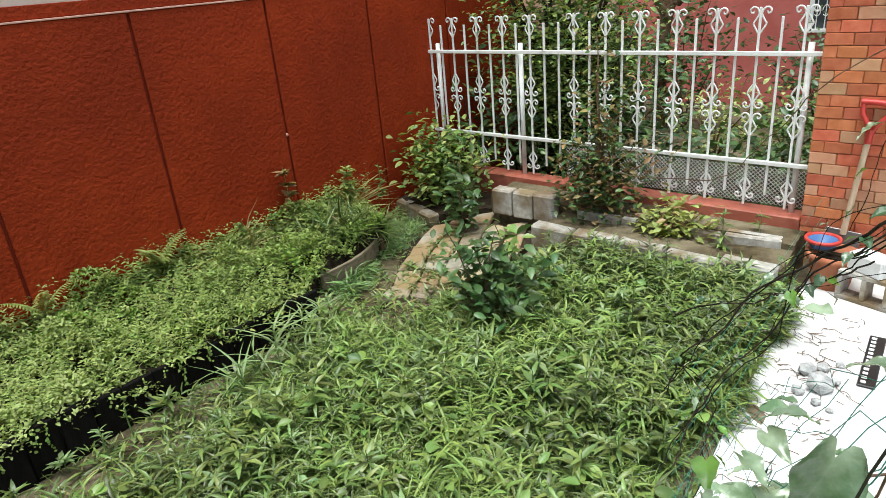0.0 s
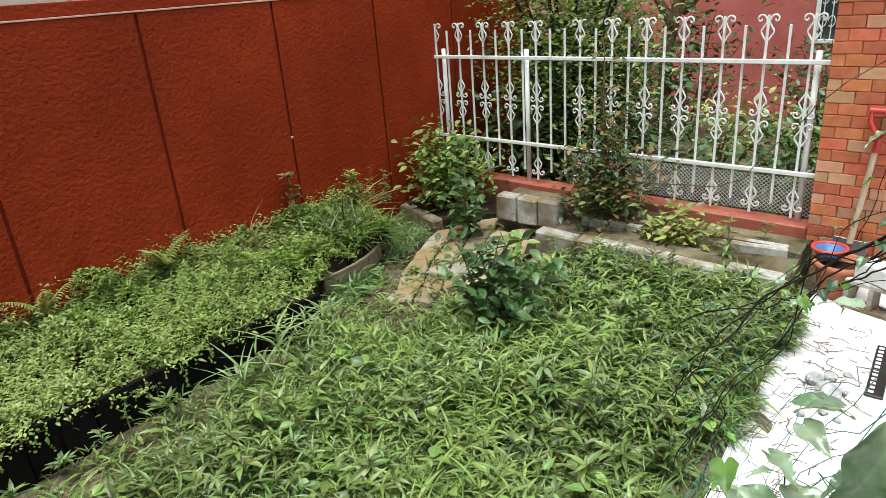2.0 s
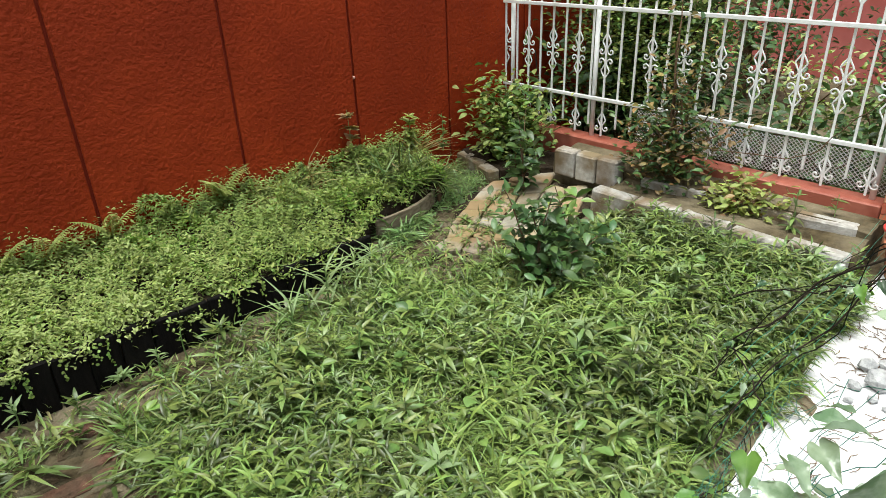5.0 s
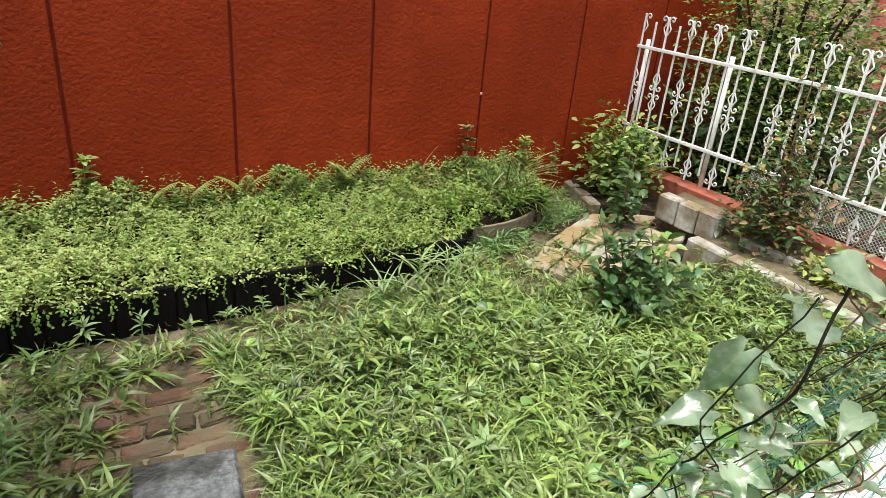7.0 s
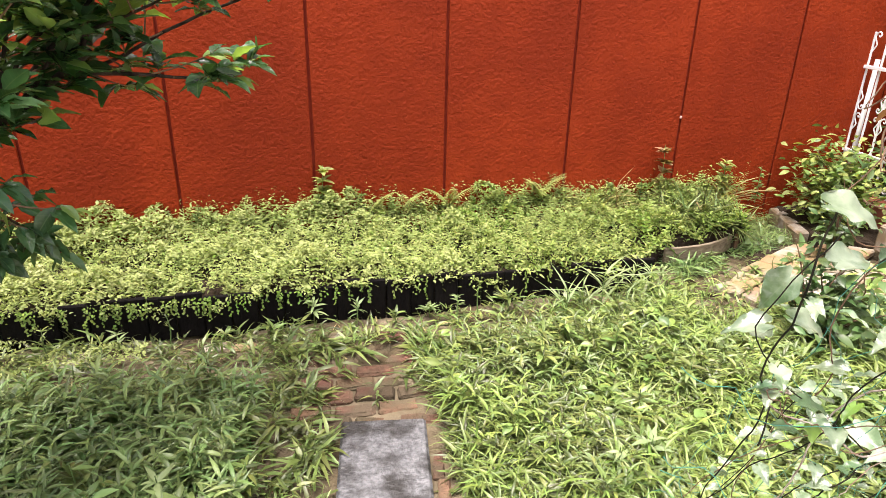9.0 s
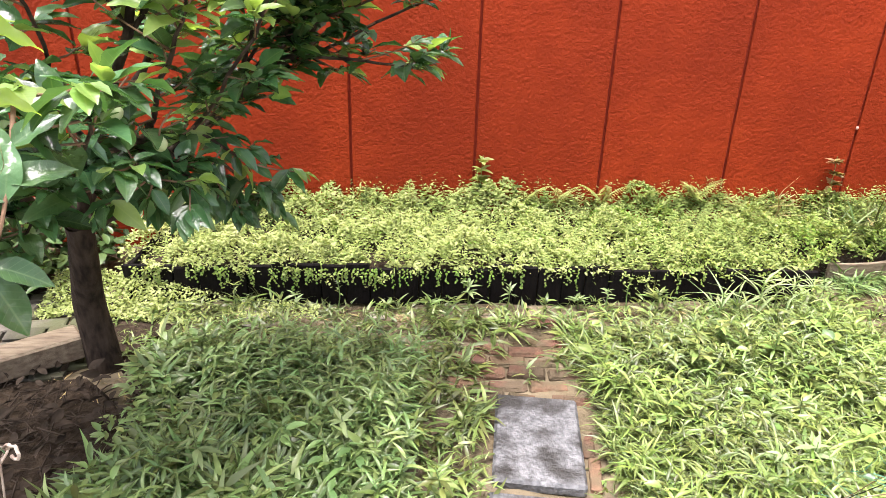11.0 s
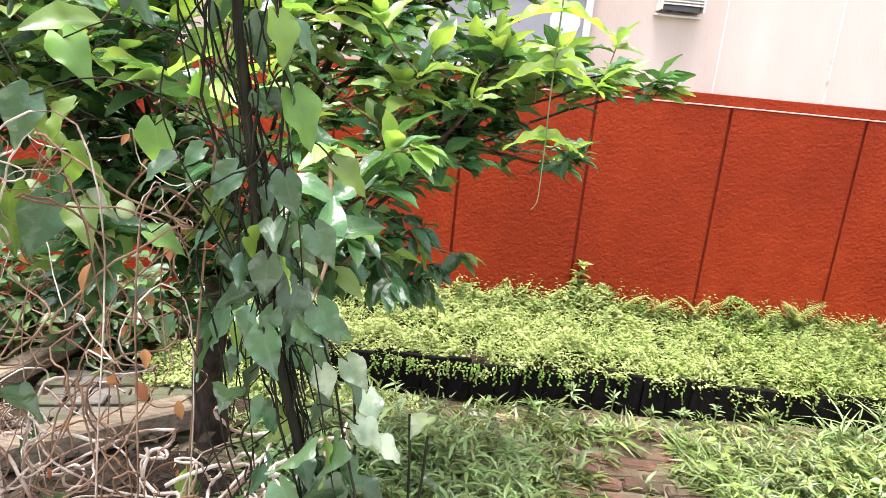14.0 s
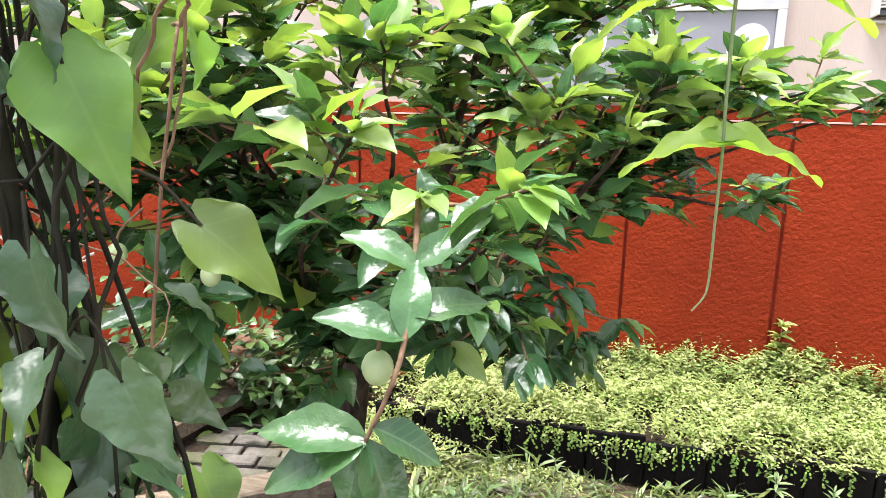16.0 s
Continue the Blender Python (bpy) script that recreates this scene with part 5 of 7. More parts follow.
def grass_clump(x, y, z, n, L, seed, material, label, wid=0.7):
    rng = np.random.default_rng(seed)
    a, e = rng.uniform(0, 6.28, n), rng.uniform(0.5, 1.4, n)
    d = np.stack([np.cos(a) * np.cos(e), np.sin(a) * np.cos(e), np.sin(e)], -1)
    pos = np.stack([rng.normal(0, 0.06, n), rng.normal(0, 0.05, n), np.zeros(n)], -1)
    v, f = strew(BLADE, pos, d, up_like(d, rng, 0.2), L * rng.uniform(0.6, 1.2, n), np.full(n, wid))
    put("grass_clump", mesh_np("grass_clump", v, f, material, True), m=Matrix.Translation((x, y, z)), label=label, category="grass", group="grass clumps")


grass_clump(0.10, -0.38, 0.2, 170, 0.3, 1, M["grass"], "fine arching grass clump at the end of the bed", 0.45)
grass_clump(0.28, -0.42, 0.16, 150, 0.28, 2, M["grass"], "fine arching grass clump at the end of the bed", 0.45)
grass_clump(-0.1, -0.3, 0.22, 120, 0.26, 3, M["grass"], "fine arching grass clump at the end of the bed", 0.45)
grass_clump(0.35, -0.12, 0.22, 60, 0.4, 4, M["straw"], "straw-coloured grass bent against the red wall", 0.35)
grass_clump(-0.55, -0.1, 0.25, 30, 0.34, 5, M["straw"], "straw-coloured grass bent against the red wall", 0.35)


def bushy(name, at, limbs, leaf, per, material, label, category, seed, shape=None, wood=None, thick=0.012, jitter=0.09, extra=None, droop=0.0, lo=-0.3):
    """A plant with stems to the given tips and leaves round their upper parts."""
    rng = np.random.default_rng(seed)
    plant = empty(name, at, label, category)
    tips, tubes = [], []
    for tip in limbs:
        tip = np.array(tip, float)
        mid = tip * np.array([0.35, 0.35, 0.55]) + rng.normal(0, 0.03, 3)
        p = curve_pts([(0, 0, 0), mid, tip], 12, 0.006, rng)
        tubes.append(tube_np(p, np.linspace(thick, thick * 0.25, 12), 6))
        for s_ in rng.uniform(0.35, 1.0, per):
            tips.append(p[int(s_ * 11)])
    for v, f in tubes:
        put("stem", mesh_np("stem", v, f, wood or M["twig"], True), plant)
    c = np.array(tips) + rng.normal(0, jitter, (len(tips), 3))
    c[:, 2] = np.maximum(c[:, 2], 0.03)
    d = sphere_dirs(rng, len(c), lo, 0.8)
    d[:, 2] -= droop
    s = leaf * rng.uniform(0.6, 1.25, len(c))
    if extra:
        sel = rng.uniform(0, 1, len(c)) < extra[1]
        v, f = strew(shape or LEAFLET, c[sel], d[sel], up_like(d[sel], rng, 0.4), s[sel])
        put("foliage", mesh_np("foliage", v, f, extra[0], True), plant, label=extra[2])
        c, d, s = c[~sel], d[~sel], s[~sel]
    v, f = strew(shape or LEAFLET, c, d, up_like(d, rng, 0.4), s)
    put("foliage", mesh_np("foliage", v, f, material, True), plant)
    return plant


bushy("garden_bush", (1.22, -0.40, 0.14), [(-0.24, -0.02, 0.42), (-0.1, 0.2, 0.58), (0.06, 0.12, 0.55), (0.18, -0.08, 0.50), (-0.12, -0.2, 0.38), (0.1, -0.28, 0.40), (0.24, 0.05, 0.45), (-0.3, 0.12, 0.36), (0.02, 0.0, 0.62), (-0.2, 0.08, 0.55), (0.2, -0.3, 0.3), (-0.05, 0.1, 0.45), (0.1, -0.1, 0.35), (-0.28, 0.02, 0.28)], 0.065, 120, M["bush"], "rounded bright green bush in the corner by the fence", "bush", 5, jitter=0.10, extra=(M["fern"], 0.38, "yellowing leaves"))
bushy("garden_shrub", (-0.20, -1.93, gz(-0.2, -1.93)), [(-0.2, 0.05, 0.40), (0.0, 0.12, 0.52), (0.2, 0.0, 0.45), (0.1, -0.2, 0.38), (-0.1, -0.18, 0.30), (0.3, -0.12, 0.34), (0.16, 0.18, 0.40), (-0.16, 0.16, 0.66), (0.05, 0.02, 0.6)], 0.08, 52, M["shrub"], "dark green leafy shrub standing in the grass", "shrub", 6, jitter=0.065, thick=0.009)
bushy("garden_sapling", (0.52, -1.5, gz(0.52, -1.5)), [(-0.05, 0.05, 0.36), (0.08, -0.05, 0.3), (-0.1, -0.08, 0.24)], 0.1, 8, M["bush"], "young broad-leaved sapling beside the stone path", "sapling", 7, jitter=0.04, thick=0.008, droop=0.2)
bushy("garden_sapling", (0.86, -0.86, 0.05), [(-0.02, 0.05, 0.48), (0.1, -0.08, 0.32), (-0.12, 0.0, 0.34), (0.05, 0.12, 0.58), (-0.05, -0.12, 0.25), (0.0, 0.0, 0.62)], 0.095, 22, M["shrub"], "bushy seedling in the stone path", "sapling", 8, jitter=0.06, thick=0.008)
bushy("garden_rose", (1.28, -1.78, 0.2), [(0.0, 0.05, 1.0), (0.1, 0.12, 1.25), (-0.1, -0.05, 0.65), (0.05, -0.15, 0.8), (-0.15, 0.15, 0.5), (-0.2, -0.02, 0.3), (0.12, -0.3, 0.45), (-0.05, 0.28, 0.4), (0.1, 0.2, 0.7), (-0.12, 0.1, 0.2), (-0.1, -0.2, 0.35), (0.05, 0.0, 0.4), (0.0, 0.35, 0.35), (0.1, -0.15, 0.5)], 0.055, 115, M["shrub"], "leggy shrub with bronze lower leaves before the fence", "shrub", 9, jitter=0.09, extra=(M["rose"], 0.4, "bronze and reddish leaves"))
bushy("low_shrub", (1.22, -2.32, 0.16), [(0.0, 0.15, 0.22), (0.05, -0.15, 0.2), (-0.12, 0.0, 0.16), (0.1, 0.05, 0.26), (-0.05, 0.25, 0.15), (0.05, -0.25, 0.15)], 0.055, 85, M["fern"], "low yellowing shrub in the front flower bed", "shrub", 10, jitter=0.05, extra=(M["rose"], 0.25, "reddish leaves"))
# beyond the fence
for i, (x, y, h) in enumerate(((2.2, -0.75, 1.5), (2.6, -0.9, 1.9), (2.35, -1.35, 1.35))):
    bushy("neighbour_shrub", (x, y, -0.02), [(0, 0.3, h), (-0.2, -0.3, h * 0.9), (0.25, 0.1, h * 0.95), (0.1, -0.4, h * 0.7), (-0.1, 0.4, h * 0.7), (-0.25, 0, h * 0.5), (0.1, 0.1, h * 0.4)], 0.08, 140, M["shrub"], "tall dark green shrub behind the white fence", "shrub", 330 + i, jitter=0.15)
bushy("neighbour_tree", (2.25, -0.85, -0.02), [(0.0, 0.2, 2.2), (-0.3, -0.3, 2.1), (0.2, -0.5, 2.4), (0.0, 0.6, 1.9), (-0.2, 0.0, 1.6), (0.3, 0.3, 2.6), (-0.35, -0.6, 1.7), (-0.3, 0.35, 1.3), (0.1, -0.7, 1.4), (-0.2, -0.65, 1.2), (0.4, 0.0, 2.8), (-0.1, -0.2, 2.5), (-0.35, 0.55, 2.3), (0.1, -0.5, 1.5), (-0.2, 0.3, 1.8), (0.2, 0.0, 1.3), (0.0, -0.7, 2.2)], 0.05, 640, M["bush"], "small-leaved tree behind the white fence", "tree", 12, jitter=0.19, thick=0.03, wood=M["bark"], extra=(M["fern"], 0.3, "paler young leaves"))
bushy("neighbour_shrub", (2.4, -0.35, -0.02), [(0, 0.2, 0.9), (-0.2, -0.2, 0.8), (0.2, 0.1, 1.2), (0.1, -0.4, 1.0), (-0.3, 0.1, 0.5)], 0.16, 22, M["shrub"], "dark large-leaved shrub in deep shade", "shrub", 13, jitter=0.12, wood=M["bark"], shape=LANCE)
for i, (x, y, h) in enumerate(((1.98, -0.12, 1.0), (2.05, -0.62, 0.95), (2.1, -1.15, 0.8))):
    bushy("neighbour_shrub", (x, y, -0.02), [(0, 0.15, h), (-0.15, -0.2, h * 0.85), (0.18, 0.05, h * 0.95), (0.05, -0.25, h * 0.65), (-0.1, 0.2, h * 0.6), (0.0, 0.0, h * 0.45)], 0.17, 20, M["shrub"], "dark large-leaved shrub in deep shade", "shrub", 60 + i, jitter=0.1, wood=M["bark"], shape=LANCE)
bushy("neighbour_shrub", (3.25, -2.45, -0.02), [(0, 0.25, 0.6), (-0.2, -0.3, 0.55), (0.2, 0.1, 0.66), (0.1, -0.5, 0.55), (0.0, 0.5, 0.5)], 0.07, 70, M["bush"], "light green low shrub in the neighbouring garden", "shrub", 15, jitter=0.12)
bushy("neighbour_shrub", (3.3, -1.8, -0.02), [(0, 0.3, 0.75), (-0.2, -0.4, 0.7), (0.3, 0.1, 0.8), (0.1, -0.7, 0.72), (0.0, 0.7, 0.7), (0.2, -0.2, 0.85)], 0.07, 60, M["gold"], "bright yellow-green shrub in the neighbouring garden", "shrub", 14, jitter=0.12)
for i, (x, y, h) in enumerate(((2.7, -1.6, 0.42), (2.9, -2.7, 0.55), (4.2, -3.0, 1.1), (2.5, -2.35, 0.4), (4.6, -1.0, 1.6), (3.6, -0.5, 1.3), (3.4, -3.3, 1.0), (5.2, -2.2, 1.0), (5.3, 0.0, 1.5), (3.0, 0.0, 1.2), (5.0, -3.6, 1.3))):
    bushy("neighbour_shrub", (x, y, -0.02), [(0, 0.3, h), (-0.2, -0.3, h * 0.9), (0.25, 0.1, h * 0.95), (0.1, -0.5, h * 0.7), (-0.1, 0.5, h * 0.7), (-0.25, 0, h * 0.5)], 0.085, 110, M["shrub"], "green shrub in the neighbouring garden", "shrub", 20 + i, jitter=0.17)


def trunked_tree():
    t = empty("neighbour_tree", (4.7, -0.7, -0.03), "tree with a forked brown trunk in the neighbouring garden", "tree")
    v, f = join_np([tube_np(curve_pts([(0, 0, 0), (-0.05, 0.02, 0.8), (0.05, -0.05, 1.5), (0.15, -0.3, 2.3)], 14), np.linspace(0.09, 0.05, 14), 8), tube_np(curve_pts([(0.0, 0, 1.3), (-0.1, 0.25, 1.8), (-0.15, 0.5, 2.5)], 10), np.linspace(0.06, 0.03, 10), 8), tube_np(curve_pts([(0.05, -0.1, 1.4), (0.0, -0.5, 1.8), (-0.2, -0.9, 2.2)], 10), np.linspace(0.05, 0.02, 10), 8)])
    put("trunk", mesh_np("trunk", v, f, M["twig"], True), t)
    rng = np.random.default_rng(44)
    c = np.concatenate([rng.normal(0, 1, (500, 3)) * [0.35, 0.4, 0.3] + o for o in ((0.1, -0.4, 2.6), (-0.1, 0.5, 2.7), (-0.2, -1.1, 2.3))])
    d = sphere_dirs(rng, len(c), -0.5, 0.7)
    v, f = strew(LEAFLET, c, d, up_like(d, rng, 0.4), rng.uniform(0.05, 0.09, len(c)))
    put("crown", mesh_np("crown", v, f, M["bush"], True), t)


trunked_tree()
for i, (x, y, h) in enumerate(((-6.1, -1.0, 0.75), (-6.3, -1.9, 0.6), (-6.8, -2.7, 0.8), (-5.75, -2.75, 0.45), (-7.4, -1.2, 1.0), (-6.0, -3.5, 0.6), (-5.55, -0.75, 0.5))):
    bushy("wall_shrub", (x, y, -0.03), [(0.0, 0.3, h), (-0.25, -0.2, h * 0.9), (0.25, 0.05, h * 0.8), (0.1, -0.3, h * 0.7), (-0.3, 0.2, h * 0.85), (0.3, 0.3, h * 0.5), (0.0, 0.0, h)], 0.11, 70, M["shrub"], "leafy dark green shrub beyond the persimmon tree", "shrub", 340 + i, jitter=0.12)
bushy("wall_shrub", (-5.2, -0.45, 0.0), [(0.0, 0.2, 0.45), (-0.2, -0.1, 0.4), (0.2, 0.0, 0.38), (0.1, -0.2, 0.3), (-0.35, 0.15, 0.5), (-0.2, 0.25, 0.6)], 0.09, 40, M["shrub"], "dark shrub at the end of the long bed", "shrub", 61, jitter=0.08)


# ---- persimmon tree ----
def persimmon_tree():
    rng = np.random.default_rng(50)
    base = np.array([-4.72, -1.60, -0.06])
    tree = empty("persimmon_tree", base, "low spreading persimmon tree with glossy leaves and unripe fruit", "tree")
    fork = np.array([0.06, -0.12, 0.85])
    v, f = tube_np(curve_pts([(0, 0, 0), (-0.03, 0.02, 0.35), (0.03, -0.06, 0.62), fork], 14, 0.004, rng), np.linspace(0.085, 0.055, 14), 10)
    put("trunk", mesh_np("trunk", v, f, M["bark"], True), tree)
    tips = [(-2.80, -1.67, 1.90), (-3.07, -1.30, 1.46), (-3.45, -1.55, 1.85), (-3.28, -2.2, 1.90), (-3.74, -2.66, 1.83), (-3.80, -3.20, 1.62), (-4.1, -2.9, 1.95), (-4.5, -3.05, 1.85),
            (-3.95, -1.3, 1.75), (-4.5, -0.95, 1.9), (-5.3, -1.6, 1.95), (-5.4, -2.5, 1.9), (-4.9, -2.4, 2.1), (-4.2, -2.1, 2.05), (-5.1, -3.0, 1.75), (-3.6, -1.9, 2.02), (-5.7, -2.0, 1.7),
            (-4.75, -2.8, 1.72), (-3.5, -2.45, 1.95), (-4.2, -2.4, 2.2), (-3.85, -2.0, 2.16), (-4.8, -1.8, 2.25), (-3.5, -1.7, 2.05), (-4.5, -2.9, 2.15), (-4.05, -3.15, 1.78), (-3.02, -1.8, 1.92), (-3.2, -1.75, 1.98), (-3.12, -2.02, 1.86), (-3.6, -2.2, 2.15), (-4.5, -3.0, 1.3), (-4.75, -2.7, 1.12), (-4.3, -2.75, 1.1), (-4.2, -2.62, 2.05), (-3.92, -2.5, 2.06), (-4.45, -2.8, 2.04), (-4.68, -2.9, 1.92), (-4.95, -2.75, 1.95), (-4.6, -3.2, 1.9), (-4.85, -3.1, 2.1), (-3.8, -2.3, 2.12), (-5.2, -3.2, 1.95), (-4.9, -3.3, 1.65)]
    low = [(-3.70, -2.02, 1.0), (-3.79, -2.2, 1.1), (-3.74, -2.3, 1.25), (-3.88, -2.85, 1.40), (-3.86, -2.5, 1.26), (-3.892, -3.28, 1.68)]
    limbs = []
    for i, e in enumerate(((-3.55, -1.75, 1.62), (-3.95, -2.55, 1.45), (-4.6, -2.7, 1.75), (-5.2, -2.1, 1.8), (-4.3, -1.25, 1.65), (-4.1, -2.0, 1.95))):
        e = np.array(e) - base
        p = curve_pts([fork, fork + (e - fork) * 0.5 + rng.normal(0, 0.06, 3), e], 20, 0.012, rng)
        limbs.append(p)
        v, f = tube_np(p, np.linspace(0.034, 0.012, 20), 7)
        put("limb", mesh_np("limb", v, f, M["bark"], True), tree)
    spots = []
    for i, tp in enumerate(tips + low):
        hang = i >= len(tips)
        tp = np.array(tp) - base
        lp = limbs[1] if hang else min(limbs, key=lambda w: np.linalg.norm(w[-1] - tp))
        start = lp[rng.integers(8, 19)]
        mid = start + (tp - start) * 0.5 + np.array([0, 0, 0.06]) + rng.normal(0, 0.05, 3)
        p = curve_pts([start, mid, tp], 16, 0.008, rng)
        v, f = tube_np(p, np.linspace(0.011, 0.003, 16), 6)
        put("branch", mesh_np("branch", v, f, M["bark"], True), tree)
        spots.append((p[-1], p[-1] - p[-3], hang))
        for s in np.linspace(0.3 if hang else 0.12, 0.98, 7 if hang else 12):
            q = p[int(s * 15)]
            ahead = (tp - start) / np.linalg.norm(tp - start)
            o = rng.normal(0, 1, 3) * np.array([0.13, 0.13, 0.06]) * (1.1 - 0.4 * s) + 0.06 * ahead + np.array([0, 0, -0.03 if hang else 0.03])
            tw = curve_pts([q, q + o * 0.55 + np.array([0, 0, -0.01]), q + o], 6)
            spots.append((tw[-1], tw[-1] - tw[-3], hang))
            v, f = tube_np(tw, np.linspace(0.004, 0.002, 6), 5)
            put("twig", mesh_np("twig", v, f, M["twig"]), tree)
    near_me = [mesh_np("leaf", *OVAL, M["persimmon"], True, OVAL[0]), mesh_np("leaf", *OVAL, M["fresh"], True, OVAL[0])]
    near, far_p, far_d, far_s, far_k = 0, [], [], [], []
    for q, o, hang in spots:
        out = np.array(o) / (np.linalg.norm(o) + 1e-6)
        young = rng.uniform() < (0.8 if q[2] + base[2] > 1.8 else 0.5 if q[2] + base[2] > 1.65 else 0.16)
        n = rng.integers(6, 9)
        for k in range(n):
            a = k * 2.4 + rng.uniform(-0.3, 0.3)
            back = 0.09 * (k / n) * (1 + rng.uniform(-0.3, 0.3))
            open_ = 0.35 + 0.9 * k / n
            d = np.array([np.cos(a), np.sin(a), 0.0]) * open_ + 0.75 * out * (1.2 - k / n) + np.array([0, 0, (-0.2 if hang else 0.16) - 0.25 * k / n])
            sz = (0.78 if hang else 1.0) * rng.uniform(0.09, 0.15) * (0.8 + 0.35 * k / n)
            fresh = rng.uniform() < ((0.75 if k < 4 else 0.3) if young else 0.05)
            pos = q - out * back + rng.normal(0, 0.004, 3)
            if pos[1] + base[1] < -3.22 and pos[2] + base[2] < 1.66 and pos[0] + base[0] > -4.1:
                continue
            if near < 300 and pos[1] + base[1] < -2.45 and pos[0] + base[0] > -4.5:
                put("leaf", near_me[int(fresh)], tree, leaf_matrix(pos, d, UP + rng.normal(0, 0.3, 3), sz))
                near += 1
            else:
                far_p.append(pos)
                far_d.append(d)
                far_s.append(sz)
                far_k.append(fresh)
    P, D, S, K = np.array(far_p), np.array(far_d), np.array(far_s), np.array(far_k)
    for m_, sel, label in ((M["persimmon"], ~K, ""), (M["fresh"], K, "fresh light green leaves")):
        v, f = strew(OVAL7, P[sel], D[sel], up_like(D[sel], rng, 0.3), S[sel])
        put("crown", mesh_np("crown", v, f, m_, True, OVAL7[0]), tree, label=label, kind="stuff")
    for x, y, z in ((-3.892, -3.443, 1.47), (-3.98, -2.68, 1.51), (-4.40, -3.07, 1.466), (-4.6, -3.1, 1.5), (-3.9, -2.6, 1.4)):
        q = np.array((x, y, z)) - base
        bm2 = bmesh.new()
        bmesh.ops.create_uvsphere(bm2, u_segments=16, v_segments=10, radius=0.021)
        for vv in bm2.verts:
            vv.co.z *= 1.22 if vv.co.z < 0 else 1.05
        fr = put("fruit", finish(bm2, "fruit", M["fruit"], True), tree, Matrix.Translation(Vector(q)), "pale green unripe persimmon")
        v, f = tube_np(curve_pts([(0, 0, 0.02), (0.006, 0.01, 0.05), (0.03, 0.05, 0.09)], 6), 0.003, 5)
        put("stalk", mesh_np("stalk", v, f, M["twig"]), fr)
    # the hanging spray round the nearest fruit
    q = np.array((-3.892, -3.443, 1.47)) - base
    sp = curve_pts([q + [0.0, 0.16, 0.2], q + [0.03, 0.05, 0.10], q + [0.035, -0.02, 0.01], q + [0.0, -0.04, -0.085]], 12)
    v, f = tube_np(sp, np.linspace(0.005, 0.003, 12), 5)
    put("twig", mesh_np("twig", v, f, M["twig"]), tree)
    rt, fu = np.array([0.95, 0.31, 0.0]), np.array([-0.07, 0.22, 0.97])
    for k, a, b_, s_ in ((11, -1.0, 0.25, 0.165), (11, -0.95, -0.3, 0.17), (11, -0.3, -1.0, 0.13), (11, 0.45, -1.0, 0.15), (10, 1.0, -0.25, 0.12), (6, 0.15, 1.0, 0.125), (6, -1.0, 0.3, 0.14), (5, 0.9, 0.3, 0.13), (3, -0.9, 0.5, 0.13), (3, 0.8, 0.6, 0.12)):
        put("leaf", near_me[0], tree, leaf_matrix(sp[k], a * rt + b_ * fu + rng.normal(0, 0.08, 3), (0.25, -0.5, 0.85), 0.84 * s_))


persimmon_tree()


# ---- vines, their stakes and the netting ----
def vine_leaves(parent, me_list, weights, pts, rng, size, face=(0, 0, 0), flat=0.0):
    """Single leaves on thin stalks: hanging tip down, or held level where flat is near 1."""
    for p in pts:
        a = rng.uniform(0, 6.28)
        out = np.array([np.cos(a), np.sin(a), 0.0]) + 0.5 * np.array(face)
        d = (1 - flat) * np.array([rng.normal(0, 0.4), rng.normal(0, 0.4), -1.0 + rng.uniform(0, 0.6)]) + (0.45 + 0.6 * flat) * out
        side = np.cross(out, UP) * rng.uniform(-1, 1)
        me = me_list[rng.choice(len(me_list), p=weights)]
        s_ = size * rng.uniform(0.55, 1.25)
        q = np.array(p) + rng.uniform(0.3, 0.7) * s_ * out + np.array([0, 0, 0.25 * s_])
        put("leaf", me, parent, leaf_matrix(q, d, (1 - flat) * (out + 0.8 * side) + (0.25 + flat) * UP + rng.normal(0, 0.25, 3), s_))


VL = [mesh_np("leaf", *HEART, m_, True, HEART[0]) for m_ in (M["vine"], M["vinelight"], M["vinesheen"])] + [mesh_np("leaf", *SMALL, M["deadleaf"], True)]


def curly(p, rng, r_=0.02, turns=4.0):
    """Lets a line wander round itself like a dried tendril."""
    s = np.linspace(0, 1, len(p))
    a, b_ = rng.uniform(0, 6.28, 2)
    k = turns * rng.uniform(0.6, 1.4)
    w = r_ * np.stack([np.cos(6.28 * k * s + a), np.sin(6.28 * k * s * 0.8 + b_), 0.7 * np.sin(6.28 * k * s * 1.2 + a)], -1)
    return p + w * np.minimum(1, 6 * s)[:, None]


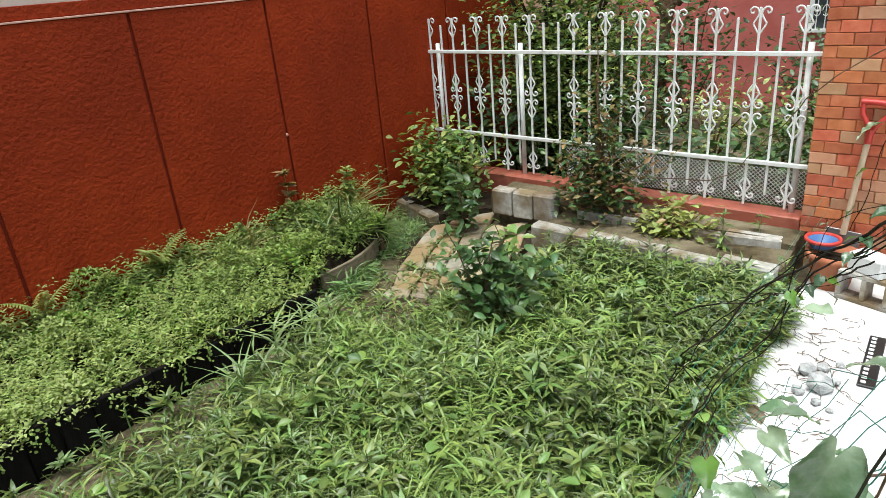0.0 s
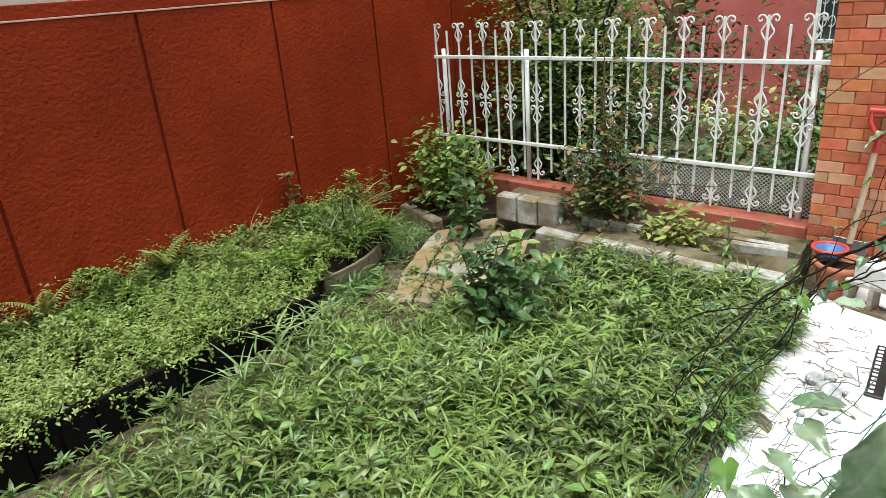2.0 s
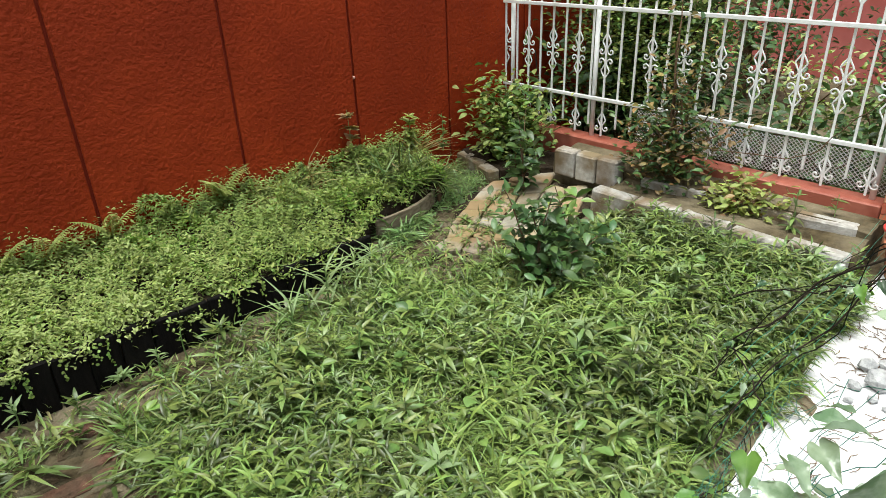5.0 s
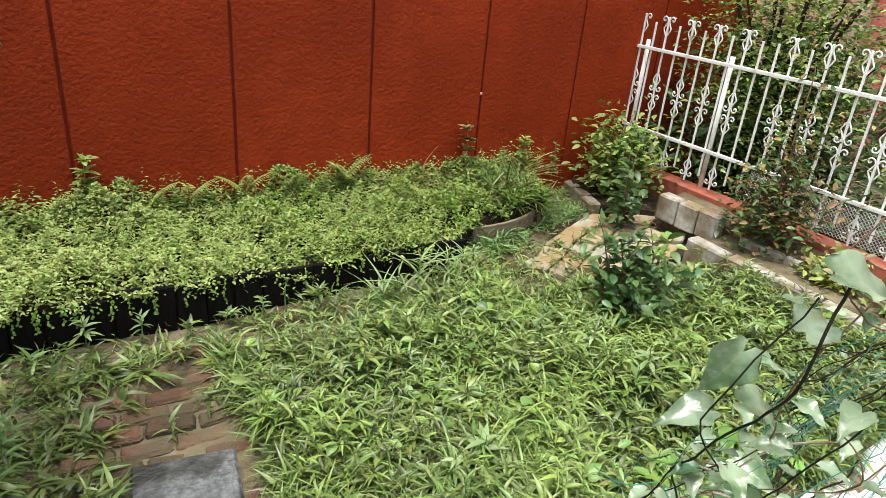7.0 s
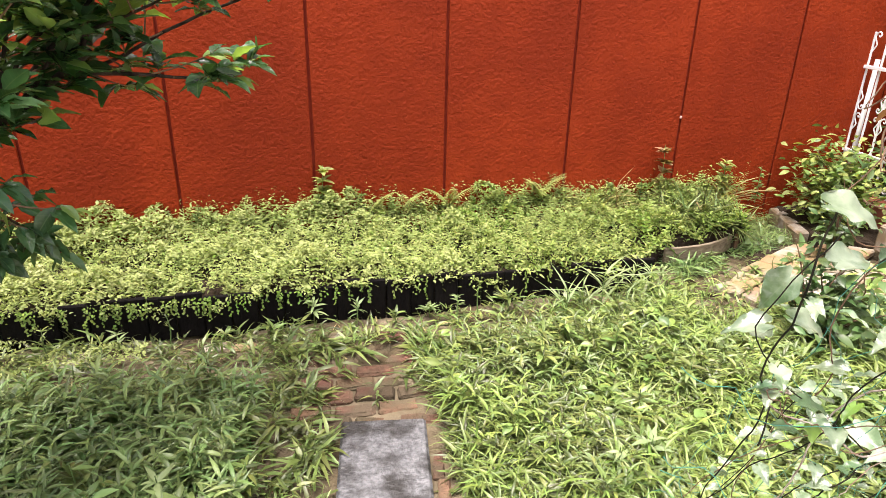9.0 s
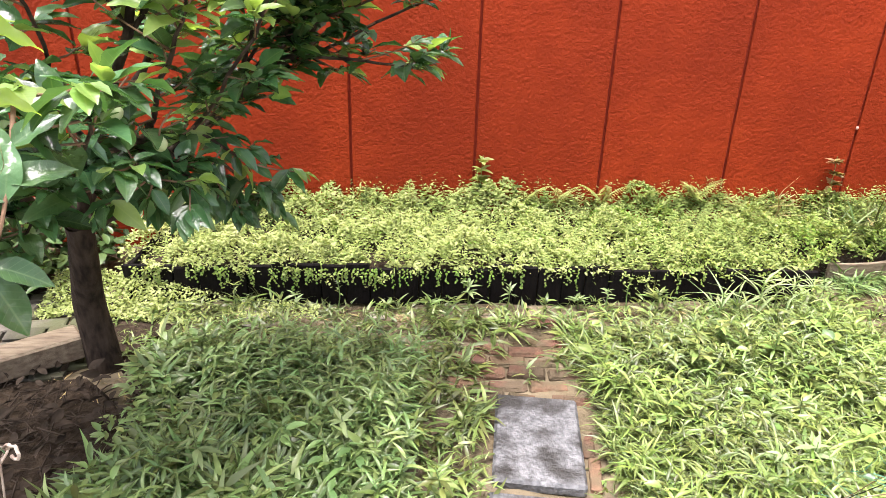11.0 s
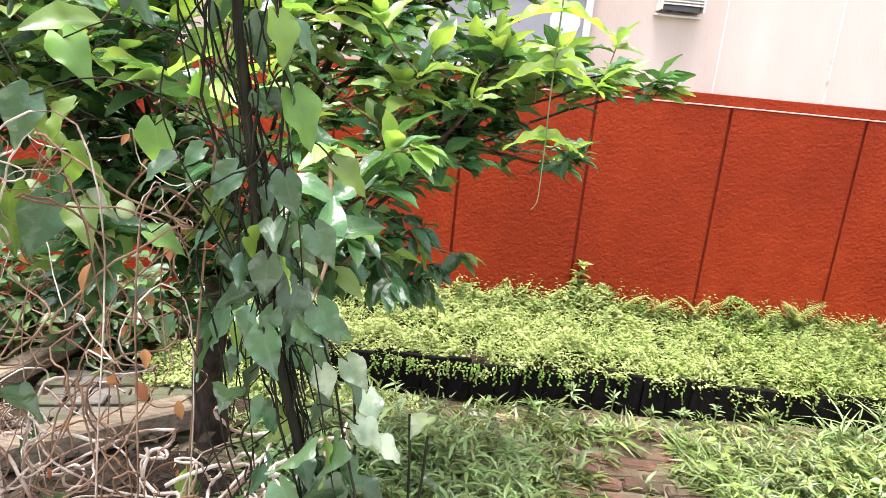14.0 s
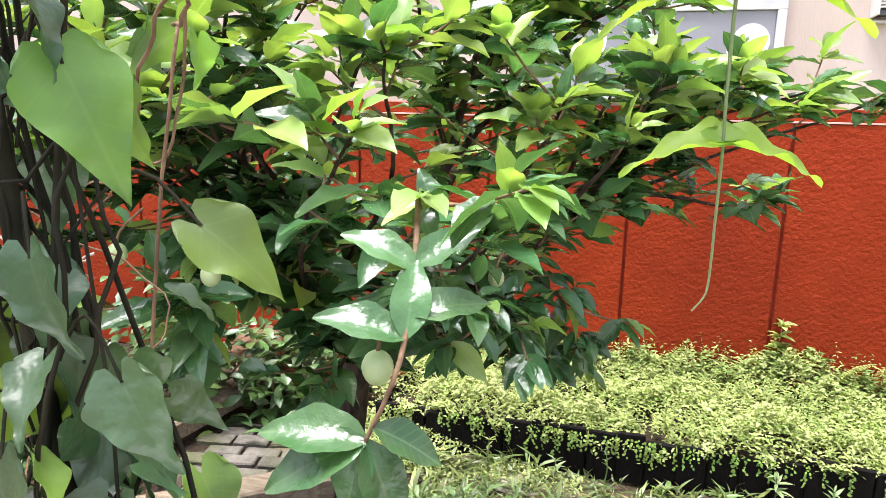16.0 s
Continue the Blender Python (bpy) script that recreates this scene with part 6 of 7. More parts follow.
def vine_column():
    rng = np.random.default_rng(70)
    bx, by = -3.825, -4.0
    st = empty("stake", (bx, by, -0.05), "dark wooden stake wrapped in vines", "stake")
    lean = lambda z: np.interp(z, (0, 0.95, 1.43, 1.55, 1.67, 1.78, 1.92, 2.75), (0.13, 0.11, 0.075, 0.042, 0.012, 0.0, -0.018, -0.04))
    zs = np.linspace(0, 2.7, 28)
    v, f = tube_np(np.stack([lean(zs), 0.004 * np.sin(3 * zs), zs], -1), np.linspace(0.0065, 0.0034, 28), 8)
    put("pole", mesh_np("pole", v, f, M["stem"], True), st)
    vine = empty("climbing_vine", (bx, by, -0.05), "climbing vine with arrow-shaped blue-green leaves on a stake", "vine")
    for i in range(19):
        z0, z1 = rng.uniform(1.2, 1.6) if i % 3 else rng.uniform(0, 0.9), rng.uniform(1.8, 2.65)
        s = np.linspace(0, 1, 44)
        a = rng.uniform(0, 6.28) + s * rng.uniform(3, 15)
        r_ = rng.uniform(0.008, 0.034) * (1 + 0.5 * np.sin(9 * s + i))
        p = np.stack([r_ * np.cos(a) + lean(z0 + (z1 - z0) * s), r_ * np.sin(a), z0 + (z1 - z0) * s], -1) + rng.normal(0, 0.002, (44, 3))
        v, f = tube_np(p, rng.uniform(0.0007, 0.0015), 5)
        put("stem", mesh_np("stem", v, f, M["stem"], True), vine)
    for i in range(18):
        # loops that swing out and come back
        z0 = rng.uniform(1.45, 2.2)
        a = rng.uniform(1.6, 4.8)
        o = np.array([np.cos(a), 0.5 * np.sin(a), 0]) * rng.uniform(0.04, 0.10)
        p = curly(curve_pts([(0, 0, z0), o * 0.7 + (0, 0, z0 - 0.05), o + (0, 0, z0 - 0.13), o * 0.3 + (0, 0, z0 - 0.26)], 24), rng, 0.006, 2)
        v, f = tube_np(p, rng.uniform(0.0006, 0.0013), 5)
        put("stem", mesh_np("stem", v, f, M["stem"], True), vine)
    pts = []
    for i in range(225):
        z = rng.uniform(1.15, 1.7) if i % 2 else rng.uniform(1.6, 2.35) if i % 6 else rng.uniform(0.5, 1.3)
        a = rng.uniform(0, 6.28)
        r_ = rng.uniform(0.008, 0.055)
        pts.append((r_ * np.cos(a) + lean(z + 0.05), r_ * np.sin(a), z + 0.05))
    vine_leaves(vine, VL[:2], (0.8, 0.2), pts[::3], rng, 0.05)
    vine_leaves(vine, VL[:2], (0.76, 0.24), [q for k, q in enumerate(pts) if k % 3], rng, 0.038)
    # out-of-view leaves added above the stake to shade the column below
    shade_head = [(lean(z) + rng.normal(0, 0.09), rng.normal(0, 0.09), z) for z in rng.uniform(2.15, 2.68, 110)]
    vine_leaves(vine, VL[:2], (0.7, 0.3), shade_head, rng, 0.06)
    # larger leaves held out on their own stalks: place, way of the tip, face, length, kind
    for q, d, u, s_, k in (((-3.755, -3.985, 1.742), (0.8, 0.15, -0.55), (0.1, -0.6, 0.75), 0.062, 1), ((-3.79, -4.01, 1.80), (0.45, 0.0, -0.85), (0.55, -0.7, 0.3), 0.075, 1), ((-3.80, -4.03, 1.86), (0.3, -0.1, -0.9), (0.6, -0.6, 0.4), 0.06, 1),
                           ((-3.79, -4.03, 1.735), (0.25, -0.1, -0.95), (-0.1, -0.95, 0.3), 0.056, 0), ((-3.765, -4.02, 1.69), (0.5, -0.1, -0.85), (0.1, -0.9, 0.4), 0.058, 0), ((-3.80, -4.04, 1.665), (-0.1, -0.1, -0.95), (0.1, -0.9, 0.4), 0.058, 0), ((-3.76, -4.02, 1.62), (0.55, -0.2, -0.75), (0.0, -0.9, 0.5), 0.062, 0), ((-3.80, -4.045, 1.60), (0.2, -0.2, -0.9), (-0.2, -0.9, 0.4), 0.066, 0),
                           ((-3.755, -4.01, 1.555), (0.3, -0.1, -0.95), (0.1, -0.85, 0.5), 0.05, 2), ((-3.73, -4.02, 1.57), (0.6, -0.1, -0.7), (0.0, -0.8, 0.6), 0.052, 2), ((-3.72, -3.99, 1.49), (0.75, 0.0, -0.6), (-0.1, -0.5, 0.85), 0.06, 2), ((-3.70, -3.97, 1.46), (0.8, 0.1, -0.5), (-0.1, -0.4, 0.9), 0.055, 2),
                           ((-4.02, -4.0, 1.78), (-0.3, -0.2, -0.85), (0.2, -0.9, 0.2), 0.075, 0), ((-4.0, -3.98, 1.83), (0.5, -0.2, -0.6), (0.2, -0.8, 0.5), 0.07, 1), ((-3.93, -3.96, 1.76), (0.15, -0.1, -0.95), (0.2, -0.9, 0.3), 0.07, 1), ((-3.93, -3.97, 1.66), (0.75, 0.0, -0.3), (-0.1, -0.5, 0.85), 0.055, 1)):
        put("leaf", VL[k], vine, leaf_matrix(np.array(q) - (bx, by, -0.05), d, u, 0.68 * s_))
        v, f = tube_np(curve_pts([(0, 0, q[2] + 0.02), (np.array(q) - (bx, by, -0.05)) * (0.6, 0.6, 1) + (0, 0, 0.02), np.array(q) - (bx, by, -0.05)], 10), 0.0008, 4)
        put("stem", mesh_np("stem", v, f, M["stem"], True), vine)
    # lower growth beside the foot
    low = empty("climbing_vine", (-3.72, -3.93, -0.05), "vine sprawling at the foot of the stake, some leaves coloured with sky sheen", "vine")
    pts = []
    for i in range(14):
        q = [(0, 0.0, 0.0), (rng.normal(0, 0.05), rng.normal(0, 0.05), 0.6), (rng.normal(0.02, 0.04), rng.normal(0.0, 0.04), 1.0), (rng.normal(0.0, 0.04), rng.normal(-0.03, 0.03), rng.uniform(1.25, 1.56))]
        p = curly(curve_pts(q, 24, 0.003, rng), rng, 0.008, 2)
        v, f = tube_np(p, 0.0016, 5)
        put("stem", mesh_np("stem", v, f, M["stem"], True), low)
        pts += [p[k] for k in range(9, 24, 2)]
    vine_leaves(low, [VL[0], VL[2], VL[1]], (0.42, 0.45, 0.13), pts, rng, 0.04, (0.2, -0.2, 0), 0.35)
    # a lone shoot that hangs free
    shoot = empty("vine_shoot", (bx, by, 2.5), "single hanging vine shoot with bright green leaves", "vine")
    hx, hy = -3.56 - bx, -3.895 - by
    p = curve_pts([(0, 0, -0.1), (hx * 0.4, hy * 0.4, 0.02), (hx * 0.92, hy * 0.92, -0.05), (hx, hy, -0.3), (hx - 0.001, hy, -0.65), (hx, hy, -0.725), (hx, hy, -0.755), (hx, hy, -0.778), (hx - 0.001, hy, -0.789), (hx - 0.006, hy, -0.797)], 44)
    v, f = tube_np(p, np.linspace(0.0012, 0.0004, 44), 5)
    put("stem", mesh_np("stem", v, f, M["pale_grass"], True), shoot)
    shoot_me = mesh_np("leaf", *HEART, M["shootleaf"], True, HEART[0])
    for z, s_ in ((-0.60, 0.062), (-0.655, 0.058), (-0.722, 0.044)):
        for sgn in (-1, 1):
            put("leaf", shoot_me, shoot, leaf_matrix((hx, hy, z), (sgn * 0.95, 0.1, -0.06), (0, -0.3, 0.92), s_))


vine_column()


def dry_tangle(name, at, box, n, seed, label, mats, leaves=0, dead=0, rad=(0.0018, 0.004), size=0.07, grounded=True, upright=0.7, curl=0.018):
    rng = np.random.default_rng(seed)
    t = empty(name, at, label, "vine")
    b = np.array(box)
    ends = []
    for i in range(n):
        c = rng.uniform(-1, 1, 3) * b
        a = rng.uniform(0, 6.28)
        go = np.array([np.cos(a) * (1 - upright), np.sin(a) * (1 - upright) * 0.4, upright]) * rng.uniform(0.25, 0.6) * 2.2 * b.max()
        q = [np.clip(c + go * (k - 0.5) + rng.normal(0, 0.035, 3), -1.15 * b, 1.15 * b) + np.array([0, 0, b[2]]) for k in np.linspace(0, 1, 5)]
        if i % 3 == 0 and grounded:
            q[0] = np.array([q[0][0], q[0][1], -at[2]])
        p = curly(curve_pts(q, 60, 0.002, rng), rng, curl, 3.2)
        ends += [p[int(k)] for k in rng.uniform(5, 59, 6)]
        v, f = tube_np(p, rng.uniform(*rad), 5)
        put("stem", mesh_np("stem", v, f, mats[rng.integers(len(mats))], True), t)
    pick = lambda m_: [ends[k] for k in rng.integers(0, len(ends), m_)]
    vine_leaves(t, [VL[0], VL[1], VL[2]], (0.58, 0.3, 0.12), pick(leaves), rng, size)
    vine_leaves(t, [VL[3]], (1.0,), pick(dead), rng, 0.022)


dry_tangle("dry_vines", (-4.17, -3.93, 1.02), (0.25, 0.10, 0.34), 92, 80, "tangle of curled dry brown vine stems on old netting", [M["dry"], M["twig"], M["pale"]], leaves=34, dead=110, rad=(0.0005, 0.0012), size=0.062, upright=0.6, curl=0.02)
dry_tangle("dry_vines", (-4.42, -3.72, 0.30), (0.55, 0.22, 0.28), 9, 81, "pale rope-like dry vines heaped over dark soil", [M["pale"], M["pale"], M["dry"]], leaves=5, dead=6, rad=(0.0016, 0.0030), upright=0.12, curl=0.018)
dry_tangle("dry_vines", (-4.03, -3.80, 1.15), (0.24, 0.08, 0.10), 24, 85, "thick pale rope-like dry vines over the old netting", [M["pale"]], leaves=3, dead=4, rad=(0.0012, 0.0029), upright=0.12, curl=0.016)
dry_tangle("vine_canopy", (-4.20, -3.86, 1.66), (0.26, 0.12, 0.3), 22, 82, "leafy vine top over the dry stems", [M["stem"], M["twig"]], leaves=95, dead=0, rad=(0.0008, 0.0018), size=0.065)

dry_tangle("dry_vines", (-4.22, -3.9, 0.45), (0.28, 0.10, 0.42), 14, 84, "bundle of thicker pale and brown dead vine stems", [M["pale"], M["dry"], M["dry"], M["twig"]], leaves=10, dead=34, rad=(0.0011, 0.0024), size=0.055, upright=0.3, curl=0.022)


def stake_vines():
    """Looping pale dry stems where the net is tied up; x and z of each line, in one upright sheet."""
    rng = np.random.default_rng(83)
    o = np.array([-2.2, -3.9, 0.0])
    aside = np.array([-0.08, -0.04, 0.03])
    t = empty("dry_vines", o, "thick pale dry vine stems looping round the net", "vine")
    lines = (((-2.08, 1.90), (-2.18, 1.88), (-2.22, 1.86), (-2.24, 1.82), (-2.29, 1.82)), ((-2.29, 1.82), (-2.23, 1.82), (-2.16, 1.83), (-2.04, 1.86)), ((-2.28, 2.0), (-2.25, 1.88), (-2.24, 1.82), (-2.24, 1.75), (-2.25, 1.70)),
             ((-2.02, 1.79), (-2.16, 1.79), (-2.21, 1.79), (-2.23, 1.74)), ((-2.13, 1.64), (-2.17, 1.69), (-2.17, 1.725), (-2.15, 1.71), (-2.14, 1.68), (-2.09, 1.65), (-1.94, 1.65)), ((-1.97, 1.71), (-2.09, 1.70), (-2.13, 1.66), (-2.12, 1.55)),
             ((-2.13, 1.96), (-2.18, 1.87), (-2.23, 1.84), (-2.25, 1.80), (-2.24, 1.74)), ((-2.24, 1.83), (-2.14, 1.76), (-2.08, 1.68), (-2.08, 1.5)))
    ends = []
    for k in range(4):
        for i, ln in enumerate(lines):
            q = np.array([(x + 0.014 * k * (i % 3) + rng.normal(0, 0.005 * k), -3.9 + rng.normal(0, 0.012) + 0.012 * k, z - 0.016 * k * (1 + i % 2) + rng.normal(0, 0.006 * k)) for x, z in ln]) + aside - o
            p = curly(curve_pts(q, 40, 0.0015, rng), rng, 0.004 + 0.006 * k, 2)
            ends += [p[j] for j in (10, 20, 30)]
            v, f = tube_np(p, (0.0024 if i in (0, 1, 4, 5) else 0.0016) if k == 0 else 0.0013 - 0.0002 * k, 6)
            put("stem", mesh_np("stem", v, f, (M["pale"] if k in (0, 2) else M["twig"]) if i % 4 != 3 else M["dry"], True), t)
    vine_leaves(t, [VL[3]], (1.0,), [ends[j] for j in rng.integers(0, len(ends), 14)], rng, 0.028)
    vine_leaves(t, [VL[2], VL[1]], (0.7, 0.3), [e for e in ends if e[0] > 0.03 and e[2] < 1.8][:9], rng, 0.05, flat=0.9)


stake_vines()

def drape(u, w):
    """A point of the sagging net: u along the lawn's edge, w from its top down."""
    a, b_, c, d = np.array([-2.30, -3.95, 1.72]), np.array([-1.35, -3.5, 0.95]), np.array([-2.12, -3.32, 0.72]), np.array([-1.0, -3.24, 0.2])
    u, w = np.asarray(u, float)[..., None], np.asarray(w, float)[..., None]
    p = (a * (1 - u) + b_ * u) * (1 - w) + (c * (1 - u) + d * u) * w
    p[..., 2] -= (0.12 * np.sin(np.pi * u) * np.sin(np.pi * np.clip(w, 0, 1)))[..., 0]
    return p


def net_fence():
    rng = np.random.default_rng(90)
    o = np.array([-2.3, -3.95, 0.0])
    net = empty("garden_net", o, "sagging green garden netting draped along the lawn", "netting")
    items = []
    for k in np.linspace(0, 1, 12):
        s = np.linspace(0, 1, 24)
        items.append(tube_np(drape(s, np.full(24, k)) + rng.normal(0, 0.008, (24, 3)) - o, 0.0006, 3))
        items.append(tube_np(drape(np.full(24, k), s) + rng.normal(0, 0.008, (24, 3)) - o, 0.0006, 3))
    for k in range(7):
        a_, c_ = rng.uniform(0, 0.5, 2)
        items.append(tube_np(curly(curve_pts([(-2.40, -3.76, 1.05 + a_), (-2.22, -3.86, 1.0 + a_), (-1.85, -3.84, 1.15 + c_)], 24, 0.004, rng), rng, 0.012, 3) - o, 0.0007, 3))
    low = np.array([(-0.9, -3.2, 0.5), (0.0, -3.2, 0.5), (1.4, -3.16, 0.55)])
    for k in range(5):
        q = low * np.array([1, 1, 0.2 + 0.25 * k])
        items.append(tube_np(curve_pts(q, 24, 0.006, rng) - o, 0.0009, 3))
    v, f = join_np(items)
    put("mesh", mesh_np("mesh", v, f, M["netting"]), net, kind="stuff")
    vine = empty("net_vine", o, "glossy vine climbing along the netting, sky sheen painted into its leaf colour", "vine")
    pts = []
    lines = (((-2.24, -3.86, 1.69), (-2.24, -3.84, 1.59), (-2.2, -3.78, 1.46), (-2.13, -3.7, 1.35), (-2.12, -3.62, 1.15), (-2.11, -3.55, 0.97)), ((-2.06, -3.84, 1.52), (-2.1, -3.82, 1.42), (-2.1, -3.72, 1.25), (-2.14, -3.62, 1.08), (-2.2, -3.52, 0.9)),
             ((-1.95, -3.84, 1.40), (-2.08, -3.82, 1.34), (-2.17, -3.78, 1.38), (-2.21, -3.8, 1.44)), ((-1.85, -3.72, 1.2), (-1.95, -3.7, 1.12), (-2.0, -3.65, 1.02), (-2.1, -3.55, 0.9)), ((-1.82, -3.62, 1.08), (-1.9, -3.6, 1.0), (-1.98, -3.55, 0.9), (-2.05, -3.45, 0.75)))
    lift = lambda q: q + np.array([-0.13, -0.05, 0.03]) * np.clip((np.asarray(q)[..., 2:3] - 0.8) / 0.7, 0, 1)
    for i in range(13):
        q = lift(np.array(lines[i % 5])) + rng.normal(0, 0.025 if i > 4 else 0.0, (len(lines[i % 5]), 3)) + (np.array([0.05, 0.03, -0.05]) * (i // 5))
        p = curly(curve_pts(q - o, 36, 0.002, rng), rng, 0.008, 3)
        v, f = tube_np(p, rng.uniform(0.0008, 0.0016), 5)
        put("stem", mesh_np("stem", v, f, (M["stem"], M["stem"], M["twig"], M["pale"])[i % 4], True), vine)
        pts += [p[k] for k in range(1, 36, 6 if i < 5 else 8)]
    vine_leaves(vine, [VL[2], VL[0], VL[1]], (0.86, 0.09, 0.05), pts, rng, 0.035, (-0.4, 0.1, 0), 0.95)
    pts = [np.array([-2.12, -3.78, 1.40]) + np.clip(rng.normal(0, 1, 3), -1.5, 1.3) * [0.06, 0.06, 0.11] - o for _ in range(24)]
    vine_leaves(vine, [VL[2], VL[0]], (0.9, 0.1), pts[:16], rng, 0.036, (-0.3, 0.0, 0), 0.95)
    vine_leaves(vine, [VL[2], VL[1]], (0.7, 0.3), [np.array(q) - o for q in ((-1.97, -3.66, 1.2), (-1.92, -3.64, 1.16), (-2.02, -3.66, 1.14), (-1.9, -3.62, 1.22), (-2.0, -3.62, 1.1), (-1.95, -3.6, 1.14))], rng, 0.055, (-0.4, 0.2, 0), 0.9)
    for q, d, u, s_ in (((-2.37, -3.90, 1.725), (0.8, -0.45, -0.15), (-0.25, -0.35, 0.9), 0.056), ((-2.33, -3.83, 1.61), (-0.45, 0.2, -0.8), (-0.6, -0.6, 0.5), 0.056), ((-2.32, -3.84, 1.56), (0.7, -0.3, -0.2), (-0.2, -0.3, 0.95), 0.05), ((-2.34, -3.82, 1.545), (-0.8, 0.3, -0.1), (-0.2, -0.3, 0.95), 0.048), ((-2.3, -3.86, 1.64), (0.8, 0.1, 0.1), (-0.1, -0.4, 0.9), 0.06)):
        put("leaf", VL[2], vine, leaf_matrix(np.array(q) - o, d, u, s_))
    # thick bare stems that lean over the terrace's edge
    bare = (((-1.3, -3.85, 1.5), (-1.08, -3.67, 1.28), (-0.94, -3.52, 1.11), (-0.91, -3.39, 0.96), (-0.9, -3.29, 0.8), (-0.9, -3.2, 0.69), (-0.93, -3.17, 0.57)), ((-1.2, -3.8, 1.4), (-1.04, -3.67, 1.23), (-0.99, -3.55, 1.12), (-0.94, -3.46, 0.88), (-0.98, -3.36, 0.73), (-1.05, -3.29, 0.56), (-1.12, -3.28, 0.47)),
            ((-0.9, -3.2, 0.69), (-0.96, -3.33, 0.59), (-1.05, -3.35, 0.53), (-1.19, -3.35, 0.44), (-1.29, -3.32, 0.42)), ((-1.01, -3.68, 1.18), (-0.88, -3.49, 1.0), (-0.82, -3.38, 0.92), (-0.74, -3.11, 0.76)))
    for k in range(3):
        for i, q in enumerate(bare):
            p = curly(curve_pts(np.array(q) + rng.normal(0, 0.018 * k, (len(q), 3)) - o, 44, 0.004, rng), rng, 0.008, 3)
            v, f = tube_np(p, np.linspace(0.0042, 0.0022, 44) if i == 0 and k == 0 else 0.0024 - 0.0007 * k, 6)
            put("stem", mesh_np("stem", v, f, M["bark"] if k == 0 else M["stem"], True), vine)
            vine_leaves(vine, [VL[2], VL[0], VL[1]], (0.4, 0.3, 0.3), [p[j] for j in range(8, 44, 9)], rng, 0.034, (-0.4, 0.2, 0.2), 0.4)
    # a long thin runner reaching to the fence, and leaves on the pillar
    runner = curve_pts(np.array([(1.3, -2.2, 0.82), (0.36, -2.3, 0.87), (0.26, -2.87, 0.92), (0.08, -3.14, 1.18), (-0.06, -3.33, 1.4), (-0.22, -3.55, 1.55), (-1.3, -3.85, 1.5)]) - o, 50, 0.006, rng)
    v, f = tube_np(runner, 0.0022, 5)
    put("stem", mesh_np("stem", v, f, M["twig"], True), vine)
    pts = []
    for i in range(6):
        y0 = rng.uniform(-3.75, -3.3)
        q = [(1.5, y0 + 0.1, 0.3), (1.5, y0, 0.8), (1.48, y0 + rng.normal(0, 0.12), 1.3), (1.5, y0 + rng.normal(0, 0.15), 1.9)]
        p = curly(curve_pts(np.array(q) - o, 36, 0.004, rng), rng, 0.015, 3)
        v, f = tube_np(p, rng.uniform(0.0018, 0.0035), 5)
        put("stem", mesh_np("stem", v, f, M["stem"] if i % 2 else M["twig"], True), vine)
        pts += [p[j] for j in range(4, 36, 5)]
    vine_leaves(vine, [VL[0], VL[1], VL[2]], (0.3, 0.4, 0.3), pts, rng, 0.10, (-0.6, 0.2, 0.2), 0.4)


net_fence()


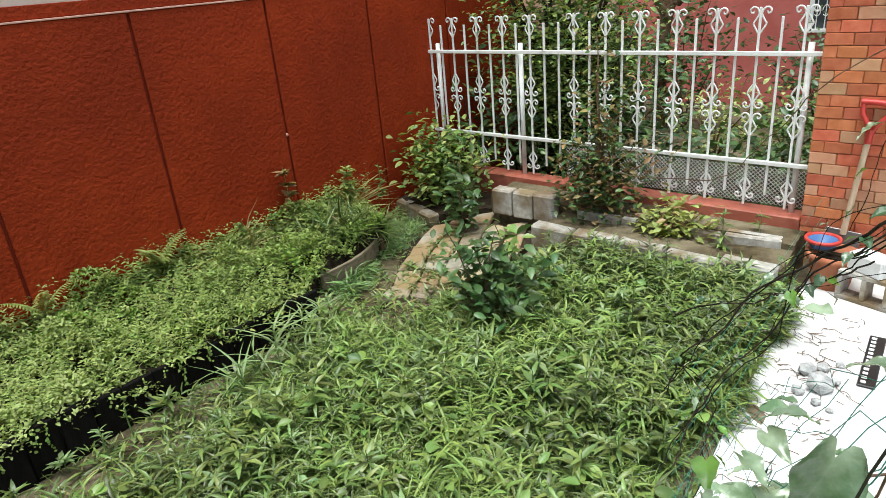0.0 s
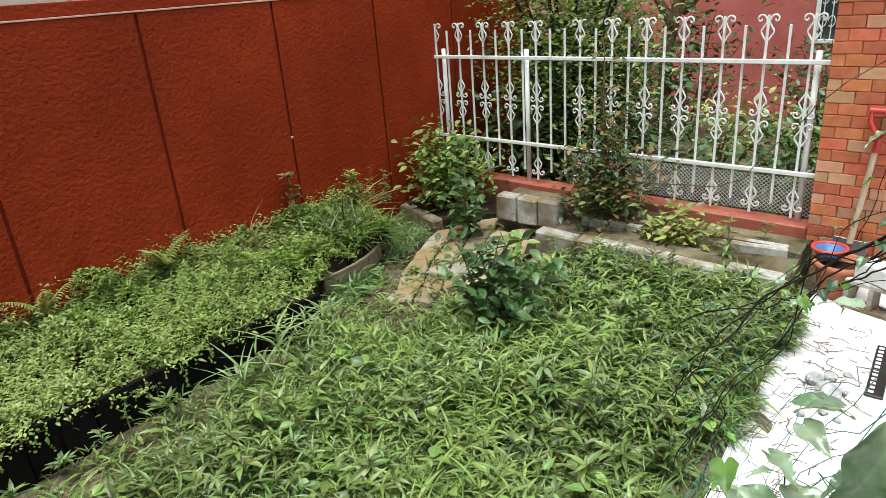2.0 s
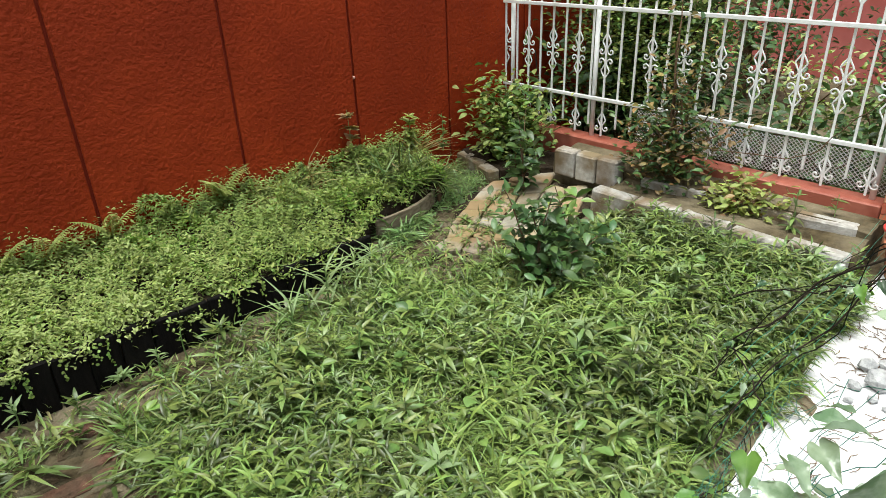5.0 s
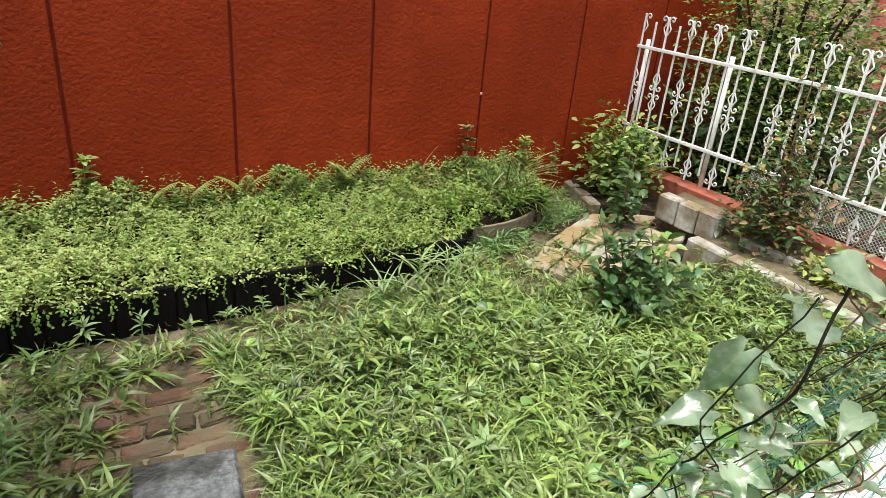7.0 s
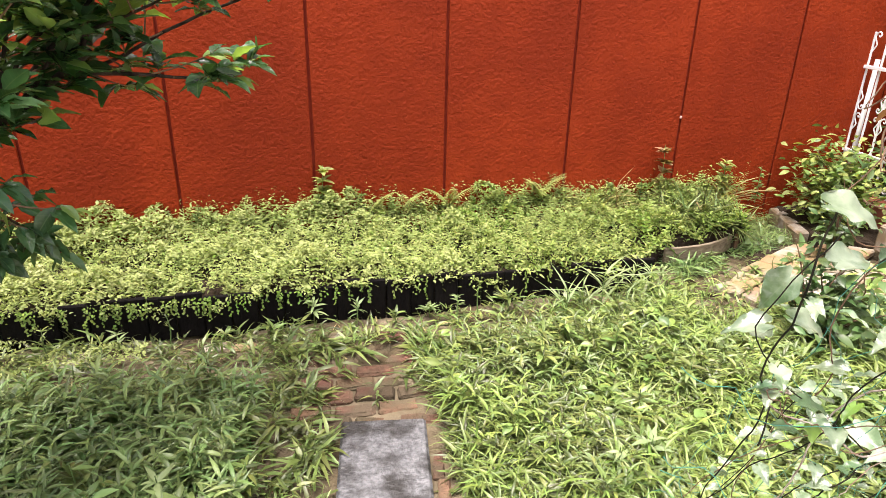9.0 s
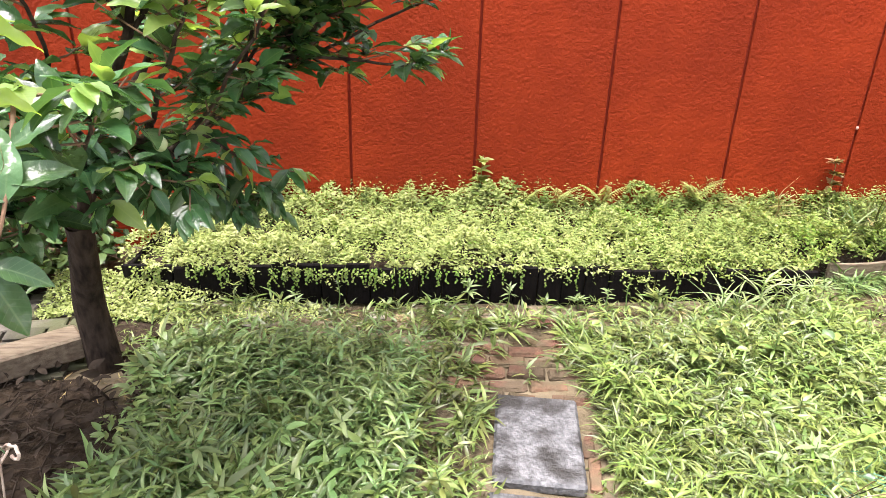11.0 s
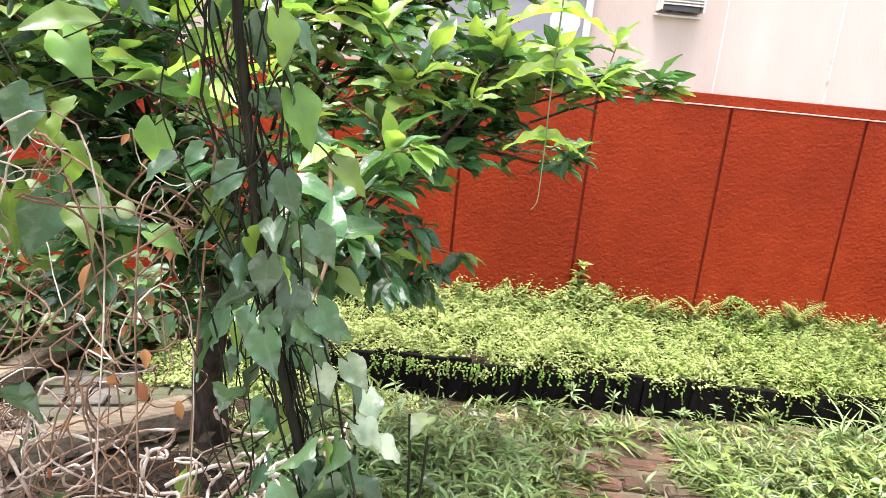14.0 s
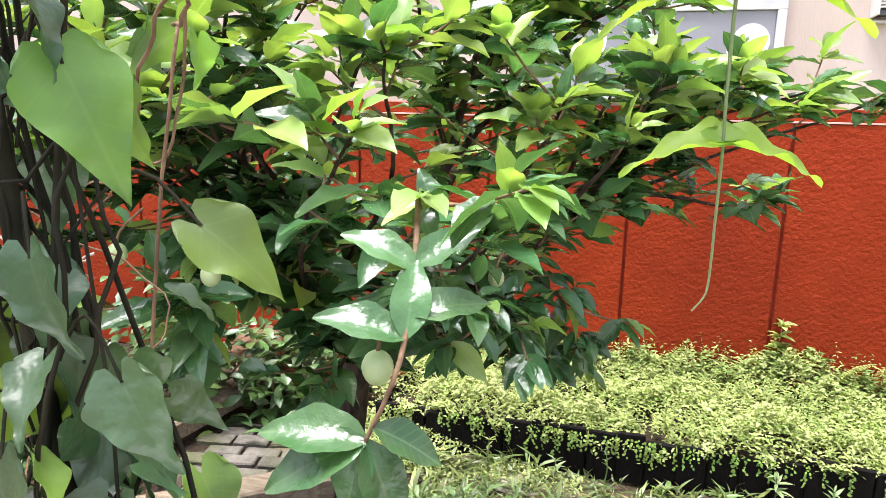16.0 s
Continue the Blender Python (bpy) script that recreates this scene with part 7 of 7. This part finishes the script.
def mulch():
    """Dead twigs and crumpled leaves over the dark soil."""
    rng = np.random.default_rng(303)
    items = []
    for i in range(1500):
        x, y, a = rng.uniform(-7.0, -4.15), rng.uniform(-4.1, -1.9), rng.uniform(0, 6.28)
        l_ = rng.uniform(0.05, 0.22)
        z = rng.uniform(0.01, 0.05)
        p = np.array([(x, y, z), (x + l_ * 0.5 * np.cos(a), y + l_ * 0.5 * np.sin(a), z + rng.uniform(0.0, 0.05)), (x + l_ * np.cos(a + 0.4), y + l_ * np.sin(a + 0.4), z)])
        items.append(tube_np(p, rng.uniform(0.0015, 0.004), 4))
    v, f = join_np(items)
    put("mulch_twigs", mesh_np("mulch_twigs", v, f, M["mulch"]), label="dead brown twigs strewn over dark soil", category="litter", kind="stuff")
    n = 1600
    d = sphere_dirs(rng, n, -0.2, 0.6)
    pos = np.stack([rng.uniform(-7.2, -4.1, n), rng.uniform(-4.1, -1.7, n), rng.uniform(0.01, 0.06, n)], -1)
    v, f = strew(LEAFLET, pos, d, up_like(d, rng, 0.5), rng.uniform(0.04, 0.09, n))
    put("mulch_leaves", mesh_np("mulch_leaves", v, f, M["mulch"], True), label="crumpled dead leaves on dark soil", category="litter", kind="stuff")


mulch()
slab_bed("bed_far_soil", [(-6.4, -1.98), (-4.75, -1.74), (-4.5, -1.2), (-4.95, -0.95), (-6.4, -0.12)], -0.03, M["wetsoil"], "dark soil round the trunk and the timbers", seed=9)
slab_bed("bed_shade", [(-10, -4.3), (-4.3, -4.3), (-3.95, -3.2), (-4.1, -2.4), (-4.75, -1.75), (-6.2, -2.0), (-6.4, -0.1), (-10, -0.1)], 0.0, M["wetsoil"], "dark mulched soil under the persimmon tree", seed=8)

# ---- bricks of the pillar ----
brick_me = [box_mesh("brick", 0.012, 0.139, 0.0625, m_, 0.003, 0.0015, 80 + k) for k, m_ in enumerate((M["brick"], M["brick"], M["brickpale"]))]
half_me = [box_mesh("brick", 0.012, 0.067, 0.0625, m_, 0.003, 0.0015, 90 + k) for k, m_ in enumerate((M["brick"], M["brickpale"]))]
rngb = random.Random(4)
for row in range(34):
    z = 0.05 + 0.066 * row
    y = PY0
    if row % 2:
        put("brick", half_me[rngb.random() < 0.3], pillar, pose(PX + 0.003, y - 0.034, z))
        y -= 0.0705
    for c in range(7):
        k = 2 if rngb.random() < 0.28 else row % 2
        put("brick", brick_me[k], pillar, pose(PX + 0.003 + rngb.uniform(-0.0015, 0.0015), y - 0.07, z))
        y -= 0.1435
side_me = box_mesh("brick", 0.2, 0.012, 0.0625, M["brick"], 0.003, 0.0015, 99)
for row in range(34):
    put("brick", side_me, pillar, pose(PX + 0.1 + 0.012 + (0.1 if row % 2 else 0.0), PY0 - 0.002, 0.05 + 0.066 * row))
